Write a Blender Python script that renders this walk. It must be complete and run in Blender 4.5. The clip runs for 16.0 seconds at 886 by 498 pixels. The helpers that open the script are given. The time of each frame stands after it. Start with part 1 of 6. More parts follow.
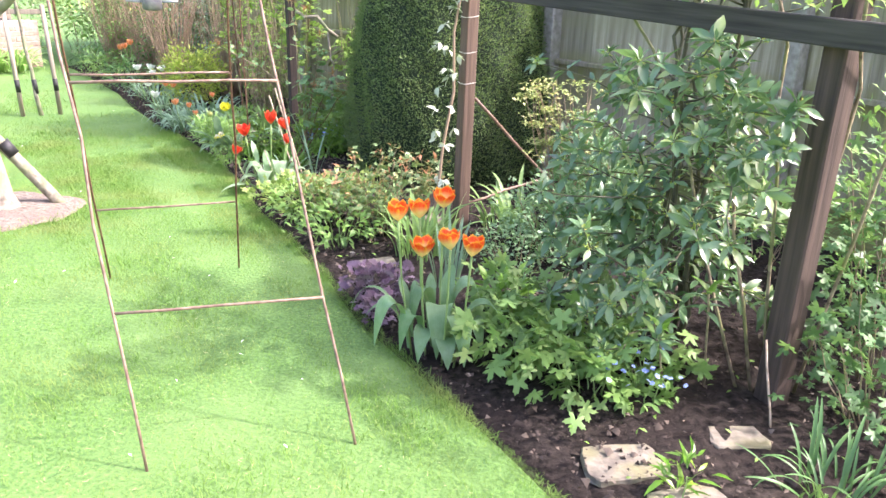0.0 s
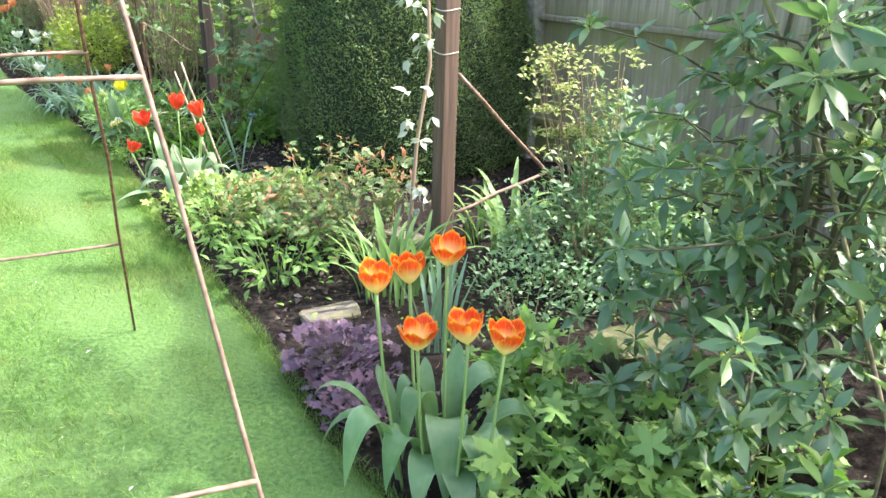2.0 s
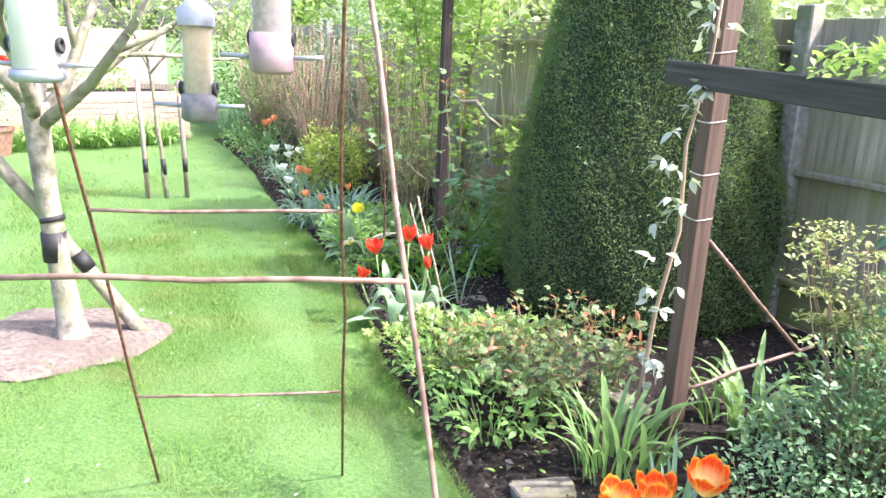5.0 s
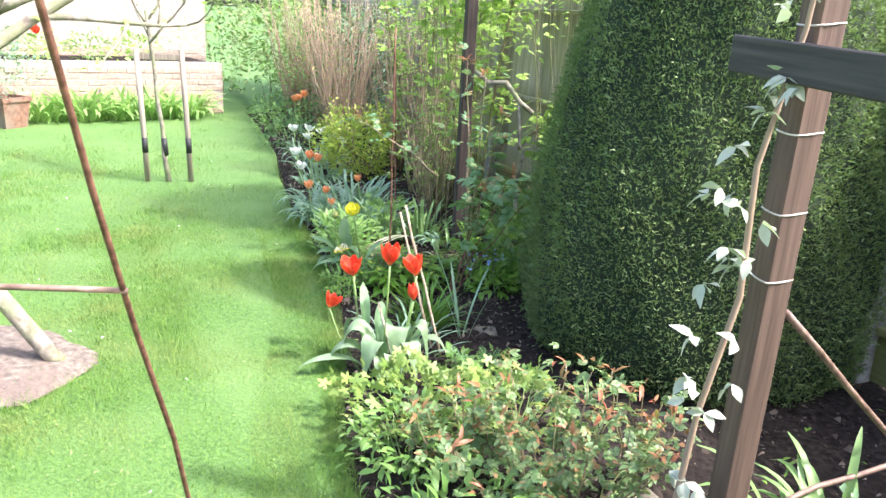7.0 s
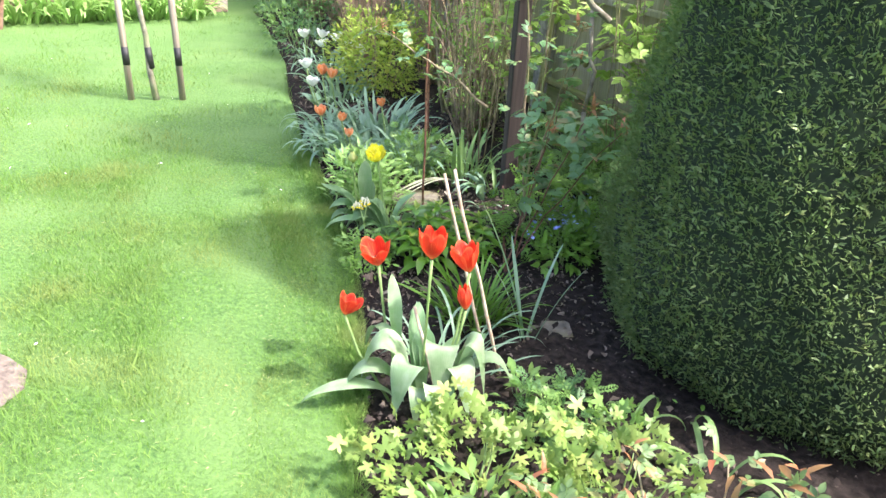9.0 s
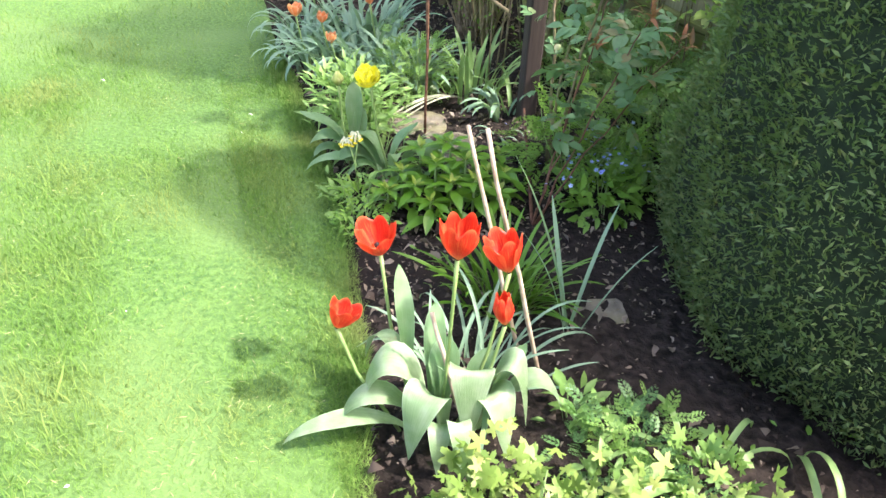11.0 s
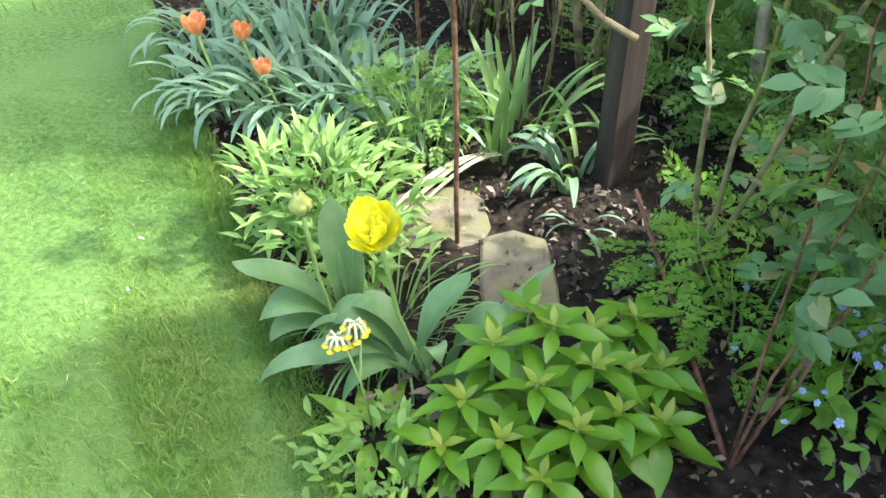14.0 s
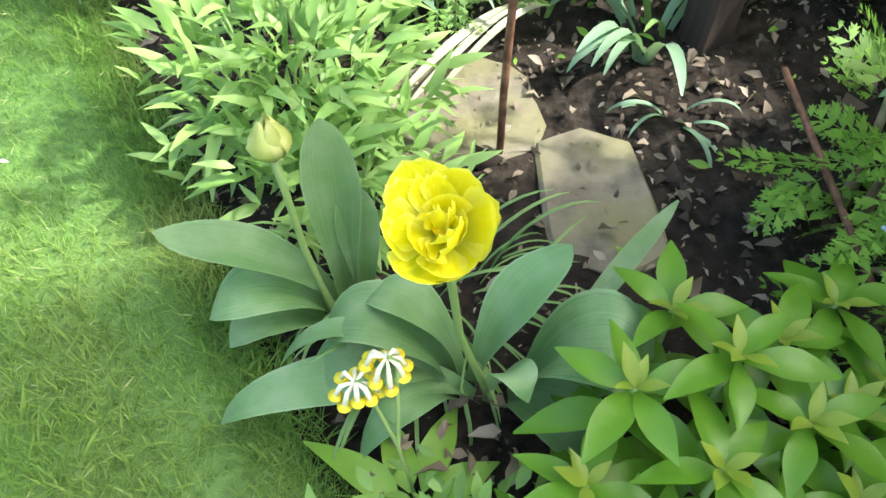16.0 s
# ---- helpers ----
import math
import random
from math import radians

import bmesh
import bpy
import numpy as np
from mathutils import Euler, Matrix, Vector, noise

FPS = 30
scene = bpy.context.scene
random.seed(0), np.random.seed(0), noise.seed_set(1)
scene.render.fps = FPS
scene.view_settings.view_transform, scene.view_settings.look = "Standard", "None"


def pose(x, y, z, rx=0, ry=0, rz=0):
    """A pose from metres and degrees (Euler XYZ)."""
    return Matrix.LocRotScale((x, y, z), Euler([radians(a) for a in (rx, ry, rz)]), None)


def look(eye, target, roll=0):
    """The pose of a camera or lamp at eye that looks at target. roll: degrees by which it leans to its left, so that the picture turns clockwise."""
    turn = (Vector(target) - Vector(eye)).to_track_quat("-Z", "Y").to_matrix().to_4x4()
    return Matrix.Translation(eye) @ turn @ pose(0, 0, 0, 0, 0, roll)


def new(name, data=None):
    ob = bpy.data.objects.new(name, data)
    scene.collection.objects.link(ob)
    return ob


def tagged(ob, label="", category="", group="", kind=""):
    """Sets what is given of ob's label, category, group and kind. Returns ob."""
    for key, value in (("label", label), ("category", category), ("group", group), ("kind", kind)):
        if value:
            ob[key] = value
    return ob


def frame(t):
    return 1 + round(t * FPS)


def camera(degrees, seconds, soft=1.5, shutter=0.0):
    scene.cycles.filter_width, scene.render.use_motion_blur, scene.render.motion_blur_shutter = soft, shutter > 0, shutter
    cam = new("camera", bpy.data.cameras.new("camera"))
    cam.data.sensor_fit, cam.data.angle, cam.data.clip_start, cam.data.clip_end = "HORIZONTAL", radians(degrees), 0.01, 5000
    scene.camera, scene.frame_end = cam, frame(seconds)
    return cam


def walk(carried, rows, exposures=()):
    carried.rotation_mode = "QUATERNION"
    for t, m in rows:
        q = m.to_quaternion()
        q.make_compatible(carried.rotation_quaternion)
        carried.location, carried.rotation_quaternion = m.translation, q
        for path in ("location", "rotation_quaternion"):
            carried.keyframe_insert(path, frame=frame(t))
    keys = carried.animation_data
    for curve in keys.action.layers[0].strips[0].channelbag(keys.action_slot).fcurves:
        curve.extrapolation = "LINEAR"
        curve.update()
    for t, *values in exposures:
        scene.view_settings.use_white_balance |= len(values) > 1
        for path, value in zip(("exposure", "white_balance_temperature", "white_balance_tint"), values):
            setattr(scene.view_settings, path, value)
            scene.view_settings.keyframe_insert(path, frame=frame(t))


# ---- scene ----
cam = camera(59.1, 16.0)
PATH = [
    (0, (0.582, 1.932, 1.425), (0.416, 3.813, 0.765), 1.5),
    (0.5, (0.536, 2.276, 1.38), (0.343, 4.15, 0.708), 1.9),
    (1, (0.418, 2.57, 1.355), (0.367, 4.429, 0.62), 2.1),
    (1.5, (0.323, 2.814, 1.367), (0.385, 4.649, 0.574), 1.8),
    (2, (0.322, 3.1, 1.329), (0.314, 4.95, 0.57), 0.8),
    (2.5, (0.331, 3.255, 1.314), (0.363, 5.06, 0.455), 0.5),
    (3, (0.296, 3.258, 1.331), (0.263, 5.063, 0.47), 0.7),
    (3.5, (0.245, 3.236, 1.375), (-0.002, 5.079, 0.639), 1.3),
    (4, (0.185, 3.225, 1.443), (-0.308, 5.094, 0.929), 1.7),
    (4.2, (0.175, 3.225, 1.444), (-0.354, 5.089, 0.949), 1.9),
    (6.3, (0.195, 3.807, 1.445), (-0.312, 5.65, 0.856), 2.6),
    (6.5, (0.196, 3.927, 1.433), (-0.327, 5.76, 0.826), 2.5),
    (7, (0.206, 4.269, 1.433), (-0.469, 6.063, 0.861), 3.2),
    (7.5, (0.142, 4.509, 1.412), (-0.58, 6.268, 0.79), 3.1),
    (8, (-0.01, 4.789, 1.386), (-0.713, 6.53, 0.696), 3.9),
    (8.2, (-0.056, 4.856, 1.389), (-0.785, 6.578, 0.679), 2.8),
    (10.3, (-0.595, 5.681, 1.313), (-1.158, 7.309, 0.298), 4.1),
    (10.5, (-0.607, 5.717, 1.311), (-1.17, 7.325, 0.263), 3.6),
    (11, (-0.621, 5.771, 1.305), (-1.203, 7.349, 0.222), 2.9),
    (11.5, (-0.691, 5.846, 1.319), (-1.374, 7.446, 0.332), 3.1),
    (12, (-0.892, 6.064, 1.284), (-1.617, 7.683, 0.36), 1.9),
    (12.5, (-1.069, 6.319, 1.245), (-1.712, 7.943, 0.27), -0.3),
    (13, (-1.212, 6.639, 1.172), (-1.754, 8.283, 0.17), 0.1),
    (13.5, (-1.311, 6.89, 1.139), (-1.792, 8.452, -0.015), 0.1),
    (14, (-1.355, 7.046, 1.093), (-1.764, 8.56, -0.148), -0.9),
    (14.5, (-1.518, 7.28, 1.033), (-1.794, 8.678, -0.37), 0.6),
    (15, (-1.605, 7.432, 0.986), (-1.763, 8.704, -0.55), 3.6),
    (15.5, (-1.631, 7.508, 0.896), (-1.822, 8.766, -0.647), 2.6),
    (16, (-1.632, 7.549, 0.835), (-1.825, 8.777, -0.732), 1.4),
]
walk(cam, [(t, look(eye, target, roll)) for t, eye, target, roll in PATH],
     exposures=[(0, 2.24, 6300, 28), (1, 2.2, 6300, 23), (2.5, 2.12, 6350, 12), (3.2, 2.1, 6350, 11), (4, 2.2, 6000, 26), (7, 2.1, 6100, 20), (10.5, 2.14, 6400, 20), (12.3, 2.22, 6550, 18), (13, 2.24, 6550, 10), (14, 2.26, 6550, 7), (16, 2.18, 6600, 6)])

# ---- world and sun ----
SUN_AZ, SUN_EL = 5.0, 50.5          # degrees, azimuth measured from +x towards +y
world = bpy.data.worlds.new("sky")
scene.world = world
world.use_nodes = True
wn = world.node_tree
sky = wn.nodes.new("ShaderNodeTexSky")
sky.sky_type, sky.sun_disc = "NISHITA", False
sky.dust_density, sky.ozone_density = 5.0, 0.8
sky.sun_elevation, sky.sun_rotation = radians(SUN_EL), radians(90 - SUN_AZ)
wn.links.new(sky.outputs[0], wn.nodes["Background"].inputs[0])
wn.nodes["Background"].inputs[1].default_value = 0.15
sun = new("sun", bpy.data.lights.new("sun", "SUN"))
sun.data.energy, sun.data.angle, sun.data.color = 2.05, radians(1.6), (1.0, 0.955, 0.89)
to_sun = Vector((math.cos(radians(SUN_EL)) * math.cos(radians(SUN_AZ)), math.cos(radians(SUN_EL)) * math.sin(radians(SUN_AZ)), math.sin(radians(SUN_EL))))
sun.matrix_world = look(to_sun * 40, (0, 0, 0))

rng = np.random.default_rng(7)


# ---- materials ----
def nodes_of(name):
    m = bpy.data.materials.new(name)
    m.use_nodes = True
    return m, m.node_tree.nodes, m.node_tree.links, m.node_tree.nodes["Principled BSDF"]


def ramp_node(ns, stops):
    r = ns.new("ShaderNodeValToRGB")
    while len(r.color_ramp.elements) < len(stops):
        r.color_ramp.elements.new(0.5)
    for e, (p, c) in zip(r.color_ramp.elements, stops):
        e.position, e.color = p, (*c, 1)
    return r


def noise_node(ns, ls, scale, detail=4, coord="Object"):
    tc = ns.new("ShaderNodeTexCoord")
    n = ns.new("ShaderNodeTexNoise")
    n.inputs["Scale"].default_value, n.inputs["Detail"].default_value = scale, detail
    ls.new(tc.outputs[coord], n.inputs["Vector"])
    return n


def bump_to(ns, ls, b, height, strength, dist):
    u = ns.new("ShaderNodeBump")
    u.inputs["Strength"].default_value, u.inputs["Distance"].default_value = strength, dist
    ls.new(height, u.inputs["Height"])
    ls.new(u.outputs[0], b.inputs["Normal"])


def mixc(ns, ls, a, b, fac, kind="MIX"):
    m = ns.new("ShaderNodeMix")
    m.data_type, m.blend_type = "RGBA", kind
    for sock, v in ((m.inputs[6], a), (m.inputs[7], b), (m.inputs[0], fac)):
        if hasattr(v, "is_output"):
            ls.new(v, sock)
        elif isinstance(v, (int, float)):
            sock.default_value = v
        else:
            sock.default_value = (*v, 1)
    return m.outputs[2]


def leaf_mat(name, dark, light, rough=0.45, trans=0.35, third=None, spec=0.5, patch=None):
    """Foliage: colour differs leaf by leaf, with mottling, gloss and light passing through."""
    m, ns, ls, b = nodes_of(name)
    g = ns.new("ShaderNodeNewGeometry")
    stops = [(0.0, dark), (0.75, light)] + ([(1.0, third)] if third else [])
    r = ramp_node(ns, stops)
    ls.new(g.outputs["Random Per Island"], r.inputs[0])
    n = noise_node(ns, ls, 60, 3)
    c = mixc(ns, ls, r.outputs[0], tuple(min(1, 1.5 * v) for v in light), 0.0)
    mm = ns.new("ShaderNodeMath")
    mm.operation, mm.inputs[1].default_value = "MULTIPLY", 0.35
    ls.new(n.outputs[0], mm.inputs[0])
    ls.new(mm.outputs[0], c.node.inputs[0])
    if patch:
        n5 = noise_node(ns, ls, 2.6, 5)
        r5 = ramp_node(ns, [(0.46, (0, 0, 0)), (0.74, (0.75, 0.75, 0.75))])
        ls.new(n5.outputs[0], r5.inputs[0])
        c = mixc(ns, ls, c, patch, r5.outputs[0])
    ls.new(c, b.inputs["Base Color"])
    b.inputs["Roughness"].default_value = rough
    b.inputs["Specular IOR Level"].default_value = spec
    bump_to(ns, ls, b, n.outputs[0], 0.25, 0.004)
    if trans:
        t = ns.new("ShaderNodeBsdfTranslucent")
        tc = mixc(ns, ls, c, (0.36, 0.60, 0.13), 0.42)
        ls.new(tc, t.inputs[0])
        x = ns.new("ShaderNodeMixShader")
        x.inputs[0].default_value = trans
        ls.new(b.outputs[0], x.inputs[1])
        ls.new(t.outputs[0], x.inputs[2])
        ls.new(x.outputs[0], ns["Material Output"].inputs["Surface"])
    return m


def solid_mat(name, c1, c2, scale=8, rough=0.8, bump=0.4, dist=0.01, metal=0.0, detail=6, stops=(0.35, 0.65), c3=None, scale3=1.2):
    m, ns, ls, b = nodes_of(name)
    n = noise_node(ns, ls, scale, detail)
    r = ramp_node(ns, [(stops[0], c1), (stops[1], c2)])
    ls.new(n.outputs[0], r.inputs[0])
    out = r.outputs[0]
    if c3:
        n3 = noise_node(ns, ls, scale3, 3)
        r3 = ramp_node(ns, [(0.45, (0, 0, 0)), (0.65, (1, 1, 1))])
        ls.new(n3.outputs[0], r3.inputs[0])
        out = mixc(ns, ls, out, c3, r3.outputs[0])
    ls.new(out, b.inputs["Base Color"])
    b.inputs["Roughness"].default_value, b.inputs["Metallic"].default_value = rough, metal
    bump_to(ns, ls, b, n.outputs[0], bump, dist)
    return m


def wood_mat(name, c1, c2, axis="z", rough=0.8, moss=None, mossz=0.5, vary=0.25):
    """Weathered timber: grain along one axis, tone by piece, and moss in blotches."""
    m, ns, ls, b = nodes_of(name)
    tc = ns.new("ShaderNodeTexCoord")
    mp = ns.new("ShaderNodeMapping")
    mp.inputs["Scale"].default_value = {"x": (1.2, 26, 26), "y": (26, 1.2, 26), "z": (26, 26, 1.2)}[axis]
    ls.new(tc.outputs["Object"], mp.inputs[0])
    n = ns.new("ShaderNodeTexNoise")
    n.inputs["Scale"].default_value, n.inputs["Detail"].default_value = 2.2, 6
    ls.new(mp.outputs[0], n.inputs["Vector"])
    r = ramp_node(ns, [(0.3, c1), (0.7, c2)])
    ls.new(n.outputs[0], r.inputs[0])
    info = ns.new("ShaderNodeObjectInfo")
    mr = ns.new("ShaderNodeMapRange")
    mr.inputs[3].default_value, mr.inputs[4].default_value = 1 - vary, 1 + vary
    ls.new(info.outputs["Random"], mr.inputs[0])
    hsv = ns.new("ShaderNodeHueSaturation")
    ls.new(mr.outputs[0], hsv.inputs["Value"])
    ls.new(r.outputs[0], hsv.inputs["Color"])
    out = hsv.outputs[0]
    if moss:
        n2 = noise_node(ns, ls, 2.5, 5)
        r2 = ramp_node(ns, [(mossz - 0.12, (0, 0, 0)), (mossz + 0.14, (0.85, 0.85, 0.85))])
        ls.new(n2.outputs[0], r2.inputs[0])
        out = mixc(ns, ls, out, moss, r2.outputs[0])
    ls.new(out, b.inputs["Base Color"])
    b.inputs["Roughness"].default_value = rough
    bump_to(ns, ls, b, n.outputs[0], 0.5, 0.006)
    return m


def petal_mat(name, body, edge, base, edge_from=0.55, flame=None, trans=0.3, base_to=0.3, base_from=0.08):
    """Petal colour from its own outline: base, body, margin, with streaks along it."""
    m, ns, ls, b = nodes_of(name)
    uv = ns.new("ShaderNodeUVMap")
    sep = ns.new("ShaderNodeSeparateXYZ")
    ls.new(uv.outputs[0], sep.inputs[0])
    ab = ns.new("ShaderNodeMath")
    ab.operation = "ABSOLUTE"
    ls.new(sep.outputs[0], ab.inputs[0])
    pw = ns.new("ShaderNodeMath")
    pw.operation, pw.inputs[1].default_value = "POWER", 3.0
    ls.new(sep.outputs[1], pw.inputs[0])
    mx = ns.new("ShaderNodeMath")
    mx.operation = "MAXIMUM"
    ls.new(ab.outputs[0], mx.inputs[0])
    ls.new(pw.outputs[0], mx.inputs[1])
    ab = mx
    mp = ns.new("ShaderNodeMapping")
    mp.inputs["Scale"].default_value = (9, 1.6, 1)
    ls.new(uv.outputs[0], mp.inputs[0])
    n = ns.new("ShaderNodeTexNoise")
    n.inputs["Scale"].default_value, n.inputs["Detail"].default_value = 1.6, 5
    ls.new(mp.outputs[0], n.inputs["Vector"])
    ad = ns.new("ShaderNodeMath")
    ad.operation = "ADD"
    sub = ns.new("ShaderNodeMath")
    sub.operation, sub.inputs[1].default_value = "MULTIPLY_ADD", 0.5
    sub.inputs[2].default_value = -0.25
    ls.new(n.outputs[0], sub.inputs[0])
    ls.new(ab.outputs[0], ad.inputs[0])
    ls.new(sub.outputs[0], ad.inputs[1])
    r = ramp_node(ns, [(edge_from - 0.15, (0, 0, 0)), (edge_from + 0.2, (1, 1, 1))])
    ls.new(ad.outputs[0], r.inputs[0])
    c = mixc(ns, ls, body, edge, r.outputs[0])
    if flame:
        r1 = ramp_node(ns, [(0.5, (0, 0, 0)), (0.62, (0.8, 0.8, 0.8))])
        ls.new(n.outputs[0], r1.inputs[0])
        c = mixc(ns, ls, c, flame, r1.outputs[0])
    r2 = ramp_node(ns, [(base_from, (1, 1, 1)), (base_to, (0, 0, 0))])
    ls.new(sep.outputs[1], r2.inputs[0])
    c = mixc(ns, ls, c, base, r2.outputs[0])
    ls.new(c, b.inputs["Base Color"])
    b.inputs["Roughness"].default_value = 0.4
    bump_to(ns, ls, b, n.outputs[0], 0.3, 0.002)
    t = ns.new("ShaderNodeBsdfTranslucent")
    ls.new(c, t.inputs[0])
    x = ns.new("ShaderNodeMixShader")
    x.inputs[0].default_value = trans
    ls.new(b.outputs[0], x.inputs[1])
    ls.new(t.outputs[0], x.inputs[2])
    ls.new(x.outputs[0], ns["Material Output"].inputs["Surface"])
    return m


GRASS = leaf_mat("grass_blade", (0.068, 0.168, 0.03), (0.15, 0.268, 0.056), 0.65, 0.28, (0.21, 0.295, 0.085), 0.1, (0.27, 0.295, 0.105))
STRAW = leaf_mat("dry_thatch", (0.20, 0.25, 0.09), (0.32, 0.35, 0.15), 0.8, 0.1, (0.46, 0.44, 0.25), 0.1)
TERRACOTTA = solid_mat("dark_terracotta", (0.14, 0.075, 0.05), (0.26, 0.15, 0.10), 18, 0.85, 0.4, 0.006, c3=(0.22, 0.17, 0.13), scale3=3)
TURF = solid_mat("turf", (0.055, 0.135, 0.027), (0.12, 0.235, 0.053), 60, 0.9, 0.6, 0.02, c3=(0.115, 0.215, 0.055), scale3=1.7)
SOIL = solid_mat("soil", (0.012, 0.010, 0.008), (0.048, 0.039, 0.032), 34, 0.95, 1.0, 0.02, detail=9, c3=(0.024, 0.019, 0.016), scale3=3)
SOIL.node_tree.nodes["Principled BSDF"].inputs["Specular IOR Level"].default_value = 0.12
CRUMB = leaf_mat("soil_crumb", (0.022, 0.018, 0.015), (0.08, 0.065, 0.052), 0.95, 0.0, (0.20, 0.165, 0.125), 0.1)
LITTER = leaf_mat("dead_leaf", (0.09, 0.07, 0.05), (0.20, 0.155, 0.115), 0.8, 0.1, (0.38, 0.33, 0.27))
SPIRAEA = leaf_mat("spiraea_leaf", (0.22, 0.30, 0.09), (0.40, 0.43, 0.16), 0.5, 0.35, (0.46, 0.30, 0.15))
DRYSOIL = solid_mat("dry_soil", (0.11, 0.09, 0.07), (0.25, 0.21, 0.165), 30, 0.95, 1.0, 0.02, detail=9, c3=(0.15, 0.12, 0.095), scale3=4)
YEW = leaf_mat("yew_needles", (0.07, 0.128, 0.048), (0.165, 0.245, 0.085), 0.5, 0.26, (0.22, 0.25, 0.09), 0.28)
# near-black: the shade inside the yew is put into this colour
YEWSHADE = solid_mat("yew_inner_shade", (0.012, 0.024, 0.011), (0.028, 0.05, 0.02), 30, 0.9, 0.5)
BAY = leaf_mat("bay_leaf", (0.055, 0.125, 0.055), (0.135, 0.24, 0.105), 0.26, 0.26, (0.36, 0.44, 0.17), 0.8)
CRANES = leaf_mat("cranesbill_leaf", (0.105, 0.225, 0.055), (0.21, 0.36, 0.095), 0.45, 0.32, (0.34, 0.46, 0.14))
AVENS = leaf_mat("avens_leaf", (0.11, 0.215, 0.04), (0.225, 0.325, 0.07), 0.5, 0.3, (0.33, 0.38, 0.115))
LILYTIP = leaf_mat("lily_bud_leaf", (0.16, 0.33, 0.03), (0.24, 0.31, 0.04), 0.35, 0.3, (0.30, 0.17, 0.05))
REDTIP = leaf_mat("red_rose_tip", (0.20, 0.14, 0.05), (0.36, 0.14, 0.07), 0.45, 0.3, (0.48, 0.12, 0.07))
DRYLEAF = leaf_mat("bleached_strap", (0.36, 0.38, 0.27), (0.50, 0.50, 0.38), 0.6, 0.2)
TULIPLEAF = leaf_mat("tulip_leaf", (0.105, 0.225, 0.12), (0.20, 0.345, 0.19), 0.36, 0.25, (0.26, 0.40, 0.25))


def fleshy_mat(name, dark, light, bloom):
    """Smooth bulb leaf: fine veins along it, a waxy bloom in blotches, a paler margin."""
    m, ns, ls, b = nodes_of(name)
    uv = ns.new("ShaderNodeUVMap")
    mp = ns.new("ShaderNodeMapping")
    mp.inputs["Scale"].default_value = (9, 0.7, 1)
    ls.new(uv.outputs[0], mp.inputs[0])
    n = ns.new("ShaderNodeTexNoise")
    n.inputs["Scale"].default_value, n.inputs["Detail"].default_value = 2.4, 4
    ls.new(mp.outputs[0], n.inputs["Vector"])
    r = ramp_node(ns, [(0.32, dark), (0.68, light)])
    ls.new(n.outputs[0], r.inputs[0])
    n2 = noise_node(ns, ls, 26, 5)
    r2 = ramp_node(ns, [(0.42, (0, 0, 0)), (0.75, (0.6, 0.6, 0.6))])
    ls.new(n2.outputs[0], r2.inputs[0])
    c = mixc(ns, ls, r.outputs[0], bloom, r2.outputs[0])
    sep = ns.new("ShaderNodeSeparateXYZ")
    ls.new(uv.outputs[0], sep.inputs[0])
    ab = ns.new("ShaderNodeMath")
    ab.operation = "ABSOLUTE"
    ls.new(sep.outputs[0], ab.inputs[0])
    r3 = ramp_node(ns, [(0.90, (0, 0, 0)), (1.0, (0.3, 0.3, 0.3))])
    ls.new(ab.outputs[0], r3.inputs[0])
    c = mixc(ns, ls, c, tuple(min(1, 1.5 * v) for v in bloom), r3.outputs[0])
    info = ns.new("ShaderNodeObjectInfo")
    mr = ns.new("ShaderNodeMapRange")
    mr.inputs[3].default_value, mr.inputs[4].default_value = 0.8, 1.2
    ls.new(info.outputs["Random"], mr.inputs[0])
    hsv = ns.new("ShaderNodeHueSaturation")
    ls.new(mr.outputs[0], hsv.inputs["Value"])
    ls.new(c, hsv.inputs["Color"])
    c = hsv.outputs[0]
    ls.new(c, b.inputs["Base Color"])
    r4 = ramp_node(ns, [(0.3, (0.28, 0.28, 0.28)), (0.7, (0.5, 0.5, 0.5))])
    ls.new(n2.outputs[0], r4.inputs[0])
    ls.new(r4.outputs[0], b.inputs["Roughness"])
    bump_to(ns, ls, b, n.outputs[0], 0.35, 0.003)
    t = ns.new("ShaderNodeBsdfTranslucent")
    ls.new(mixc(ns, ls, c, (0.36, 0.60, 0.13), 0.45), t.inputs[0])
    x = ns.new("ShaderNodeMixShader")
    x.inputs[0].default_value = 0.24
    ls.new(b.outputs[0], x.inputs[1])
    ls.new(t.outputs[0], x.inputs[2])
    ls.new(x.outputs[0], ns["Material Output"].inputs["Surface"])
    return m


FLESHY = fleshy_mat("fleshy_tulip_leaf", (0.115, 0.24, 0.09), (0.185, 0.335, 0.14), (0.30, 0.42, 0.25))
PALEFLESHY = fleshy_mat("pale_fleshy_tulip_leaf", (0.17, 0.29, 0.13), (0.27, 0.40, 0.21), (0.44, 0.54, 0.38))
STEM = leaf_mat("green_stem", (0.16, 0.26, 0.08), (0.24, 0.36, 0.12), 0.5, 0.1)
FRESH = leaf_mat("fresh_leaf", (0.11, 0.25, 0.035), (0.22, 0.42, 0.06), 0.45, 0.35)
PHLOX = leaf_mat("phlox_leaf", (0.165, 0.325, 0.075), (0.315, 0.485, 0.155), 0.45, 0.38)
LIME = leaf_mat("lime_leaf", (0.20, 0.36, 0.06), (0.36, 0.51, 0.11), 0.5, 0.4, (0.5, 0.56, 0.24))
MID = leaf_mat("mid_green_leaf", (0.09, 0.20, 0.045), (0.19, 0.34, 0.08), 0.45, 0.3)
DEEP = leaf_mat("deep_green_leaf", (0.04, 0.11, 0.035), (0.09, 0.20, 0.06), 0.45, 0.25)
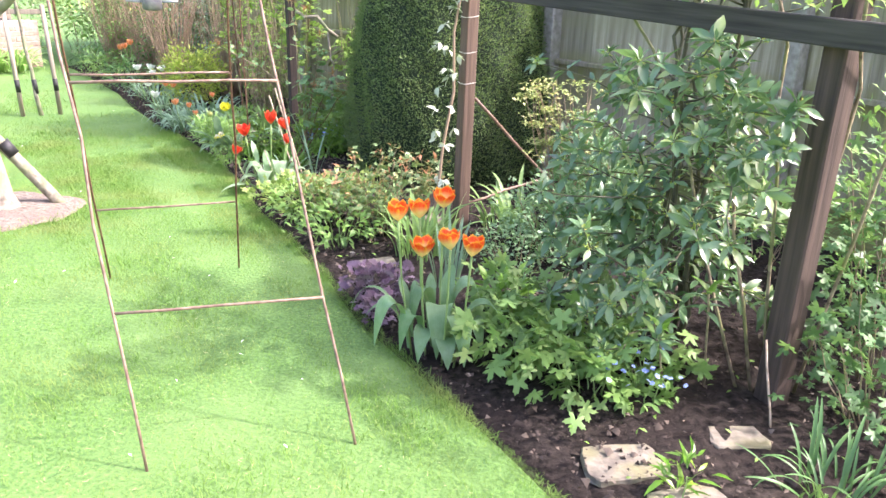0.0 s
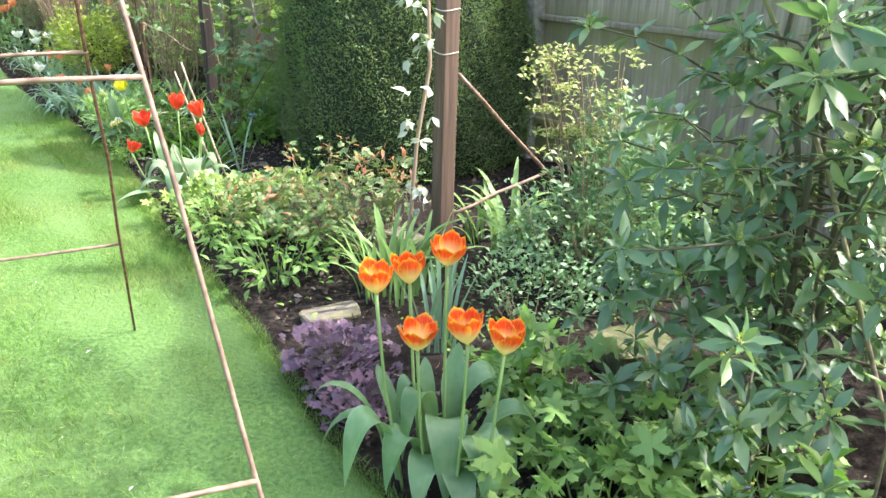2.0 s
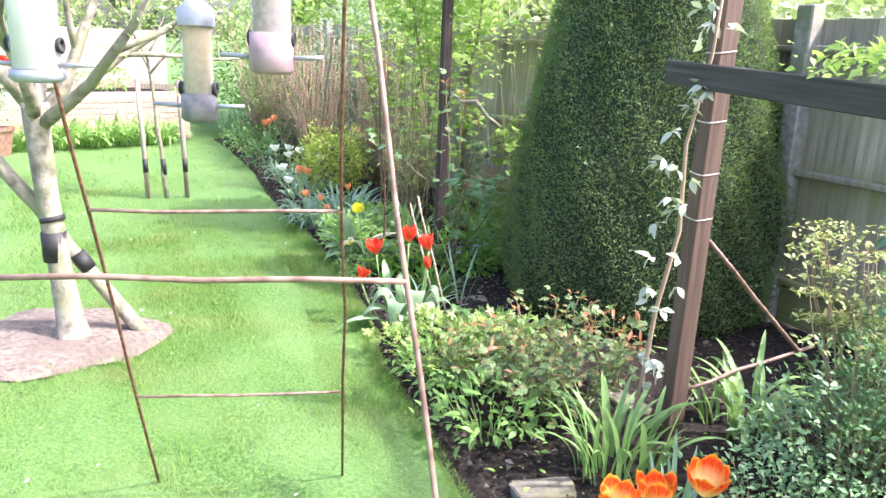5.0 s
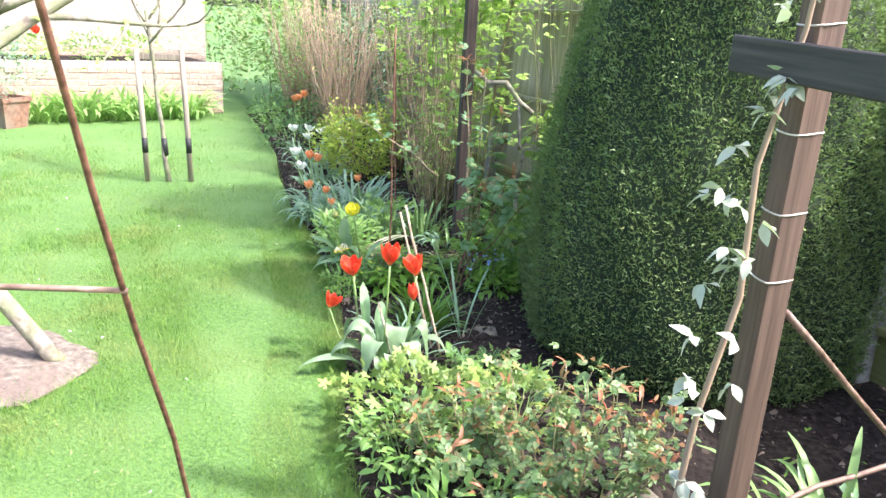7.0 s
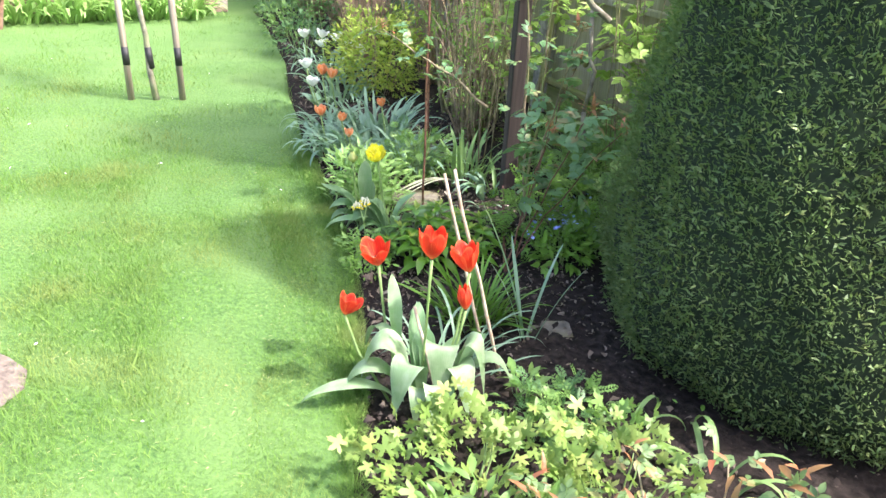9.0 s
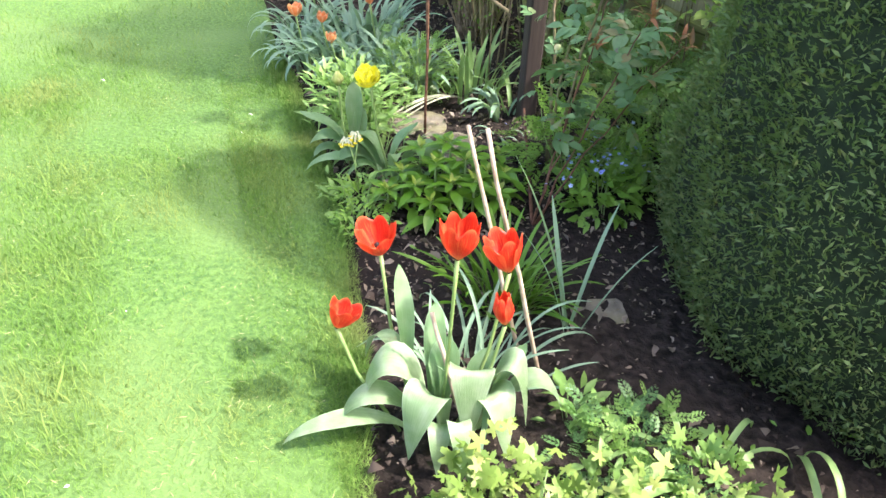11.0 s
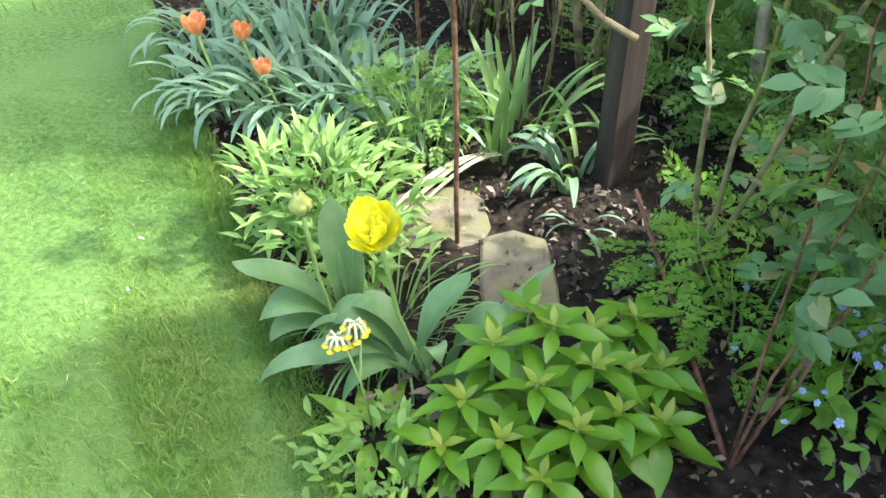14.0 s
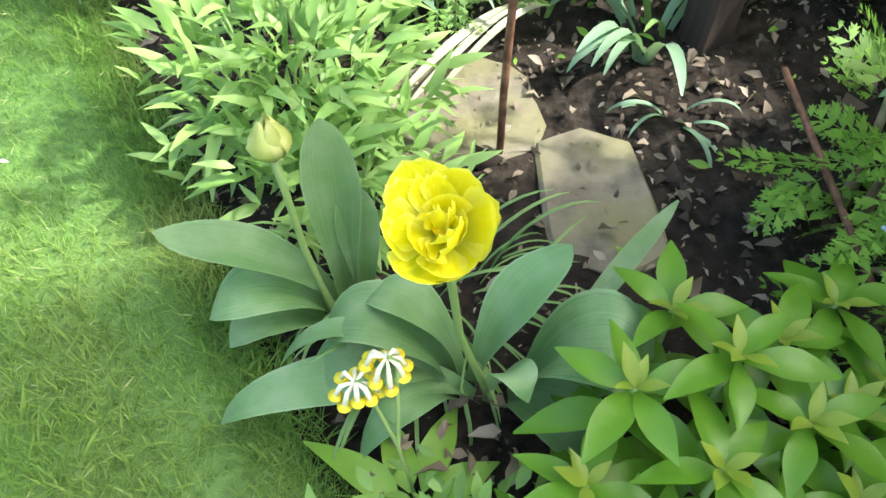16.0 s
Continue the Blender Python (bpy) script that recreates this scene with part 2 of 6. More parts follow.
GLAUC = leaf_mat("glaucous_strap", (0.13, 0.25, 0.155), (0.25, 0.385, 0.25), 0.42, 0.26, (0.40, 0.50, 0.36))
STRAP = leaf_mat("green_strap", (0.12, 0.25, 0.075), (0.24, 0.385, 0.13), 0.40, 0.3, (0.40, 0.50, 0.26))
LILY = leaf_mat("lily_leaf", (0.045, 0.145, 0.010), (0.11, 0.255, 0.02), 0.34, 0.24, (0.21, 0.33, 0.03), 0.5)
ROSE = leaf_mat("rose_leaf", (0.075, 0.18, 0.07), (0.165, 0.31, 0.135), 0.4, 0.3, (0.32, 0.15, 0.07))
REDLEAF = leaf_mat("reddish_rose_leaf", (0.075, 0.155, 0.05), (0.165, 0.26, 0.095), 0.45, 0.26, (0.38, 0.13, 0.07))
PURPLE = leaf_mat("purple_leaf", (0.07, 0.035, 0.06), (0.20, 0.12, 0.18), 0.4, 0.15, (0.33, 0.24, 0.30))
GOLD = leaf_mat("golden_leaf", (0.24, 0.36, 0.05), (0.42, 0.50, 0.08), 0.5, 0.38, (0.55, 0.50, 0.12))
VARIEG = leaf_mat("variegated_leaf", (0.085, 0.195, 0.08), (0.175, 0.31, 0.145), 0.45, 0.2, (0.33, 0.43, 0.26))
VINE = leaf_mat("silver_vine_leaf", (0.30, 0.34, 0.24), (0.50, 0.54, 0.42), 0.5, 0.25)
BROWNSTEM = leaf_mat("dry_stem", (0.16, 0.10, 0.065), (0.34, 0.25, 0.17), 0.85, 0.0)
BAYSTEM = leaf_mat("bay_stem", (0.035, 0.04, 0.02), (0.09, 0.09, 0.045), 0.6, 0.0)
# distance haze mixed into the leaf colour of plants beyond the garden
HAZE = leaf_mat("hazed_leaf", (0.24, 0.33, 0.13), (0.46, 0.52, 0.27), 0.55, 0.4, (0.62, 0.64, 0.46))
BARK = solid_mat("bark", (0.14, 0.12, 0.09), (0.36, 0.33, 0.26), 22, 0.9, 0.9, 0.012, c3=(0.22, 0.24, 0.13), scale3=6)
CANE = solid_mat("cane", (0.36, 0.27, 0.18), (0.58, 0.48, 0.36), 40, 0.7, 0.2, 0.003)
ROSEWOOD = solid_mat("rose_wood", (0.12, 0.09, 0.05), (0.38, 0.31, 0.19), 30, 0.75, 0.4, 0.004, c3=(0.2, 0.22, 0.07), scale3=5)
RUST = solid_mat("rusty_rod", (0.10, 0.045, 0.025), (0.26, 0.13, 0.08), 60, 0.7, 0.4, 0.002, metal=0.2)
STANDMETAL = solid_mat("brown_painted_rod", (0.15, 0.092, 0.065), (0.30, 0.205, 0.15), 35, 0.55, 0.25, 0.002)
POSTWOOD = wood_mat("pergola_timber", (0.082, 0.053, 0.038), (0.165, 0.110, 0.078), "z", 0.75)
DARKPOST = wood_mat("dark_post_timber", (0.04, 0.028, 0.021), (0.115, 0.080, 0.058), "z", 0.8)
# post timber darkened so the colour itself carries the shade on the far post
SHADEPOST = wood_mat("shaded_post_timber", (0.020, 0.015, 0.012), (0.052, 0.038, 0.030), "z", 0.85)
BEAMWOOD = wood_mat("dark_beam_timber", (0.035, 0.030, 0.028), (0.10, 0.088, 0.078), "x", 0.8)
STAKEWOOD = wood_mat("grey_stake_timber", (0.20, 0.16, 0.12), (0.42, 0.36, 0.28), "z")
BOARD = wood_mat("fence_board", (0.235, 0.205, 0.155), (0.46, 0.415, 0.335), "z", 0.85, (0.26, 0.27, 0.10), 0.53)
GRAVELBOARD = wood_mat("mossy_gravel_board", (0.17, 0.16, 0.075), (0.34, 0.32, 0.15), "x", 0.9, (0.20, 0.26, 0.05), 0.5)
CONCRETE = solid_mat("concrete", (0.24, 0.23, 0.20), (0.42, 0.40, 0.36), 25, 0.9, 0.5, 0.006, c3=(0.2, 0.22, 0.13), scale3=4)
STONE = solid_mat("paving_stone", (0.115, 0.10, 0.075), (0.255, 0.23, 0.172), 24, 0.9, 0.8, 0.012, detail=9, stops=(0.3, 0.7), c3=(0.19, 0.18, 0.095), scale3=9)
MOSSY = solid_mat("mossy_stone", (0.05, 0.06, 0.025), (0.15, 0.15, 0.075), 28, 0.95, 0.8, 0.012, detail=8, c3=(0.09, 0.12, 0.03), scale3=7)
BRICK = solid_mat("pale_brick", (0.31, 0.21, 0.16), (0.45, 0.345, 0.275), 16, 0.9, 0.5, 0.008, c3=(0.40, 0.33, 0.27), scale3=3)
MORTAR = solid_mat("mortar", (0.30, 0.26, 0.21), (0.40, 0.36, 0.31), 30, 0.95, 0.4)
RUBBER = solid_mat("black_rubber", (0.012, 0.012, 0.013), (0.03, 0.03, 0.03), 40, 0.6, 0.2, 0.002)
TWINE = solid_mat("pale_wire", (0.5, 0.47, 0.42), (0.72, 0.69, 0.62), 80, 0.5, 0.2, 0.001)
GREYPLASTIC = solid_mat("grey_feeder_metal", (0.25, 0.28, 0.31), (0.42, 0.45, 0.48), 20, 0.4, 0.1, 0.001, metal=0.3)
SEED = solid_mat("bird_seed", (0.50, 0.29, 0.06), (0.74, 0.50, 0.16), 160, 0.8, 0.5, 0.003)
PEANUT = solid_mat("peanuts", (0.34, 0.16, 0.09), (0.58, 0.34, 0.20), 70, 0.7, 0.6, 0.006)
MAUVE = solid_mat("mauve_plastic", (0.26, 0.18, 0.19), (0.40, 0.29, 0.29), 30, 0.45, 0.2, 0.002)
DARKBASE = solid_mat("smoky_plastic", (0.10, 0.10, 0.11), (0.22, 0.21, 0.20), 40, 0.4, 0.2, 0.002)
CREAM = solid_mat("cream_petal", (0.72, 0.70, 0.50), (0.85, 0.84, 0.68), 30, 0.5, 0.1, 0.001)
YELLOW = solid_mat("yellow_floret", (0.80, 0.62, 0.02), (0.90, 0.76, 0.05), 60, 0.5, 0.1, 0.001)
BLUE = leaf_mat("blue_floret", (0.16, 0.22, 0.75), (0.36, 0.48, 0.88), 0.5, 0.2)
WHITE = leaf_mat("white_petal", (0.72, 0.74, 0.70), (0.86, 0.87, 0.84), 0.5, 0.3)
FLAME = petal_mat("flame_petal", (0.80, 0.055, 0.006), (0.95, 0.60, 0.04), (0.93, 0.72, 0.27), 0.80, (0.90, 0.30, 0.02), base_to=0.68, base_from=0.34, trans=0.2)
RED = petal_mat("red_petal", (0.70, 0.030, 0.012), (0.84, 0.16, 0.06), (0.80, 0.22, 0.06), 0.78, (0.80, 0.12, 0.04))
ORANGE = petal_mat("orange_petal", (0.85, 0.29, 0.10), (0.90, 0.46, 0.24), (0.86, 0.50, 0.26), 0.6)
YELLOWPETAL = petal_mat("yellow_petal", (0.95, 0.90, 0.02), (0.97, 0.95, 0.25), (0.70, 0.72, 0.06), 0.8, (0.96, 0.93, 0.12), trans=0.32, base_to=0.4)
GREENPETAL = petal_mat("green_yellow_petal", (0.48, 0.56, 0.16), (0.62, 0.66, 0.26), (0.36, 0.48, 0.14), 0.6)
GLASS, gn, gl, gb = nodes_of("clear_tube")
gt = gn.new("ShaderNodeBsdfTransparent")
gt.inputs[0].default_value = (0.93, 0.95, 0.94, 1)
gx = gn.new("ShaderNodeMixShader")
gx.inputs[0].default_value = 0.16
gb.inputs["Base Color"].default_value = (0.8, 0.82, 0.82, 1)
gb.inputs["Roughness"].default_value = 0.15
gl.new(gt.outputs[0], gx.inputs[1])
gl.new(gb.outputs[0], gx.inputs[2])
gl.new(gx.outputs[0], gn["Material Output"].inputs["Surface"])


# ---- geometry helpers ----
def empty_thing(name, at, label, category, group="", kind=""):
    ob = new(name)
    ob.empty_display_size = 0.1
    ob.location = at
    return tagged(ob, label, category, group, kind)


def raw_mesh(name, V, F, mat, smooth=True):
    me = bpy.data.meshes.new(name)
    V = np.asarray(V, float)
    if isinstance(F, np.ndarray):
        k, n = F.shape[1], len(F)
        me.vertices.add(len(V))
        me.vertices.foreach_set("co", V.astype(np.float32).ravel())
        me.loops.add(n * k)
        me.loops.foreach_set("vertex_index", F.astype(np.int32).ravel())
        me.polygons.add(n)
        me.polygons.foreach_set("loop_start", np.arange(0, n * k, k, dtype=np.int32))
        me.update(calc_edges=True)
        me.validate()
    else:
        me.from_pydata([tuple(v) for v in V], [], F)
    if smooth:
        me.polygons.foreach_set("use_smooth", np.ones(len(me.polygons), bool))
    me.materials.append(mat)
    me.update()
    return me


def part(name, me, parent, label="", at=None, m=None):
    """A mesh as one part under a thing or part; its vertices are in world metres unless at or m is given."""
    ob = new(name, me)
    if m is not None:
        ob.matrix_basis = m
    elif at is not None:
        ob.location = at
    if parent is not None:
        ob.parent = parent
        if m is None and at is None:
            base = Vector((0, 0, 0))
            p = parent
            while p is not None:
                base += p.location
                p = p.parent
            ob.location = -base
    if label:
        ob["label"] = label
    return ob


def whole(name, me, label, category, group="", kind="", at=(0, 0, 0)):
    ob = new(name, me)
    ob.location = at
    return tagged(ob, label, category, group, kind)


def leaf_tmpl(L=1.0, W=0.4, n=3, fold=0.25, droop=0.3, peak=0.45, wave=0.0):
    """A leaf along +x: rows of left, rib, right."""
    V, F = [], []
    for i in range(n + 1):
        t = i / n
        w = W / 2 * (max(0.02, math.sin(math.pi * min(1, (t / peak) * 0.5 if t < peak else 0.5 + 0.5 * (t - peak) / (1 - peak)))) if 0 < i < n else 0.06)
        z = -droop * t * t * L
        k = wave * math.sin(t * 7)
        V += [(t * L, -w, z + fold * w + k * w), (t * L, 0, z), (t * L, w, z + fold * w - k * w)]
    for i in range(n):
        a = 3 * i
        F += [(a, a + 1, a + 4, a + 3), (a + 1, a + 2, a + 5, a + 4)]
    return np.array(V), np.array(F)


def diamond(W=0.4, droop=0.15, fold=0.12):
    return np.array([(0, 0, 0), (0.5, -W / 2, fold * W), (1, 0, -droop), (0.5, W / 2, fold * W)], float), np.array([(0, 1, 2, 3)])


def lobed_tmpl(lobes=5, depth=0.5):
    """A palmate leaf along +x made of pointed lobes round a centre."""
    V, F = [(0.35, 0, 0.0)], []
    angs = np.linspace(-2.4, 2.4, lobes)
    for i, a in enumerate(angs):
        L = 0.65 * (1 - 0.25 * abs(a) / 2.4)
        for da, k in ((-0.17, 0.80), (0.0, 1.0), (0.17, 0.80)):
            V.append((0.35 + k * L * math.cos(a + da), k * L * math.sin(a + da), -0.12 * L * k * k))
        if i < lobes - 1:
            b = (a + angs[i + 1]) / 2
            V.append((0.35 + depth * 0.5 * math.cos(b), depth * 0.5 * math.sin(b), 0.04))
    for i in range(1, len(V) - 1):
        F.append((0, i, i + 1))
    return np.array(V), np.array(F)


def rot(az, el, roll):
    """Rows of rotations: turn about z, lift by el, roll about the leaf."""
    ca, sa, ce, se, cr, sr = np.cos(az), np.sin(az), np.cos(el), np.sin(el), np.cos(roll), np.sin(roll)
    X = np.stack([ca * ce, sa * ce, se], -1)
    Y0 = np.stack([-sa, ca, 0 * ca], -1)
    Z0 = np.cross(X, Y0)
    Y = Y0 * cr[:, None] + Z0 * sr[:, None]
    Z = np.cross(X, Y)
    return np.stack([X, Y, Z], -1)


def cloud_mesh(name, tmpl, P, az, el, roll, size, mat, smooth=True):
    V, F = tmpl
    P = np.asarray(P, float)
    n = len(P)
    size = np.broadcast_to(size, (n,))
    R = rot(np.broadcast_to(az, (n,)).astype(float), np.broadcast_to(el, (n,)).astype(float), np.broadcast_to(roll, (n,)).astype(float))
    W = np.einsum("nij,vj->nvi", R, V) * size[:, None, None] + P[:, None, :]
    FF = (np.asarray(F)[None] + (np.arange(n) * len(V))[:, None, None]).reshape(-1, np.asarray(F).shape[1])
    return raw_mesh(name, W.reshape(-1, 3), FF, mat, smooth)


def tube(name, pts, radii, mat, sides=8, caps=True):
    """A tapered tube along points."""
    pts = [Vector(p) for p in pts]
    if not hasattr(radii, "__len__"):
        radii = [radii] * len(pts)
    V, F = [], []
    side = None
    for i, p in enumerate(pts):
        d = (pts[min(i + 1, len(pts) - 1)] - pts[max(i - 1, 0)]).normalized()
        if side is None:
            side = d.orthogonal().normalized()
        else:
            side = (side - d * side.dot(d)).normalized()
        up = d.cross(side)
        for k in range(sides):
            a = 2 * math.pi * k / sides
            V.append(p + (side * math.cos(a) + up * math.sin(a)) * radii[i])
    for i in range(len(pts) - 1):
        for k in range(sides):
            a, b = i * sides + k, i * sides + (k + 1) % sides
            F.append((a, b, b + sides, a + sides))
    if caps:
        F.append(tuple(range(sides))[::-1])
        F.append(tuple(range((len(pts) - 1) * sides, len(pts) * sides)))
    return raw_mesh(name, V, F, mat)


def bent(a, b, n=6, sag=0.0, jitter=0.0, seed=0):
    r = np.random.default_rng(seed)
    a, b = np.array(a, float), np.array(b, float)
    out = []
    for i in range(n + 1):
        t = i / n
        q = a + (b - a) * t
        q[2] += sag * 4 * t * (1 - t)
        if 0 < i < n:
            q = q + r.normal(0, jitter, 3)
        out.append(tuple(q))
    return out


def join_raw(meshes, name, mat):
    """Several small meshes joined into one part."""
    bm = bmesh.new()
    for me in meshes:
        bm.from_mesh(me)
    out = bpy.data.meshes.new(name)
    bm.to_mesh(out)
    bm.free()
    out.materials.append(mat)
    for me in meshes:
        bpy.data.meshes.remove(me)
    return out


def box_mesh(name, size, mat, bevel=0.004, jitter=0.0, seed=0, centre=(0, 0, 0)):
    bm = bmesh.new()
    bmesh.ops.create_cube(bm, size=1)
    r = random.Random(seed)
    for v in bm.verts:
        v.co = Vector([c * s + o for c, s, o in zip(v.co, size, centre)]) + Vector([r.uniform(-jitter, jitter) for _ in range(3)])
    if bevel:
        bmesh.ops.bevel(bm, geom=bm.edges[:], offset=bevel, segments=1, affect="EDGES")
    me = bpy.data.meshes.new(name)
    bm.to_mesh(me)
    bm.free()
    me.materials.append(mat)
    return me


def lathe(name, prof, mat, sides=20):
    V, F = [], []
    for r, z in prof:
        for k in range(sides):
            a = 2 * math.pi * k / sides
            V.append((r * math.cos(a), r * math.sin(a), z))
    for i in range(len(prof) - 1):
        for k in range(sides):
            a, b = i * sides + k, i * sides + (k + 1) % sides
            F.append((a, b, b + sides, a + sides))
    return raw_mesh(name, V, F, mat)


# ---- plan ----
EDGE = np.array([(3.6, -1.5), (2.6, 0.8), (1.75, 2.4), (1.15, 3.3), (0.75, 3.87), (0.36, 4.42), (0.0, 4.95), (-0.4, 5.63), (-0.68, 6.05), (-0.98, 6.45), (-1.15, 6.75),
                 (-1.3, 7.05), (-1.5, 7.38), (-1.72, 7.73), (-1.87, 7.92), (-2.07, 8.17), (-2.42, 8.6), (-2.72, 8.98), (-3.3, 9.75), (-4.5, 11.4), (-5.85, 13.0), (-6.3, 13.5)])
ALONG = np.concatenate([[0], np.cumsum(np.linalg.norm(np.diff(EDGE, axis=0), axis=1))])
FENCE_AT, FENCE_DIR, FENCE_OUT = np.array((-1.18, 9.99)), np.array((0.69, -0.724)), np.array((0.724, 0.69))


def edge_at(s):
    return np.stack([np.interp(s, ALONG, EDGE[:, 0]), np.interp(s, ALONG, EDGE[:, 1])], -1)


def fence_near(p):
    k = (p - FENCE_AT) @ FENCE_DIR
    return FENCE_AT + np.multiply.outer(k, FENCE_DIR)


def wob(x, y, f=1.0):
    return np.sin(x * 3.1 * f + 1.3 * np.sin(y * 2.3 * f)) * 0.5 + np.sin(y * 4.7 * f + 1.7 * np.sin(x * 3.9 * f)) * 0.3 + np.sin((x + y) * 9.1 * f) * 0.2


def grid_faces(nu, nv):
    i, j = np.meshgrid(np.arange(nu - 1), np.arange(nv - 1), indexing="ij")
    a = (i * nv + j).ravel()
    return np.stack([a, a + nv, a + nv + 1, a + 1], -1)


# ---- ground, lawn, bed ----
whole("ground", raw_mesh("ground", [(-400, -400, -0.09), (400, -400, -0.09), (400, 400, -0.09), (-400, 400, -0.09)], [(0, 1, 2, 3)], TURF, False),
      "rough green ground beyond the garden", "ground", kind="structure")

s = np.linspace(0, ALONG[-1], 260)
LEFT = np.array((-0.80, -0.60))
across = np.concatenate([[-0.012, 0.0, 0.03], np.geomspace(0.08, 9.5, 60)])
e = edge_at(s)
e = e + 0.012 * np.stack([np.sin(s * 3.1) + 0.4 * np.sin(s * 7.3), 0.5 * np.cos(s * 4.7)], -1)
G = e[:, None, :] + across[None, :, None] * LEFT
z = 0.008 * wob(G[..., 0], G[..., 1], 0.8)
z[:, 0], z[:, 1] = -0.06, -0.012
whole("lawn", raw_mesh("lawn", np.concatenate([G, z[..., None]], -1).reshape(-1, 3), grid_faces(len(s), len(across)), TURF),
      "mown green lawn with soft uneven edge", "lawn", kind="structure")

sb = np.linspace(0, ALONG[-1], 420)
eb = edge_at(sb) + 0.01 * LEFT
fb = fence_near(eb)
w = np.linspace(-0.02, 1.02, 70)
B = eb[:, None, :] * (1 - w[None, :, None]) + fb[:, None, :] * w[None, :, None]
bz = -0.028 + 0.05 * np.clip(w * 4, 0, 1)[None, :] + 0.014 * wob(B[..., 0], B[..., 1], 2.0) + rng.normal(0, 0.0045, B.shape[:2])
whole("flower_bed", raw_mesh("flower_bed", np.concatenate([B, bz[..., None]], -1).reshape(-1, 3), grid_faces(len(sb), len(w)), SOIL),
      "dark crumbly soil of the flower bed", "flower bed", kind="structure")
BEDZ = 0.012


def bed_points(n, lo=0.02, hi=0.98, s0=3.0, s1=None):
    ss = rng.uniform(s0, s1 or ALONG[-1] - 1, n)
    ww = rng.uniform(lo, hi, n)
    a = edge_at(ss)
    return a * (1 - ww[:, None]) + fence_near(a) * ww[:, None]


# ---- pergola ----
def timber(name, a, b, size, mat, parent, label="", turn=0.0, seed=0):
    """A squared timber from a to b, its long side along local z."""
    a, b = Vector(a), Vector(b)
    L = (b - a).length
    me = box_mesh(name, (size[0], size[1], L), mat, 0.006, 0.0015, seed)
    za = (b - a).normalized()
    xa = Vector((math.cos(turn), math.sin(turn), 0))
    xa = (xa - za * xa.dot(za)).normalized()
    q = Matrix((xa, za.cross(xa), za)).transposed().to_4x4()
    base = parent.location if parent is not None else Vector((0, 0, 0))
    return part(name, me, parent, label, m=Matrix.Translation((a + b) / 2 - base) @ q)


PGA = math.atan2(0.576, 0.817)
pergola = empty_thing("pergola", (0.30, 6.15, 0), "rustic brown timber pergola of square posts and a dark beam", "pergola")
POST1, POST0, POST2 = (0.298, 6.18), (1.55, 4.52), (-1.375, 8.72)
timber("post", (*POST1, -0.1), (POST1[0] + 0.03, POST1[1], 1.95), (0.070, 0.070), POSTWOOD, pergola, "weathered reddish brown post", PGA, 1)
timber("post", (*POST0, -0.1), (POST0[0] + 0.05, POST0[1] + 0.02, 1.9), (0.088, 0.088), DARKPOST, pergola, "weathered dark brown post", PGA, 2)
# far post: much of its darkness is shade held in the material
timber("post", (*POST2, -0.1), (POST2[0], POST2[1], 1.9), (0.066, 0.066), SHADEPOST, pergola, "weathered dark brown post", PGA, 3)
bdir = (Vector((*POST0, 0)) - Vector((*POST1, 0))).normalized()
off = Vector((-bdir.y, bdir.x, 0))
if off.y > 0:
    off = -off
b0 = Vector((*POST1, 1.385)) + off * 0.053 - bdir * 0.17
b1 = Vector((*POST0, 1.25)) + off * 0.062 + bdir * 1.1
me = box_mesh("beam", ((b1 - b0).length, 0.032, 0.085), BEAMWOOD, 0.004, 0.001, 5)
xa = (b1 - b0).normalized()
ya = Vector((0, 0, 1)).cross(xa).normalized()
rm = Matrix((xa, ya, xa.cross(ya))).transposed().to_4x4()
part("beam", me, pergola, "dark grey weathered beam", m=Matrix.Translation((b0 + b1) / 2 - pergola.location) @ rm)
part("brace", tube("brace", bent((0.36, 6.2, 0.80), (0.88, 6.75, 0.16), 5, 0, 0.003, 1), 0.0095, STANDMETAL, 8), pergola, "thin brown diagonal brace")
part("lower_brace", tube("lower_brace", bent((0.34, 6.24, 0.2), (0.86, 6.72, 0.28), 5, 0, 0.003, 2), 0.008, STANDMETAL, 8), pergola)
for zz in (0.89, 1.05, 1.23, 1.46):
    ring = []
    for a in np.linspace(0, 2 * math.pi, 17):
        q = 0.0375 / max(abs(math.cos(a)), abs(math.sin(a)), 0.78)
        ring.append((POST1[0] + 0.015 * zz + q * math.cos(a + PGA), POST1[1] + q * math.sin(a + PGA), zz + 0.006 * math.sin(a + zz)))
    part("wire_tie", tube("wire_tie", ring, 0.0022, TWINE, 6, False), pergola, "pale wire tied round the post")

# ---- bird feeder stand ----
stand = empty_thing("feeder_stand", (-0.6, 4.6, 0), "brown painted metal A-frame ladder stand for bird feeders on the lawn", "feeder stand")
RA, LA = np.array((-0.42, 4.71, 1.93)), np.array((-0.98, 4.455, 1.93))
FEET = {"r_far": ((-0.78, 5.55, -0.03), RA, 0.0046), "r_near": ((0.138, 4.045, -0.03), np.array((-0.40, 4.615, 1.93)), 0.0048), "l_far": ((-1.33, 5.30, -0.03), LA, 0.0046), "l_near": ((-0.455, 3.83, -0.03), np.array((-0.95, 4.38, 1.93)), 0.0048)}
for i, (f, top, rad) in enumerate(FEET.values()):
    part("leg", tube("leg", bent(f, top, 8, 0, 0.0035, i), rad, RUST if i % 2 == 0 else STANDMETAL, 8), stand, "thin rusty leg" if i % 2 == 0 else "pale brown leg")
part("ridge_bar", tube("ridge_bar", [LA - (RA - LA) * 0.05, LA, RA, RA + (RA - LA) * 0.05], 0.009, STANDMETAL, 8), stand)


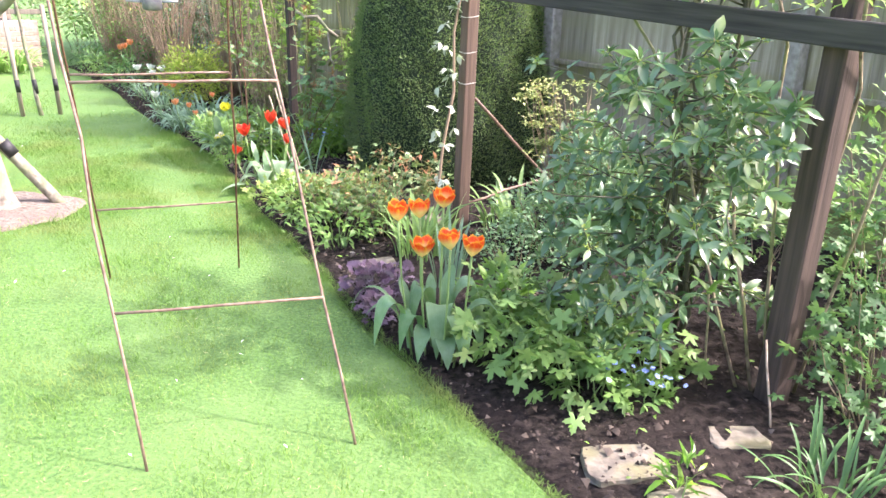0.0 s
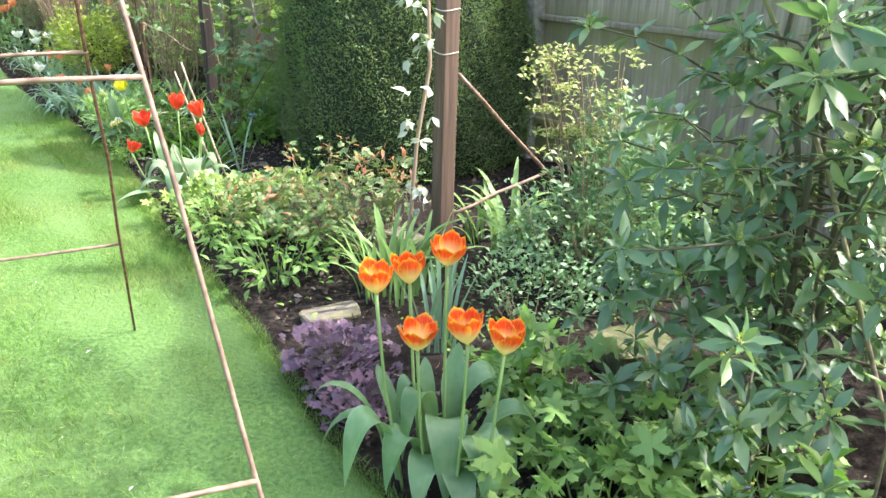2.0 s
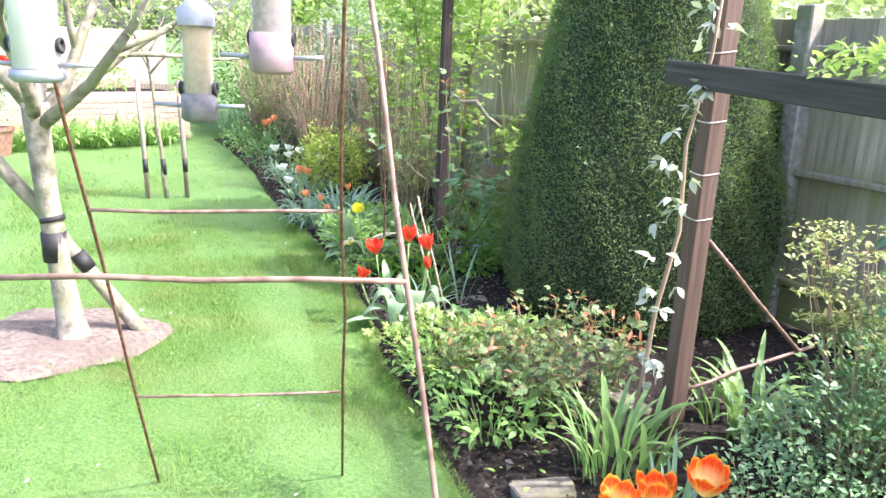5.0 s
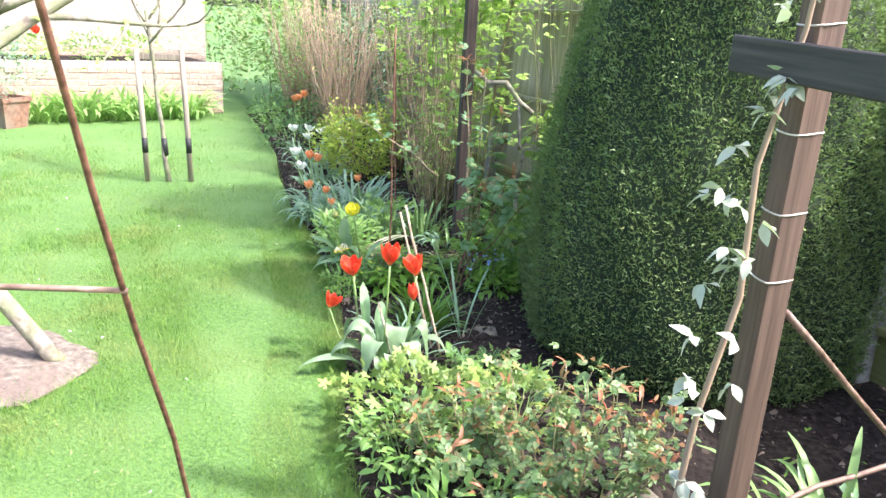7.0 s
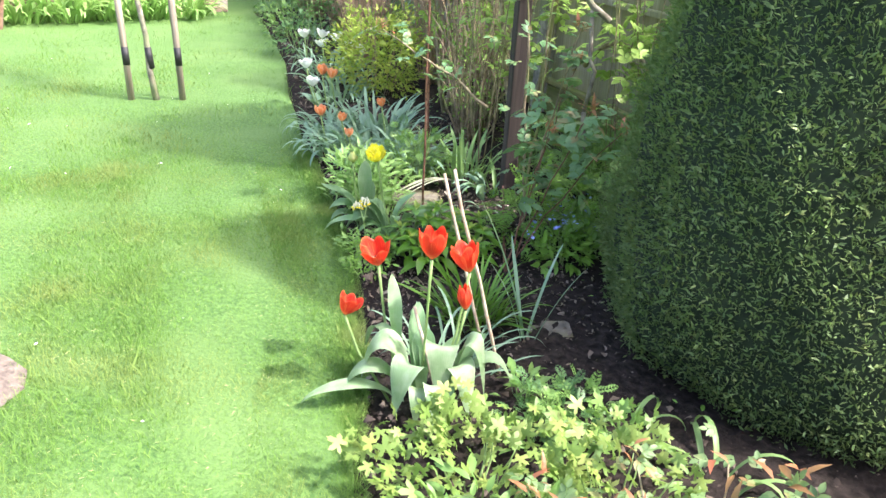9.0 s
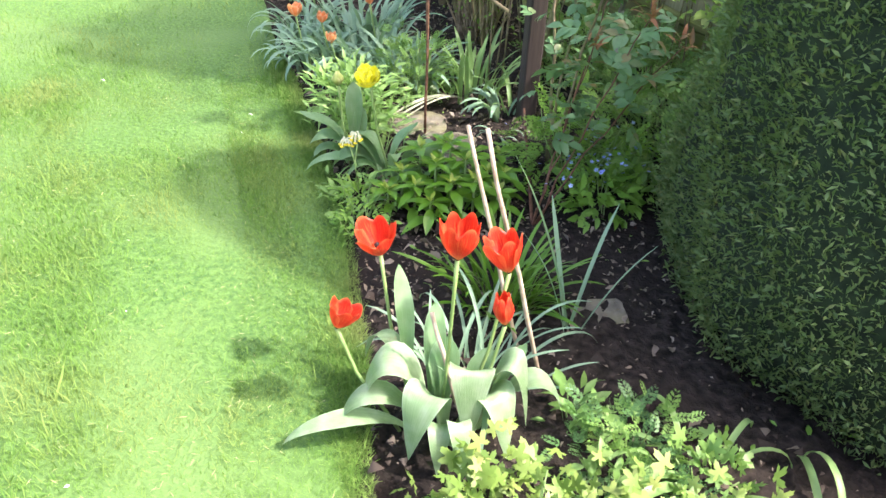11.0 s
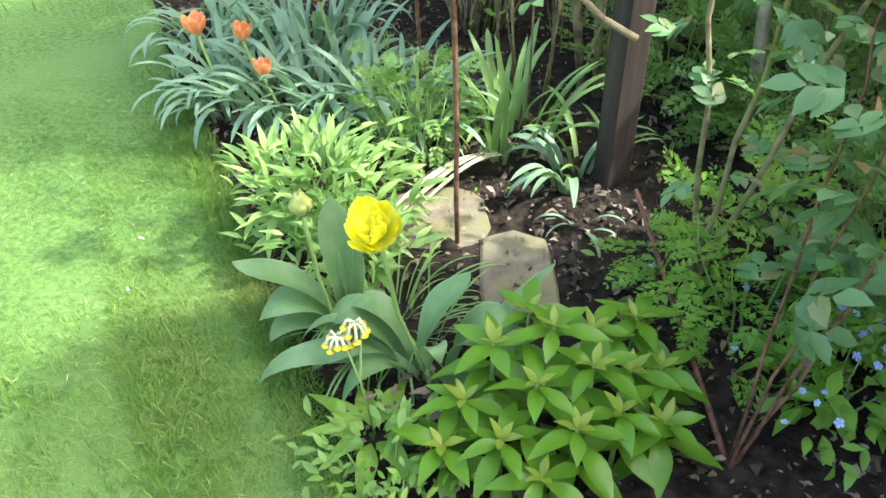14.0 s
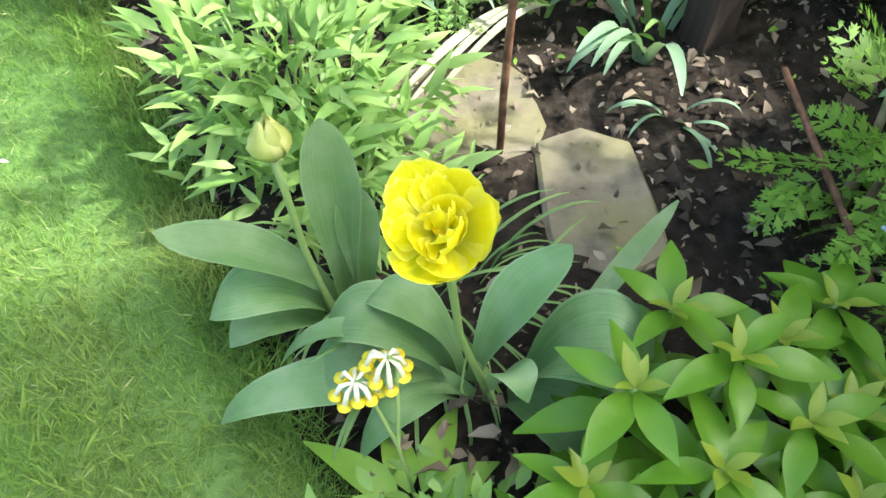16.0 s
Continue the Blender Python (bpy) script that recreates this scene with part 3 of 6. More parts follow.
def on_leg(k, zz):
    f, top, _ = FEET[k]
    f = np.array(f)
    return f + (top - f) * (zz - f[2]) / (top[2] - f[2])


for a, b, zs in (("r_far", "l_far", (0.40, 1.03, 1.55)), ("r_near", "l_near", (0.45, 1.10, 1.6))):
    for zz in zs:
        part("rung", tube("rung", bent(on_leg(a, zz), on_leg(b, zz), 4, 0, 0.002, int(zz * 100)), 0.0048, STANDMETAL, 8), stand)


def feeder(at, low, high, rad, fill, fillmat, label, baseh=0.05, basemat=None):
    f = empty_thing("bird_feeder", (at[0], at[1], low), label, "bird feeder", "bird feeders on the stand")
    h = high - low
    part("tube", lathe("tube", [(rad, baseh), (rad, h - 0.02), (rad - 0.002, h - 0.02), (rad - 0.002, baseh)], GLASS), f, "clear plastic tube", at=(0, 0, 0))
    part("seed", lathe("seed", [(0, baseh + 0.002), (rad - 0.004, baseh + 0.002), (rad - 0.004, baseh + fill * (h - baseh)), (0, baseh + fill * (h - baseh) + 0.008)], fillmat), f, "", at=(0, 0, 0))
    part("base", lathe("base", [(0, 0), (rad * 0.9, 0), (rad + 0.004, 0.006), (rad + 0.003, baseh), (0, baseh)], basemat or GREYPLASTIC), f, "moulded base", at=(0, 0, 0))
    part("cap", lathe("cap", [(rad + 0.004, h - 0.028), (rad + 0.005, h), (rad * 0.7, h + 0.012), (rad * 0.4, h + 0.022), (0, h + 0.024)], GREYPLASTIC), f, "grey metal lid", at=(0, 0, 0))
    for a in (0.3, 0.3 + math.pi):
        d = Vector((math.cos(a), math.sin(a), 0))
        part("perch", tube("perch", [d * (rad - 0.005) + Vector((0, 0, 0.028)), d * (rad + 0.055) + Vector((0, 0, 0.03))], 0.004, GREYPLASTIC, 8), f, "", at=(0, 0, 0))
        part("port", lathe("port", [(0.012, 0), (0.014, 0.006), (0.010, 0.008), (0.006, 0.002)], RUBBER, 12), f, "dark feeding port", m=Matrix.Translation(d * (rad - 0.002) + Vector((0, 0, 0.06))) @ d.to_track_quat("Z", "Y").to_matrix().to_4x4())
    part("hanger", tube("hanger", [(-rad * 0.8, 0, h), (0, 0, h + 0.06), (rad * 0.8, 0, h)], 0.002, GREYPLASTIC, 6), f, "", at=(0, 0, 0))
    part("hook", tube("hook", [(0, 0, h + 0.055), (0.004, 0, (h + 1.92 - low) / 2), (0, 0, 1.925 - low)], 0.002, GREYPLASTIC, 6), f, "thin wire hook", at=(0, 0, 0))
    return f


feeder((-0.84, 4.40), 1.36, 1.62, 0.040, 0.93, CREAM, "pale tube bird feeder hanging from the metal stand", 0.02)
feeder((-0.665, 4.60), 1.29, 1.49, 0.029, 0.97, SEED, "seed-filled tube bird feeder hanging from the metal stand", basemat=DARKBASE)
feeder((-0.50, 4.575), 1.385, 1.62, 0.035, 0.97, PEANUT, "peanut-filled bird feeder hanging from the metal stand", 0.07, MAUVE)

# ---- yew ----
yew = empty_thing("clipped_yew", (0.06, 7.98, 0), "large dense dark green clipped yew cone in the bed", "yew")


def yew_r(zz):
    return np.interp(zz, [0, 0.12, 0.35, 0.8, 1.3, 1.75, 2.1, 2.4, 2.65, 2.8, 2.88], [0.72, 0.79, 0.80, 0.745, 0.64, 0.525, 0.43, 0.34, 0.24, 0.12, 0.0])


def yew_bump(th, zz):
    return 1 + 0.035 * np.sin(3 * th + 2.1 * zz) + 0.025 * np.sin(7 * th - 5 * zz) + 0.02 * np.sin(13 * th + 9 * zz)


# closed body behind the needles, coloured as their inner shade
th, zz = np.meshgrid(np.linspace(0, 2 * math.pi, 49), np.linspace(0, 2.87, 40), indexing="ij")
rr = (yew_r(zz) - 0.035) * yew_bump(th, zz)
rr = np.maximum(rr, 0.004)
part("core", raw_mesh("core", np.stack([rr * np.cos(th), rr * np.sin(th), zz], -1).reshape(-1, 3), grid_faces(49, 40)[:, ::-1], YEWSHADE), yew, "dark solid core with the shade between the needles in its colour", at=(0, 0, 0))
n = 140000
zz = rng.uniform(0.0, 2.86, n * 2)
zz = zz[rng.uniform(0, 0.82, n * 2) < yew_r(zz) + 0.08][:n]
n = len(zz)
th = rng.uniform(0, 2 * math.pi, n)
rr = yew_r(zz) * yew_bump(th, zz) + rng.normal(-0.012, 0.016, n)
part("foliage", cloud_mesh("foliage", diamond(0.30, 0.1, 0.2), np.stack([rr * np.cos(th), rr * np.sin(th), zz], -1), th + rng.normal(0, 0.8, n), rng.normal(0.5, 0.55, n), rng.uniform(-1.5, 1.5, n),
                           rng.uniform(0.011, 0.029, n), YEW), yew, "", at=(0, 0, 0))

# ---- fence ----
fence = empty_thing("fence", (*FENCE_AT, 0), "weathered grey timber board fence with mossy gravel boards and concrete posts", "fence", kind="structure")
FANG = math.atan2(FENCE_DIR[1], FENCE_DIR[0])
FM = pose(0, 0, 0, 0, 0, math.degrees(FANG))
S0, S1, PITCH, FTOP = -8.2, 8.6, 1.86, 1.66
post_s = [4.78 + PITCH * k for k in range(-7, 3)]
for k, ps in enumerate(post_s):
    part("post", box_mesh("post", (0.10, 0.10, FTOP + 0.16), CONCRETE, 0.008, 0.001, k), fence, "grey concrete fence post", m=FM @ pose(ps, -0.03, (FTOP + 0.06) / 2 - 0.05))
    part("gravel_board", box_mesh("gravel_board", (PITCH - 0.102, 0.03, 0.20), GRAVELBOARD, 0.004, 0.002, k), fence, "green mossy gravel board", m=FM @ pose(ps + PITCH / 2, 0.0, 0.125))
    for rz in (0.26, 0.86, 1.5):
        part("rail", box_mesh("rail", (PITCH - 0.102, 0.045, 0.035), BOARD if rz > 0.5 else GRAVELBOARD, 0.006, 0.002, k + int(rz * 10)), fence, "mossy fence rail", m=FM @ pose(ps + PITCH / 2, -0.022, rz))
BRD = [box_mesh("board", (0.125, 0.014, FTOP - 0.22), BOARD, 0.002, 0.003, 40 + k) for k in range(4)]
for k in range(int((S1 - S0) / 0.112)):
    part("board", BRD[k % 4], fence, m=FM @ pose(S0 + 0.112 * k, 0.024 + 0.004 * (k % 2), 0.215 + (FTOP - 0.22) / 2 + rng.uniform(-0.006, 0.006), 0, rng.uniform(-0.4, 0.4), 5))


# ---- trees ----
def tree_limbs(r0, start, direction, length, rad, depth, out, tips, seed):
    r = random.Random(seed)
    pts, rads = [Vector(start)], [rad]
    d = Vector(direction).normalized()
    n = 5
    for i in range(n):
        d = (d + Vector((r.uniform(-0.28, 0.28), r.uniform(-0.28, 0.28), r.uniform(-0.12, 0.2)))).normalized()
        pts.append(pts[-1] + d * length / n)
        rads.append(rad * (1 - 0.6 * (i + 1) / n))
        if i >= 2 or depth == 0:
            tips.append(tuple(pts[-1]))
    out.append(tube("limb", pts, rads, BARK, 7))
    if depth:
        for k in range(r.choice((2, 3))):
            i = r.choice((2, 3, 4, 5))
            nd = (d + Vector((r.uniform(-1, 1), r.uniform(-1, 1), r.uniform(-0.4, 0.7)))).normalized()
            tree_limbs(r0, pts[i], nd, length * 0.62, rads[i] * 0.7, depth - 1, out, tips, seed * 7 + k + 1)


apple = empty_thing("apple_tree", (-2.46, 6.2, 0), "gnarled grey apple tree coming into leaf on the lawn", "tree")
part("trunk", tube("trunk", [(-2.44, 6.19, -0.05), (-2.45, 6.2, 0.04), (-2.47, 6.21, 0.12), (-2.5, 6.21, 0.35), (-2.53, 6.2, 0.7), (-2.55, 6.2, 1.0), (-2.55, 6.2, 1.13)], [0.095, 0.08, 0.062, 0.052, 0.05, 0.055, 0.062], BARK, 14), apple, "pale grey lichen-covered trunk")
tips = []
for k, (d, L) in enumerate((((0.9, -0.1, 0.35), 0.95), ((0.5, 0.5, 0.8), 0.9), ((-0.8, 0.1, 0.6), 0.9), ((-0.3, -0.7, 0.8), 0.9), ((0.1, 0.8, 0.5), 0.9), ((0.5, -0.6, 0.7), 0.8), ((-0.5, 0.6, 0.5), 0.9))):
    made = []
    tree_limbs(None, (-2.55, 6.2, 1.02 + 0.03 * (k % 4)), d, L, 0.034, 2, made, tips, 11 + k)
    part("limb", join_raw(made, "limb", BARK), apple, "crooked lichened branch")
T = np.array(tips)
T = np.repeat(T, 5, 0) + rng.normal(0, 0.03, (len(T) * 5, 3))
n = len(T)
part("foliage", cloud_mesh("foliage", leaf_tmpl(1, 0.5, 2), T, rng.uniform(0, 6.28, n), rng.uniform(-0.2, 1.2, n), rng.uniform(-1, 1, n), rng.uniform(0.018, 0.04, n), LIME), apple, "small fresh spring leaves")
for zt, hh in ((0.60, 0.012), (0.47, 0.07)):
    part("tree_tie", tube("tree_tie", [(-2.515, 6.205, zt - hh), (-2.52, 6.205, zt + hh)], 0.056, RUBBER, 16), apple, "black rubber tree tie")
prop = empty_thing("tree_prop", (-2.22, 6.43, 0), "leaning rough grey timber stake propping the apple tree", "stake")
part("pole", tube("pole", bent((-2.20, 6.44, -0.05), (-2.80, 6.1, 0.98), 6, 0, 0.004, 3), [0.034, 0.036, 0.034, 0.034, 0.033, 0.032, 0.030], BARK, 10), prop)
part("rubber_sleeve", tube("rubber_sleeve", [(-2.425, 6.312, 0.34), (-2.47, 6.287, 0.42)], 0.038, RUBBER, 12), prop, "black rubber sleeve")
ang = np.linspace(0, 2 * math.pi, 33)[:-1]
ring = [(0, 0, 0.03)]
F = []
for k, rr in enumerate((0.18, 0.32, 0.42, 0.46)):
    for a in ang:
        q = rr * (1 + 0.08 * math.sin(3 * a) + 0.05 * math.sin(7 * a + k))
        ring.append((q * math.cos(a), q * math.sin(a), (0.035, 0.028, 0.018, 0.001)[k] + random.uniform(-0.006, 0.006)))
for i in range(32):
    F.append((0, 1 + i, 1 + (i + 1) % 32))
    for k in range(3):
        a, b = 1 + 32 * k + i, 1 + 32 * k + (i + 1) % 32
        F.append((a, a + 32, b + 32, b))
whole("tree_soil_circle", raw_mesh("tree_soil_circle", ring, F, DRYSOIL), "bare earth circle cut in the lawn round the tree", "soil", kind="structure", at=(-2.52, 6.2, 0.006))

young = empty_thing("young_tree", (-4.15, 9.36, 0), "slim young tree in the lawn tied between stakes", "tree")
part("trunk", tube("trunk", bent((-4.15, 9.36, -0.02), (-4.25, 9.3, 1.35), 6, 0, 0.006, 5), [0.024, 0.02, 0.018, 0.017, 0.016, 0.014, 0.012], BARK, 8), young)
tips = []
for k, d in enumerate(((0.6, 0.2, 0.8), (-0.6, 0.3, 0.7), (0.1, -0.7, 0.8), (0.0, 0.6, 0.9))):
    made = []
    tree_limbs(None, (-4.24, 9.31, 1.1 + 0.06 * k), d, 0.7, 0.011, 2, made, tips, 71 + k)
    part("limb", join_raw(made, "limb", BARK), young)
T = np.array(tips)
T = np.repeat(T, 6, 0) + rng.normal(0, 0.035, (len(T) * 6, 3))
n = len(T)
part("foliage", cloud_mesh("foliage", leaf_tmpl(1, 0.5, 2), T, rng.uniform(0, 6.28, n), rng.uniform(-0.2, 1.2, n), rng.uniform(-1, 1, n), rng.uniform(0.02, 0.045, n), LIME), young)
for k, (x, y) in enumerate(((-4.29, 9.27), (-4.01, 9.46))):
    st = empty_thing("tree_stake", (x, y, 0), "grey timber stake with a black band beside the young tree", "stake", "stakes round the young tree")
    part("pole", tube("pole", [(x, y, -0.05), (x - 0.02, y, 0.5), (x - 0.04, y - 0.01, 1.06)], 0.022, STAKEWOOD, 8), st)
    part("band", tube("band", [(x - 0.009, y, 0.24), (x - 0.014, y, 0.36)], 0.0235, RUBBER, 10), st, "black band")
part("band", tube("band", [(-4.163, 9.35, 0.22), (-4.172, 9.345, 0.36)], 0.023, RUBBER, 10), young, "black band")
part("cross_bar", box_mesh("cross_bar", (0.36, 0.03, 0.05), STAKEWOOD, 0.004), young, "grey timber cross bar", m=Matrix.Translation(Vector((-4.19, 9.36, 1.0)) - young.location) @ pose(0, 0, 0, 0, 0, 34))

# ---- far end: raised brick beds ----
FARD = np.array((-0.55, -0.835))


def brick_wall(name, start, d, length, h, z0, label, back=0.24, nmax=300):
    ob = empty_thing(name, (*start, z0), label, "wall", kind="structure")
    a = math.degrees(math.atan2(d[1], d[0]))
    M = pose(0, 0, 0, 0, 0, a)
    part("core", box_mesh("core", (length, back, h), MORTAR, 0.004), ob, "pale mortar", m=M @ pose(length / 2, 0, h / 2))
    shapes = [box_mesh("brick", (0.215, back + 0.014, 0.062), BRICK, 0.005, 0.003, 80 + k) for k in range(4)]
    made = 0
    for r in range(int(h / 0.075)):
        for c in range(int(length / 0.226)):
            if made >= nmax:
                return ob
            made += 1
            part("brick", shapes[(r + 3 * c) % 4], ob, m=M @ pose(0.113 + 0.226 * c + (0.113 if r % 2 else 0), random.uniform(-0.003, 0.003), 0.037 + 0.075 * r, 0, 0, random.uniform(-0.5, 0.5)))
    return ob


brick_wall("raised_bed_wall", (-6.55, 13.25), FARD, 5.4, 0.66, 0.0, "pale pinkish brick retaining wall of a raised bed")
brick_wall("upper_wall", (-7.7, 14.4), FARD, 7.0, 1.5, 0.0, "pale brick wall behind the raised bed", nmax=290)
up = [(-6.6, 13.3), (-9.55, 8.8), (-10.9, 9.6), (-7.9, 14.2)]
whole("raised_bed_soil", raw_mesh("raised_bed_soil", [(x, y, 0.63) for x, y in up], [(0, 1, 2, 3)], SOIL, False), "dark soil of the raised bed", "soil", kind="structure")


# ---- plant builders ----
def rosette_leaf(parent, base, az, el, L, W, droop, mat, n=7, fold=0.45, wave=0.12, peak=0.42, roll=0.0, label=""):
    V, F = leaf_tmpl(L, W, n, fold, droop, peak, wave)
    R = rot(np.array([az]), np.array([el]), np.array([roll]))[0]
    return part("leaf", raw_mesh("leaf", V @ R.T + np.array(base), F, mat), parent, label)


def leaf_to(parent, base, tip, W, mat, bulge=0.06, cup=0.7, wave=0.12, n=12):
    """A broad fleshy leaf from base to tip that bows upward between, cupped along its rib."""
    b, t1 = Vector(base), Vector(tip)
    out = Vector((t1.x - b.x, t1.y - b.y, 0))
    ctrl = b.lerp(t1, 0.45) + Vector((0, 0, bulge + 0.25 * out.length)) - out * 0.12
    V, F = [], []
    ph = random.uniform(0, 6)
    for i in range(n + 1):
        t = i / n
        p = b * (1 - t) ** 2 + ctrl * (2 * t * (1 - t)) + t1 * t * t
        d = ((ctrl - b) * (1 - t) + (t1 - ctrl) * t).normalized()
        side = d.cross(Vector((0, 0, 1)))
        side = side.normalized() if side.length > 0.05 else Vector((1, 0, 0))
        nrm = side.cross(d).normalized()
        w = W / 2 * (0.28 + 0.72 * math.sin(math.pi * min(1.0, t * 1.3) / 2) ** 1.2) * max(0.0, 1 - max(0, (t - 0.42) / 0.58) ** 2.2) ** 0.8
        w = max(w, 0.0007)
        k = cup * (1 - 0.75 * t)
        for u in (-1, -0.55, 0, 0.55, 1):
            q = p + side * (w * u) + nrm * (k * w * abs(u) ** 1.7 + wave * w * math.sin(6.5 * t + ph + 1.9 * (u > 0)) * u * u)
            V.append((q.x, q.y, max(q.z, BEDZ * 0.6)))
    for i in range(n):
        for j in range(4):
            a = 5 * i + j
            F.append((a, a + 1, a + 6, a + 5))
    return part("leaf", raw_mesh("leaf", V, F, mat), parent)


def fleshy_leaf(parent, base, tip, rise, W, mat, fold=0.7, turn=0.0, n=14):
    """A broad bulb leaf that rises to a rounded shoulder and falls over to its tip, folded at its foot."""
    b, t1 = Vector(base), Vector(tip)
    out = Vector((t1.x - b.x, t1.y - b.y, 0))
    up = Vector((0, 0, 1))
    p1 = b + out * 0.18 + up * (rise * 1.25)
    p2 = b + out * 0.86 + up * max(rise * 1.3, (t1.z - b.z) * 0.9)
    flat = out.normalized() if out.length > 0.01 else Vector((1, 0, 0))
    side0 = Vector((-flat.y, flat.x, 0))
    V, F, UV = [], [], []
    ph, tw = random.uniform(0, 6), turn + random.uniform(-0.25, 0.25)
    us = (-1, -0.66, -0.33, 0, 0.33, 0.66, 1)
    for i in range(n + 1):
        t = i / n
        q = 1 - t
        p = b * q ** 3 + p1 * (3 * q * q * t) + p2 * (3 * q * t * t) + t1 * t ** 3
        d = ((p1 - b) * (q * q) + (p2 - p1) * (2 * q * t) + (t1 - p2) * (t * t)).normalized()
        side = side0 * math.cos(tw * t) + d.cross(side0) * math.sin(tw * t)
        nrm = d.cross(side).normalized()
        k = min(1.0, t / 0.5)
        w = W / 2 * (0.34 + 0.66 * k * k * (3 - 2 * k)) * max(0.0, 1 - max(0, (t - 0.46) / 0.54) ** 1.9) ** 0.85
        w = max(w, 0.0012)
        cup = fold * (1 - t) ** 1.3 - 0.12 * t
        for u in us:
            e = p + side * (w * u) + nrm * (w * (cup * abs(u) ** 1.4 + 0.10 * math.sin(8 * t + ph + 2.2 * (u > 0)) * u * u))
            V.append((e.x, e.y, max(e.z, BEDZ * 0.8 + 0.002 * abs(u))))
            UV.append((u, t))
    m = len(us)
    for i in range(n):
        for j in range(m - 1):
            a = m * i + j
            F.append((a, a + 1, a + m + 1, a + m))
    me = raw_mesh("leaf", V, F, mat)
    lay = me.uv_layers.new(name="UVMap")
    for lp in me.loops:
        lay.data[lp.index].uv = UV[lp.vertex_index]
    return part("leaf", me, parent)


def petal_mesh(name, h, r, width, flare, mat, curl=0.0, nu=8, nv=6):
    """One cupped petal standing on +x side of the axis, with its own outline as UV."""
    V, F, UV = [], [], []
    for i in range(nu + 1):
        v = i / nu
        rad = r * (math.sin(min(1.0, v * 1.45) * math.pi / 2) ** 0.8) * (1 + flare * max(0, v - 0.45) * 1.8)
        half = width * max(0.12, 1 - abs((v - 0.55) / 0.56) ** 2.6) ** 0.5 if v < 0.97 else width * 0.62
        for j in range(nv + 1):
            u = 2 * j / nv - 1
            a = u * half
            top = 1 - 0.22 * u * u * (v ** 3) - 0.013 * curl * math.sin(8 * u + 4 * v) * v
            V.append((rad * math.cos(a) * (1 - 0.05 * u * u), rad * math.sin(a), h * v * top))
            UV.append((u, v))
    for i in range(nu):
        for j in range(nv):
            a = i * (nv + 1) + j
            F.append((a, a + 1, a + nv + 2, a + nv + 1))
    me = raw_mesh(name, V, F, mat)
    lay = me.uv_layers.new(name="UVMap")
    for lp in me.loops:
        lay.data[lp.index].uv = UV[lp.vertex_index]
    return me


PETALS = {}


def tulip(head, base, h, r, mat, label, group, flare=0.1, width=0.75, tilt=(0, 0), leaves=0, leafmat=None, spin=0.0, rows=1, curl=0.0, heart=None):
    t = empty_thing("tulip", (base[0], base[1], BEDZ - 0.01), label, "tulip", group)
    hv, bv = Vector(head), Vector((base[0], base[1], BEDZ - 0.02))
    foot = hv - Vector((0, 0, h * 0.5))
    mid = (bv + foot) / 2 + Vector(((hv.x - bv.x) * 0.2, (hv.y - bv.y) * 0.2, 0.02))
    part("stem", tube("stem", [bv, (bv * 0.6 + mid * 0.4) + Vector((0.002, 0, 0)), mid, mid.lerp(foot, 0.6), foot], [0.0045, 0.0045, 0.004, 0.004, 0.005], STEM, 7), t, "pale green stem")
    M = Matrix.Translation(foot - t.location) @ pose(0, 0, 0, tilt[0], tilt[1], spin)
    fl = part("flower", lathe("flower", [(0, 0), (0.004, 0.001), (0.005, h * 0.18), (0.006, h * 0.42), (0.0, h * 0.46)], heart or STEM, 8), t, label.split(" tulip")[0] + " flower", m=M)
    for row in range(rows):
        k = 1 - (0.24 if rows < 3 else 0.22) * row
        key = (mat.name, round(h, 3), round(r, 3), flare, width, row)
        if key not in PETALS:
            PETALS[key] = [petal_mesh("petal", h * (1 - 0.06 * row), r * k, width, flare * k, mat, curl + row), petal_mesh("petal", h * (0.97 - 0.06 * row), r * k * 0.9, width * 1.05, flare * k * 0.7, mat, curl + row)]
        for i in range(6):
            part("petal", PETALS[key][i % 2], fl, m=pose(0, 0, 0.003 * row, random.uniform(-3, 3) * (1 + 3 * row), random.uniform(-4, 4) * (1 + 3 * row), 60 * i + 31 * row + random.uniform(-6, 6) * (1 + row)))
    for i in range(leaves):
        a = spin + 2.4 * i + random.uniform(-0.4, 0.4)
        rosette_leaf(t, (base[0] + 0.01 * math.cos(a), base[1] + 0.01 * math.sin(a), BEDZ), a, random.uniform(0.7, 1.15), random.uniform(0.16, 0.24), random.uniform(0.045, 0.065), random.uniform(0.35, 0.8), leafmat or TULIPLEAF)
    return t


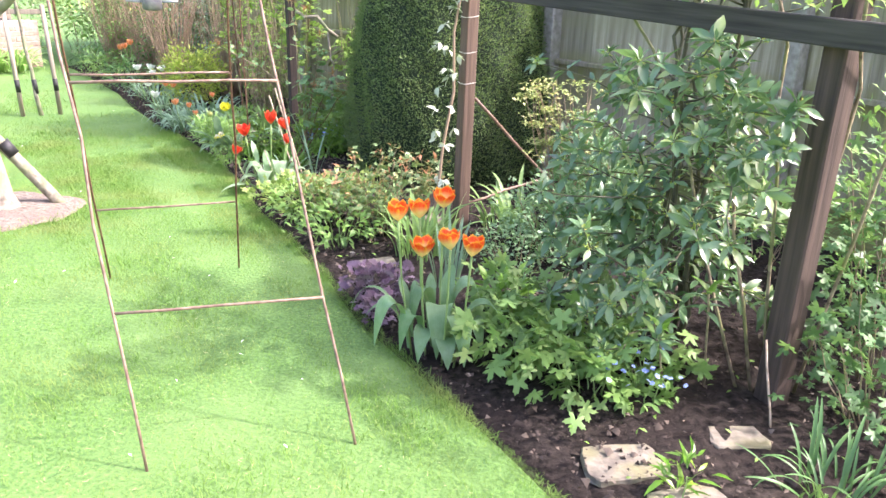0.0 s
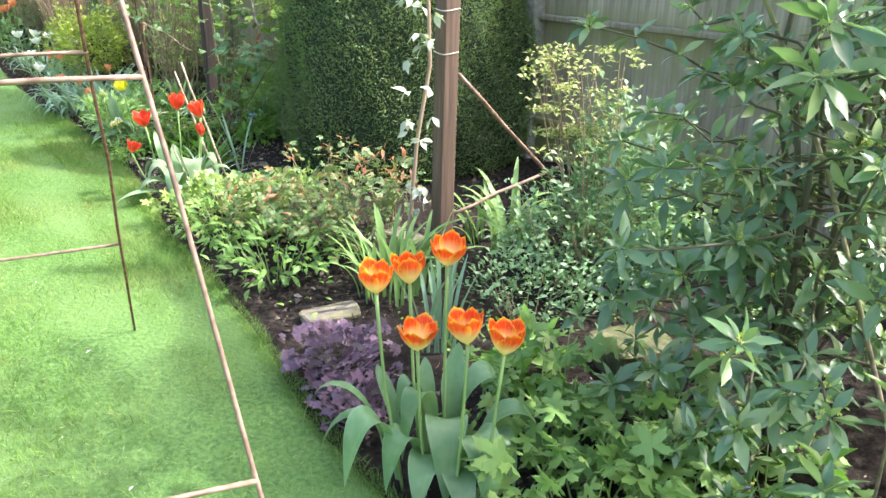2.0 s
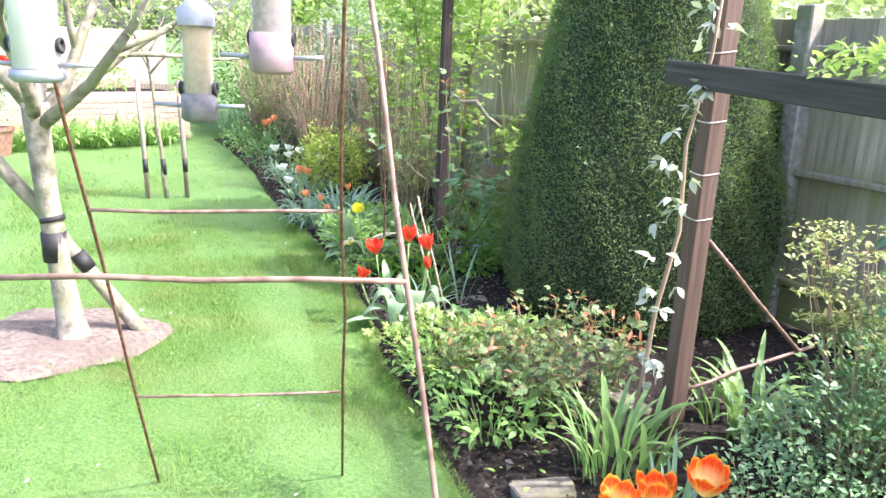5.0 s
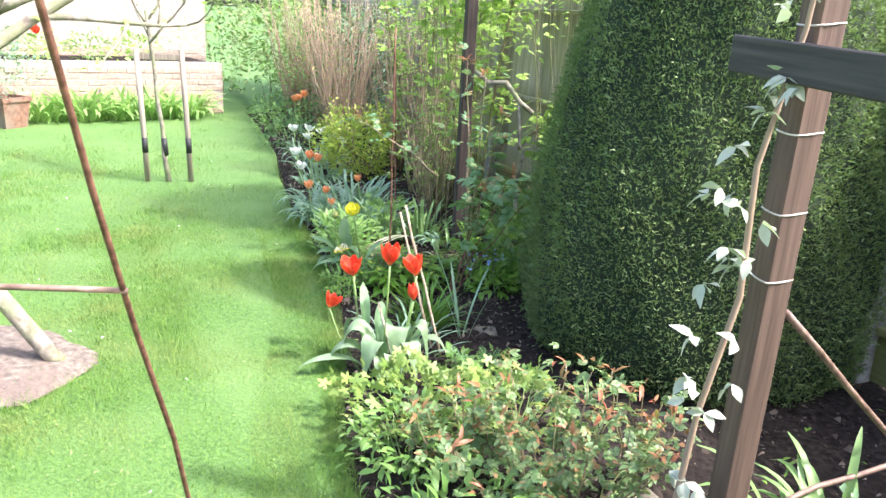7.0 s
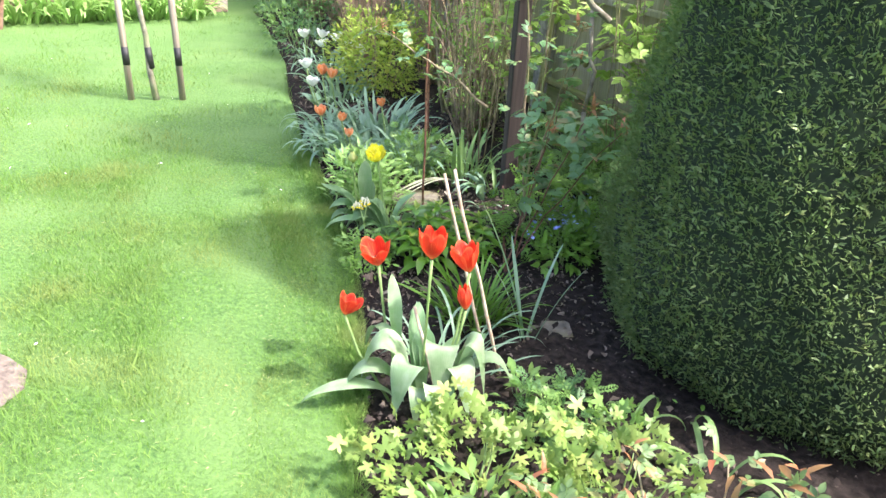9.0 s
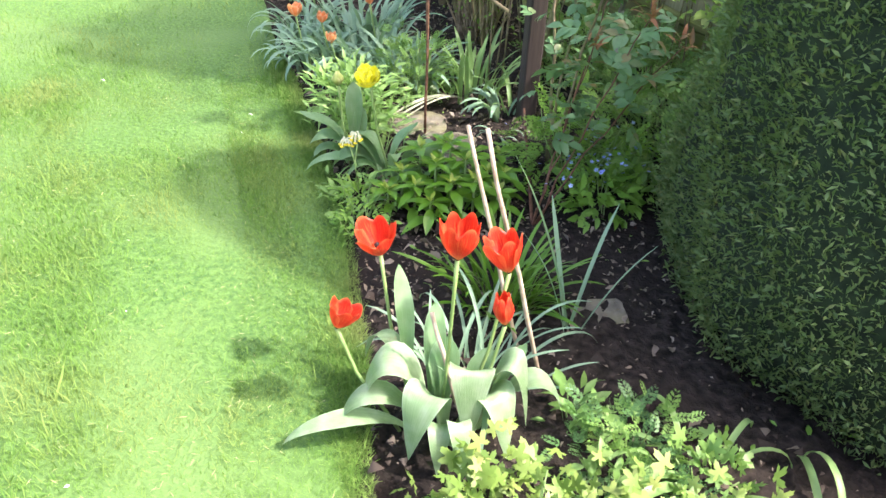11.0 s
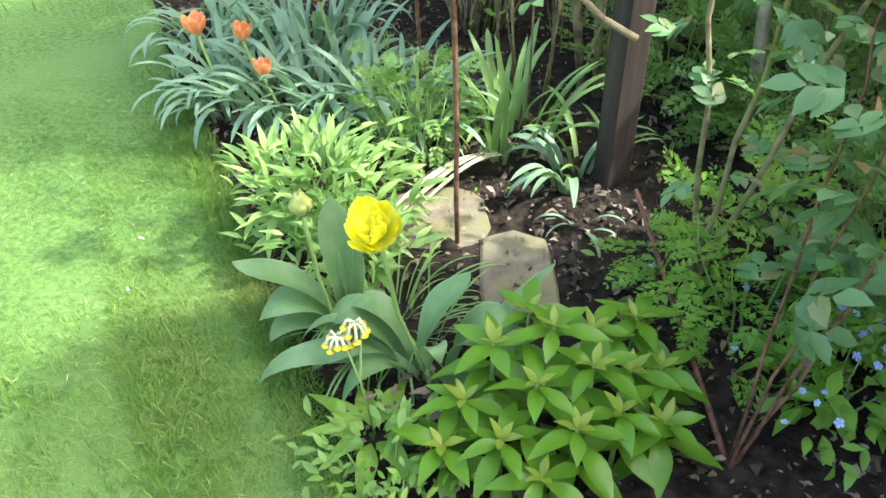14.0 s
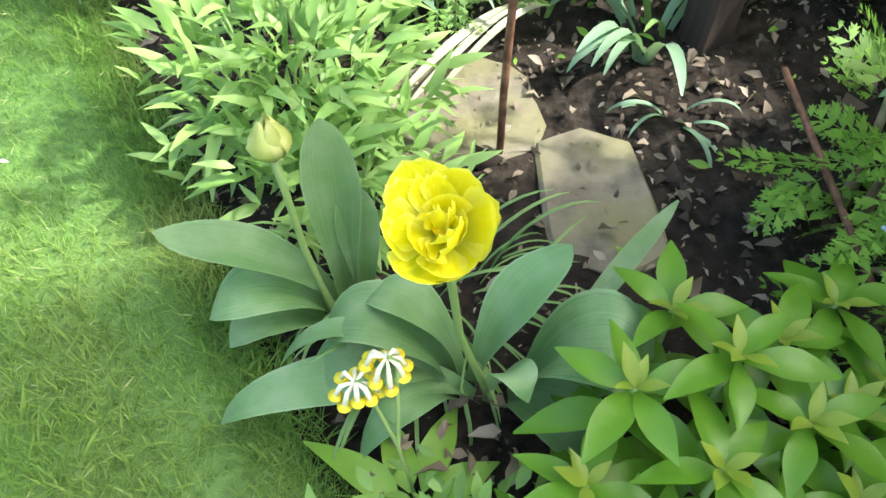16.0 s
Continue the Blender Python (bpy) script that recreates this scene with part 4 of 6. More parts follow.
def foliage_plant(name, at, radius, height, n, size, mat, label, category, tmpl=None, stems=6, stemmat=None, group="", low=0.05, squash=1.0, up=0.4, leafname="foliage", stemr=0.0025, ell=1.0, turn=0.0, shell=0.55):
    """A leafy plant: a few stems and a crown of small leaves with an uneven outline."""
    p = empty_thing(name, (at[0], at[1], BEDZ - 0.01), label, category, group)
    r = np.random.default_rng(abs(hash((round(at[0], 3), round(at[1], 3)))) % 99991)
    made = []
    tops = []
    for i in range(stems):
        a = r.uniform(0, 6.28)
        q = radius * math.sqrt(r.uniform(0.02, 0.6))
        top = (q * math.cos(a), q * math.sin(a) * ell, height * r.uniform(0.6, 0.95))
        tops.append(top)
        made.append(tube("stem", bent((q * 0.3 * math.cos(a), q * 0.3 * math.sin(a) * ell, -0.03), top, 4, 0, 0.012 * height + 0.002, i), [stemr * 1.3, stemr * 1.2, stemr, stemr * 0.8, stemr * 0.6], stemmat or STEM, 5))
    if made:
        for one in made:
            part("stem", one, p, at=(0, 0, 0)).rotation_euler.z = turn
    u = r.normal(0, 1, (n, 3))
    u /= np.linalg.norm(u, axis=1)[:, None]
    q = r.uniform(shell ** 3, 1, n) ** (1 / 3)
    lump = 1 + 0.34 * np.sin(3 * u[:, 0] * 2 + at[0] * 7) * np.sin(5 * u[:, 1] + at[1] * 5) + 0.12 * np.sin(11 * u[:, 2] + 7 * u[:, 0])
    P = u * (q * lump)[:, None] * np.array((radius, radius * ell, height * (1 - low) / 2)) * squash
    P[:, 2] += height * (low + (1 - low) / 2)
    P[:, 2] = np.maximum(P[:, 2], 0.012)
    az = np.arctan2(u[:, 1], u[:, 0]) + r.normal(0, 0.7, n)
    el = r.normal(up, 0.45, n) + 0.5 * u[:, 2]
    o = part(leafname, cloud_mesh(leafname, tmpl or leaf_tmpl(1, 0.5, 2, 0.3, 0.3), P, az, el, r.normal(0, 0.5, n), r.uniform(0.65, 1.25, n) * size, mat), p, at=(0, 0, 0))
    o.rotation_euler.z = turn
    return p


def strap_tmpl(wide, over, n=10):
    """A strap leaf of unit length along +x with even sides and a blunt tip, bending over along its length."""
    V, F = [], []
    x = z = 0.0
    for i in range(n + 1):
        t = i / n
        a = -over * t ** 1.8
        if i:
            x += math.cos(a) / n
            z += math.sin(a) / n
        w = wide / 2 * (0.75 + 0.25 * min(1, 3 * t)) * max(0.06, 1 - max(0, (t - 0.6) / 0.4) ** 2.5) ** 0.7
        up = 0.55 * w * (1 - 0.6 * t)
        V += [(x - up * math.sin(a), -w, z + up * math.cos(a)), (x, 0, z), (x - up * math.sin(a), w, z + up * math.cos(a))]
    for i in range(n):
        a = 3 * i
        F += [(a, a + 1, a + 4, a + 3), (a + 1, a + 2, a + 5, a + 4)]
    return np.array(V), np.array(F)


def strap_plant(name, at, radius, L, W, n, mat, label, category, group="", el=(0.9, 1.5), droop=(0.2, 1.0), single=False):
    """A clump of arching strap leaves."""
    p = empty_thing(name, (at[0], at[1], BEDZ - 0.01), label, category, group)
    r = np.random.default_rng(abs(hash((round(at[0], 3), round(at[1], 3), n))) % 99991)
    per = max(1, n // 12)
    single = single or n <= 60
    for k in range(12 if not single else n):
        m = per if not single else 1
        d = r.uniform(*droop)
        V, F = strap_tmpl(W / L, 2.3 * d)
        a = r.uniform(0, 6.28, m)
        q = radius * np.sqrt(r.uniform(0, 1, m))
        P = np.stack([q * np.cos(a), q * np.sin(a), np.full(m, -0.005)], -1)
        part("leaf" if single else "foliage", cloud_mesh("leaf", (V, F), P, a + r.normal(0, 0.5, m), r.uniform(*el, m), r.normal(0, 0.25, m), r.uniform(0.6, 1.1, m) * L, mat), p, at=(0, 0, 0))
    return p


def florets(parent, P, size, mat, name="blossom", label=""):
    """Small five-petalled flowers."""
    V, F = [(0, 0, 0)], []
    for k in range(5):
        a = 2 * math.pi * k / 5
        V += [(0.85 * math.cos(a - 0.5), 0.85 * math.sin(a - 0.5), 0.06), (math.cos(a), math.sin(a), 0.05), (0.85 * math.cos(a + 0.5), 0.85 * math.sin(a + 0.5), 0.06)]
        F.append((0, 3 * k + 1, 3 * k + 2, 3 * k + 3))
    n = len(P)
    ob = part(name, cloud_mesh(name, (np.array(V), np.array(F)), P, rng.uniform(0, 6.28, n), rng.normal(0, 0.4, n), rng.normal(0, 0.4, n), rng.uniform(0.8, 1.2, n) * size, mat), parent, label)
    return tagged(ob, kind="stuff")


SMALL = leaf_tmpl(1, 0.5, 2, 0.3, 0.25)
OVAL = leaf_tmpl(1, 0.42, 4, 0.28, 0.35, 0.5, 0.08)
LONG = leaf_tmpl(1, 0.28, 3, 0.35, 0.5, 0.4)
LOBED = lobed_tmpl(5, 0.78)
ROUND = lobed_tmpl(7, 1.0)


def pinnate(pairs=7):
    """A ferny leaf along +x: pairs of cut leaflets on a thin rib, each with side teeth."""
    V, F = [], []

    def blade(x, y, a, L, w):
        k = len(V)
        c, s = math.cos(a), math.sin(a)
        for u, v in ((0, 0), (0.45, -w), (1, 0), (0.45, w)):
            V.append((x + L * (u * c - v * s), y + L * (u * s + v * c), -0.10 * (x + L * u * c) ** 2 + 0.12 * L * u))
        F.append((k, k + 1, k + 2, k + 3))
    for i in range(pairs):
        t = 0.15 + 0.75 * i / (pairs - 1)
        L = 0.34 * math.sin(math.pi * (0.25 + 0.7 * t))
        for s in (-1, 1):
            blade(t, 0, s * 0.95, L, 0.19)
            c, d = math.cos(s * 0.95), math.sin(s * 0.95)
            for h in (0.35, 0.65):
                blade(t + h * L * c, h * L * d, s * 0.35, 0.55 * L * (1 - 0.3 * h), 0.22)
                blade(t + h * L * c, h * L * d, s * 1.65, 0.45 * L * (1 - 0.3 * h), 0.22)
    blade(0.0, 0, 0, 1.0, 0.012)
    return np.array(V), np.array(F)


FERN = pinnate(5)


def palmate(lobes=5):
    """A palmate leaf along +x of broad toothed lobes round the stalk's end, dished between them."""
    V, F = [(0.32, 0, 0.0)], []
    angs = np.linspace(-2.3, 2.3, lobes)
    for i, a in enumerate(angs):
        L = 0.68 * (1 - 0.28 * abs(a) / 2.3)
        for da, k in ((-0.34, 0.60), (-0.25, 0.80), (-0.13, 0.78), (0.0, 1.0), (0.13, 0.78), (0.25, 0.80), (0.34, 0.60)):
            V.append((0.32 + k * L * math.cos(a + da), k * L * math.sin(a + da), -0.16 * L * k * k - 0.10 * abs(da)))
        if i < lobes - 1:
            c = (a + angs[i + 1]) / 2
            V.append((0.32 + 0.24 * math.cos(c), 0.24 * math.sin(c), 0.03))
    for i in range(1, len(V) - 1):
        F.append((0, i, i + 1))
    return np.array(V), np.array(F)


PALM = palmate()

# ---- orange tulips by the lawn ----
OT = "flame orange tulips at the bed edge"
for k, (hd, fr) in enumerate((((0.161, 4.734, 0.582), 0.16), ((0.236, 4.803, 0.575), 0.12), ((0.325, 4.813, 0.62), 0.18), ((0.373, 4.611, 0.52), 0.2), ((0.452, 4.596, 0.504), 0.22), ((0.259, 4.69, 0.458), 0.3))):
    bx, by = hd[0] * 0.6 + 0.31 * 0.4, hd[1] * 0.6 + 4.70 * 0.4
    tulip(hd, (bx, by), 0.076, 0.038, FLAME, "orange and red flamed tulip with yellow edges", OT, fr, 0.80, (random.uniform(-8, 8), random.uniform(-8, 8)), 0, spin=40 * k, heart=YELLOW, curl=3.0)
clump = empty_thing("tulip_foliage", (0.32, 4.68, 0), "broad blue-green tulip leaves round the orange tulips", "tulip leaves")
for bx, by, x, y, zt, rise, W in ((0.20, 4.74, 0.08, 4.66, 0.05, 0.22, 0.085), (0.26, 4.74, 0.18, 4.67, 0.03, 0.17, 0.080), (0.30, 4.76, 0.26, 4.60, 0.02, 0.12, 0.080), (0.33, 4.78, 0.33, 4.62, 0.03, 0.22, 0.105),
                                 (0.37, 4.76, 0.44, 4.59, 0.02, 0.19, 0.100), (0.40, 4.76, 0.58, 4.76, 0.10, 0.20, 0.090), (0.16, 4.86, -0.06, 4.88, 0.08, 0.20, 0.035), (0.18, 4.84, 0.00, 4.79, 0.05, 0.15, 0.040),
                                 (0.27, 4.84, 0.20, 4.80, 0.14, 0.24, 0.060), (0.35, 4.84, 0.48, 4.88, 0.16, 0.24, 0.075), (0.30, 4.80, 0.22, 4.70, 0.10, 0.26, 0.070), (0.42, 4.80, 0.50, 4.66, 0.05, 0.15, 0.075), (0.34, 4.72, 0.38, 4.56, 0.02, 0.10, 0.080)):
    fleshy_leaf(clump, (bx, by, BEDZ), (x, y, zt), rise, W, FLESHY)
for x, y, zt, W in ((0.36, 4.93, 0.31, 0.060), (0.14, 4.93, 0.24, 0.040), (0.27, 4.92, 0.27, 0.045)):
    fleshy_leaf(clump, (0.3 + 0.6 * (x - 0.3), 4.84, BEDZ), (x, y, zt), zt * 0.55, W, FLESHY, 0.9)

# ---- bed between the orange and red tulips ----
foliage_plant("sedum", (0.56, 5.18), 0.13, 0.18, 60, 0.085, FRESH, "rosette of long fresh green leaves behind the tulips", "perennial", OVAL, 3, up=0.6, shell=0.2)
heu = foliage_plant("purple_heuchera", (0.0, 5.22), 0.16, 0.16, 210, 0.042, PURPLE, "purple-leaved heuchera at the bed edge", "heuchera", ROUND, 5, PURPLE)
foliage_plant("purple_heuchera", (0.06, 5.02), 0.11, 0.11, 90, 0.045, PURPLE, "small silvery purple heuchera beside the tulips", "heuchera", LOBED, 4, PURPLE)
for x, y, rad, h, n, size, lab in ((0.66, 4.62, 0.24, 0.26, 120, 0.088, "mound of lobed green cranesbill leaves"), (0.90, 4.48, 0.24, 0.22, 110, 0.080, "low mound of lobed cranesbill leaves on the soil"), (0.64, 4.98, 0.28, 0.27, 120, 0.090, "mound of lobed leaves under the bay"), (1.12, 4.62, 0.22, 0.18, 80, 0.078, "low spreading lobed leaves below the bay"), (0.88, 4.80, 0.26, 0.28, 110, 0.088, "mound of lobed leaves under the bay")):
    foliage_plant("cranesbill", (x, y), rad, h, n, size, CRANES, lab, "cranesbill", PALM, 10, ell=0.85, shell=0.4, up=-0.05)
fm = foliage_plant("forget_me_not", (1.08, 4.42), 0.12, 0.13, 110, 0.035, MID, "forget-me-not with tiny blue flowers", "forget-me-not", OVAL, 5)
florets(fm, np.stack([rng.normal(1.08, 0.06, 34), rng.normal(4.38, 0.06, 34), rng.uniform(0.14, 0.21, 34)], -1), 0.010, BLUE, label="tiny blue flowers")
strap_plant("daffodil_foliage", (0.12, 5.86), 0.15, 0.36, 0.021, 60, STRAP, "clump of spent daffodil leaves", "daffodil leaves", "", (1.38, 1.57), (0.1, 0.9))
strap_plant("daffodil_foliage", (0.30, 5.42), 0.06, 0.38, 0.016, 16, GLAUC, "upright narrow bulb leaves behind the tulips", "bulb leaves", "", (1.3, 1.55), (0.05, 0.3))
strap_plant("daffodil_foliage", (0.56, 6.34), 0.15, 0.40, 0.024, 46, STRAP, "arching bulb leaves behind the pergola post", "bulb leaves", "", (1.38, 1.57), (0.4, 1.5))
foliage_plant("catmint", (-0.36, 5.98), 0.24, 0.24, 300, 0.048, MID, "low grey-green catmint at the lawn edge", "catmint", OVAL, 14, shell=0.6)
foliage_plant("catmint", (-0.66, 6.36), 0.20, 0.22, 260, 0.046, MID, "low green leafy perennial at the lawn edge", "perennial", OVAL, 10, shell=0.6)
foliage_plant("avens", (-0.74, 6.62), 0.27, 0.20, 400, 0.046, AVENS, "yellow-green lobed avens leaves", "avens", PALM, 14, shell=0.65)
foliage_plant("avens", (-0.42, 6.74), 0.20, 0.22, 150, 0.045, AVENS, "green lobed avens leaves under the yew", "avens", PALM, 8, shell=0.65)
strap_plant("bulb_leaves", (-0.48, 7.06), 0.09, 0.30, 0.022, 12, STRAP, "sparse arching bulb leaves beneath the yew", "bulb leaves", "", (0.5, 1.3), (0.8, 1.4))
strap_plant("bulb_leaves", (-0.20, 6.98), 0.07, 0.26, 0.018, 10, STRAP, "sparse arching bulb leaves beneath the yew", "bulb leaves", "", (0.5, 1.3), (0.8, 1.4))
foliage_plant("anemone", (-0.64, 7.02), 0.14, 0.10, 110, 0.05, DEEP, "low ferny anemone leaves", "anemone", FERN, 5)

foliage_plant("small_leafy_plant", (-0.62, 7.08), 0.12, 0.11, 60, 0.055, MID, "low ferny plant on the soil beside the yew", "perennial", FERN, 4, shell=0.3)
foliage_plant("small_leafy_plant", (-0.46, 7.02), 0.11, 0.09, 50, 0.045, MID, "low lobed leaves on the soil beside the yew", "perennial", PALM, 4, shell=0.3)
foliage_plant("small_leafy_plant", (-0.66, 6.90), 0.09, 0.10, 50, 0.045, MID, "low leafy plant on the soil beside the yew", "perennial", OVAL, 4, shell=0.3)
foliage_plant("small_leafy_plant", (-0.77, 7.10), 0.07, 0.1, 30, 0.05, MID, "small seedling plant on the bare soil", "perennial", OVAL, 4, shell=0.3)

# ---- red tulips ----
RT = "red tulips beside the yew"
for k, (hd, hh, rr, fr, tl) in enumerate((((-1.245, 7.069, 0.400), 0.084, 0.038, 0.32, (12, -14)), ((-1.03, 6.964, 0.515), 0.092, 0.037, 0.04, (0, 4)), ((-0.943, 7.037, 0.462), 0.088, 0.037, 0.25, (-14, 12)),
                                          ((-1.267, 6.902, 0.297), 0.062, 0.029, 0.30, (16, -18)), ((-0.925, 6.975, 0.372), 0.076, 0.025, -0.35, (8, 6)))):
    tulip(hd, (-1.06 + 0.35 * (hd[0] + 1.06), 6.95 + 0.35 * (hd[1] - 6.95)), hh, rr, RED, "bright red tulip with an open cup", RT, fr, 0.72, tl, 0, spin=25 + 50 * k, heart=RUBBER)
clump = empty_thing("tulip_foliage", (-1.05, 6.95, 0), "broad pale tulip leaves sprawling round the red tulips", "tulip leaves")
for bx, by, x, y, zt, rise, W in ((-1.10, 6.92, -1.33, 6.76, 0.03, 0.07, 0.045), (-1.09, 6.93, -1.24, 6.85, 0.05, 0.12, 0.055), (-1.08, 6.96, -1.21, 6.90, 0.07, 0.19, 0.085), (-1.04, 6.95, -1.07, 6.84, 0.02, 0.16, 0.080),
                                 (-0.99, 6.98, -0.96, 6.90, 0.05, 0.22, 0.080), (-0.97, 6.98, -0.88, 6.93, 0.02, 0.16, 0.075), (-0.96, 7.00, -0.86, 7.00, 0.06, 0.22, 0.060), (-1.03, 6.92, -1.00, 6.83, 0.015, 0.10, 0.045),
                                 (-1.00, 6.92, -0.95, 6.84, 0.015, 0.12, 0.045), (-0.94, 7.02, -0.79, 7.06, 0.05, 0.15, 0.055), (-1.12, 6.98, -1.26, 7.02, 0.10, 0.18, 0.040)):
    fleshy_leaf(clump, (bx, by, BEDZ), (x, y, zt), rise, W * 1.2, PALEFLESHY, 0.6)
for x, y, zt, W in ((-1.21, 7.09, 0.33, 0.042), (-1.11, 7.07, 0.27, 0.050), (-1.07, 7.04, 0.21, 0.070), (-0.97, 7.06, 0.20, 0.055), (-0.90, 7.09, 0.21, 0.045)):
    fleshy_leaf(clump, (-1.04 + 0.6 * (x + 1.04), 7.0, BEDZ), (x, y, zt), zt * 0.6, W, FLESHY, 0.9)
strap_plant("bulb_leaves", (-1.02, 7.14), 0.12, 0.30, 0.010, 34, GLAUC, "narrow blue-green bulb leaves among red tulips", "bulb leaves", "", (0.6, 1.5), (0.2, 1.0))
strap_plant("bulb_leaves", (-1.08, 7.49), 0.10, 0.25, 0.012, 110, LILY, "tuft of narrow bright green bulb leaves", "bulb leaves", "", (0.7, 1.5), (0.1, 0.5))
strap_plant("bulb_leaves", (-0.86, 7.42), 0.02, 0.55, 0.018, 5, GLAUC, "tall upright blue-green onion leaves", "bulb leaves", "", (1.1, 1.4), (0.05, 0.25))
for k, (a, b) in enumerate((((-0.87, 7.19, 0.0), (-1.035, 7.11, 0.685)), ((-0.99, 6.98, 0.0), (-1.10, 7.02, 0.28)), ((-0.95, 7.27, 0.0), (-1.13, 7.27, 0.61)))):
    c = whole("bamboo_cane", tube("bamboo_cane", bent(a, b, 6, 0, 0.002, k), [0.0055, 0.0055, 0.006, 0.0052, 0.0055, 0.005, 0.005], CANE, 8), "pale dry bamboo cane stuck in the soil", "cane", "canes in the bed")

# ---- lilies, yellow tulips, cowslip ----
lily = empty_thing("lily_clump", (-1.43, 7.88, 0), "clump of bright green lily shoots with whorled leaves", "lily")
for k, (x, y, zt) in enumerate(((-1.51, 7.92, 0.20), (-1.54, 7.845, 0.14), (-1.42, 7.96, 0.22), (-1.43, 7.86, 0.19), (-1.35, 7.92, 0.19), (-1.47, 7.79, 0.13), (-1.36, 7.82, 0.15), (-1.30, 7.87, 0.15), (-1.40, 7.75, 0.11), (-1.56, 7.78, 0.10), (-1.47, 8.03, 0.18), (-1.36, 8.02, 0.17), (-1.29, 7.97, 0.14), (-1.24, 8.0, 0.13), (-1.23, 7.90, 0.11), (-1.29, 8.09, 0.15))):
    sh = part("shoot", tube("shoot", [(x, y, -0.02), (x, y, zt * 0.6), (x, y, zt)], [0.005, 0.0045, 0.003], STEM, 7), lily, "upright leafy shoot")
    nl = 15
    i = np.arange(nl)
    az = 2.4 * i + k
    t = i / (nl - 1)
    P = np.stack([np.full(nl, x), np.full(nl, y), np.where(i < 6, zt * (0.4 + 0.09 * i), zt * (0.92 + 0.006 * i))], -1)
    for q in range(nl):
        V, F = leaf_tmpl(1, 0.37, 8, 0.30, 0.40 - 0.20 * t[q], 0.50, 0.16)
        R = rot(np.array([az[q]]), np.array([(0.0 if q < 6 else (0.28 if q < 11 else 0.85)) + random.uniform(-0.14, 0.14)]), np.array([random.uniform(-0.25, 0.25)]))[0]
        ls = (0.092 if q < 6 else (0.078 if q < 11 else 0.038)) * random.uniform(0.82, 1.18)
        lf = part("leaf", raw_mesh("leaf", (V * ls) @ R.T + P[q], F, LILY if q < nl - 4 else LILYTIP), sh)
foliage_plant("small_leafy_plant", (-1.66, 7.76), 0.12, 0.12, 170, 0.028, MID, "low leafy plant at the edge of the lawn", "perennial", OVAL, 6, shell=0.4)
foliage_plant("small_leafy_plant", (-1.60, 7.66), 0.10, 0.09, 120, 0.024, FRESH, "low leafy plant at the edge of the lawn", "perennial", OVAL, 6, shell=0.4)

tulip((-1.69, 7.92, 0.408), (-1.64, 7.99), 0.056, 0.038, YELLOWPETAL, "yellow double tulip in full bloom", "yellow tulips", 0.20, 0.70, (30, -8), 0, spin=10, rows=4, curl=6.0, heart=YELLOW)
tulip((-1.875, 8.045, 0.328), (-1.83, 8.04), 0.056, 0.025, GREENPETAL, "greenish yellow closed tulip bud", "yellow tulips", -0.92, 1.0, (4, -4), 0, spin=30)
clump = empty_thing("tulip_foliage", (-1.72, 7.99, 0), "broad blue-green leaves of the yellow tulip", "tulip leaves")
for bx, by, x, y, zt, rise, W in ((-1.83, 8.06, -2.02, 8.02, 0.19, 0.19, 0.065), (-1.84, 8.05, -1.97, 7.99, 0.08, 0.15, 0.080), (-1.85, 8.04, -1.95, 7.98, 0.04, 0.10, 0.060), (-1.70, 7.99, -1.88, 7.95, 0.05, 0.20, 0.028),
                                 (-1.69, 7.99, -1.83, 7.98, 0.10, 0.20, 0.085), (-1.68, 8.00, -1.79, 8.01, 0.14, 0.20, 0.060), (-1.66, 7.98, -1.93, 7.89, 0.03, 0.13, 0.060), (-1.70, 7.99, -1.84, 7.92, 0.05, 0.15, 0.090),
                                 (-1.60, 8.00, -1.47, 7.98, 0.07, 0.22, 0.120), (-1.62, 7.98, -1.50, 7.91, 0.03, 0.10, 0.085), (-1.68, 7.97, -1.77, 7.88, 0.02, 0.12, 0.050), (-1.64, 7.98, -1.60, 7.93, 0.12, 0.17, 0.045)):
    fleshy_leaf(clump, (bx, by, BEDZ), (x, y, zt), rise * 0.66, W, FLESHY, 0.75)
for bx, by, x, y, zt, W in ((-1.83, 8.07, -1.85, 8.11, 0.30, 0.062), (-1.81, 8.08, -1.82, 8.10, 0.22, 0.050), (-1.66, 8.00, -1.58, 8.06, 0.22, 0.065), (-1.58, 8.02, -1.45, 8.23, 0.13, 0.028)):
    fleshy_leaf(clump, (bx, by, BEDZ), (x, y, zt), zt * 0.6, W, FLESHY, 0.9)
strap_plant("grassy_bulb", (-1.74, 8.12), 0.10, 0.20, 0.005, 90, STRAP, "fine grassy bulb leaves", "bulb leaves", "", (0.3, 1.3), (0.4, 1.2))
cow = empty_thing("cowslip", (-1.70, 7.85, 0), "cowslip with nodding pale cups and yellow mouths", "cowslip")
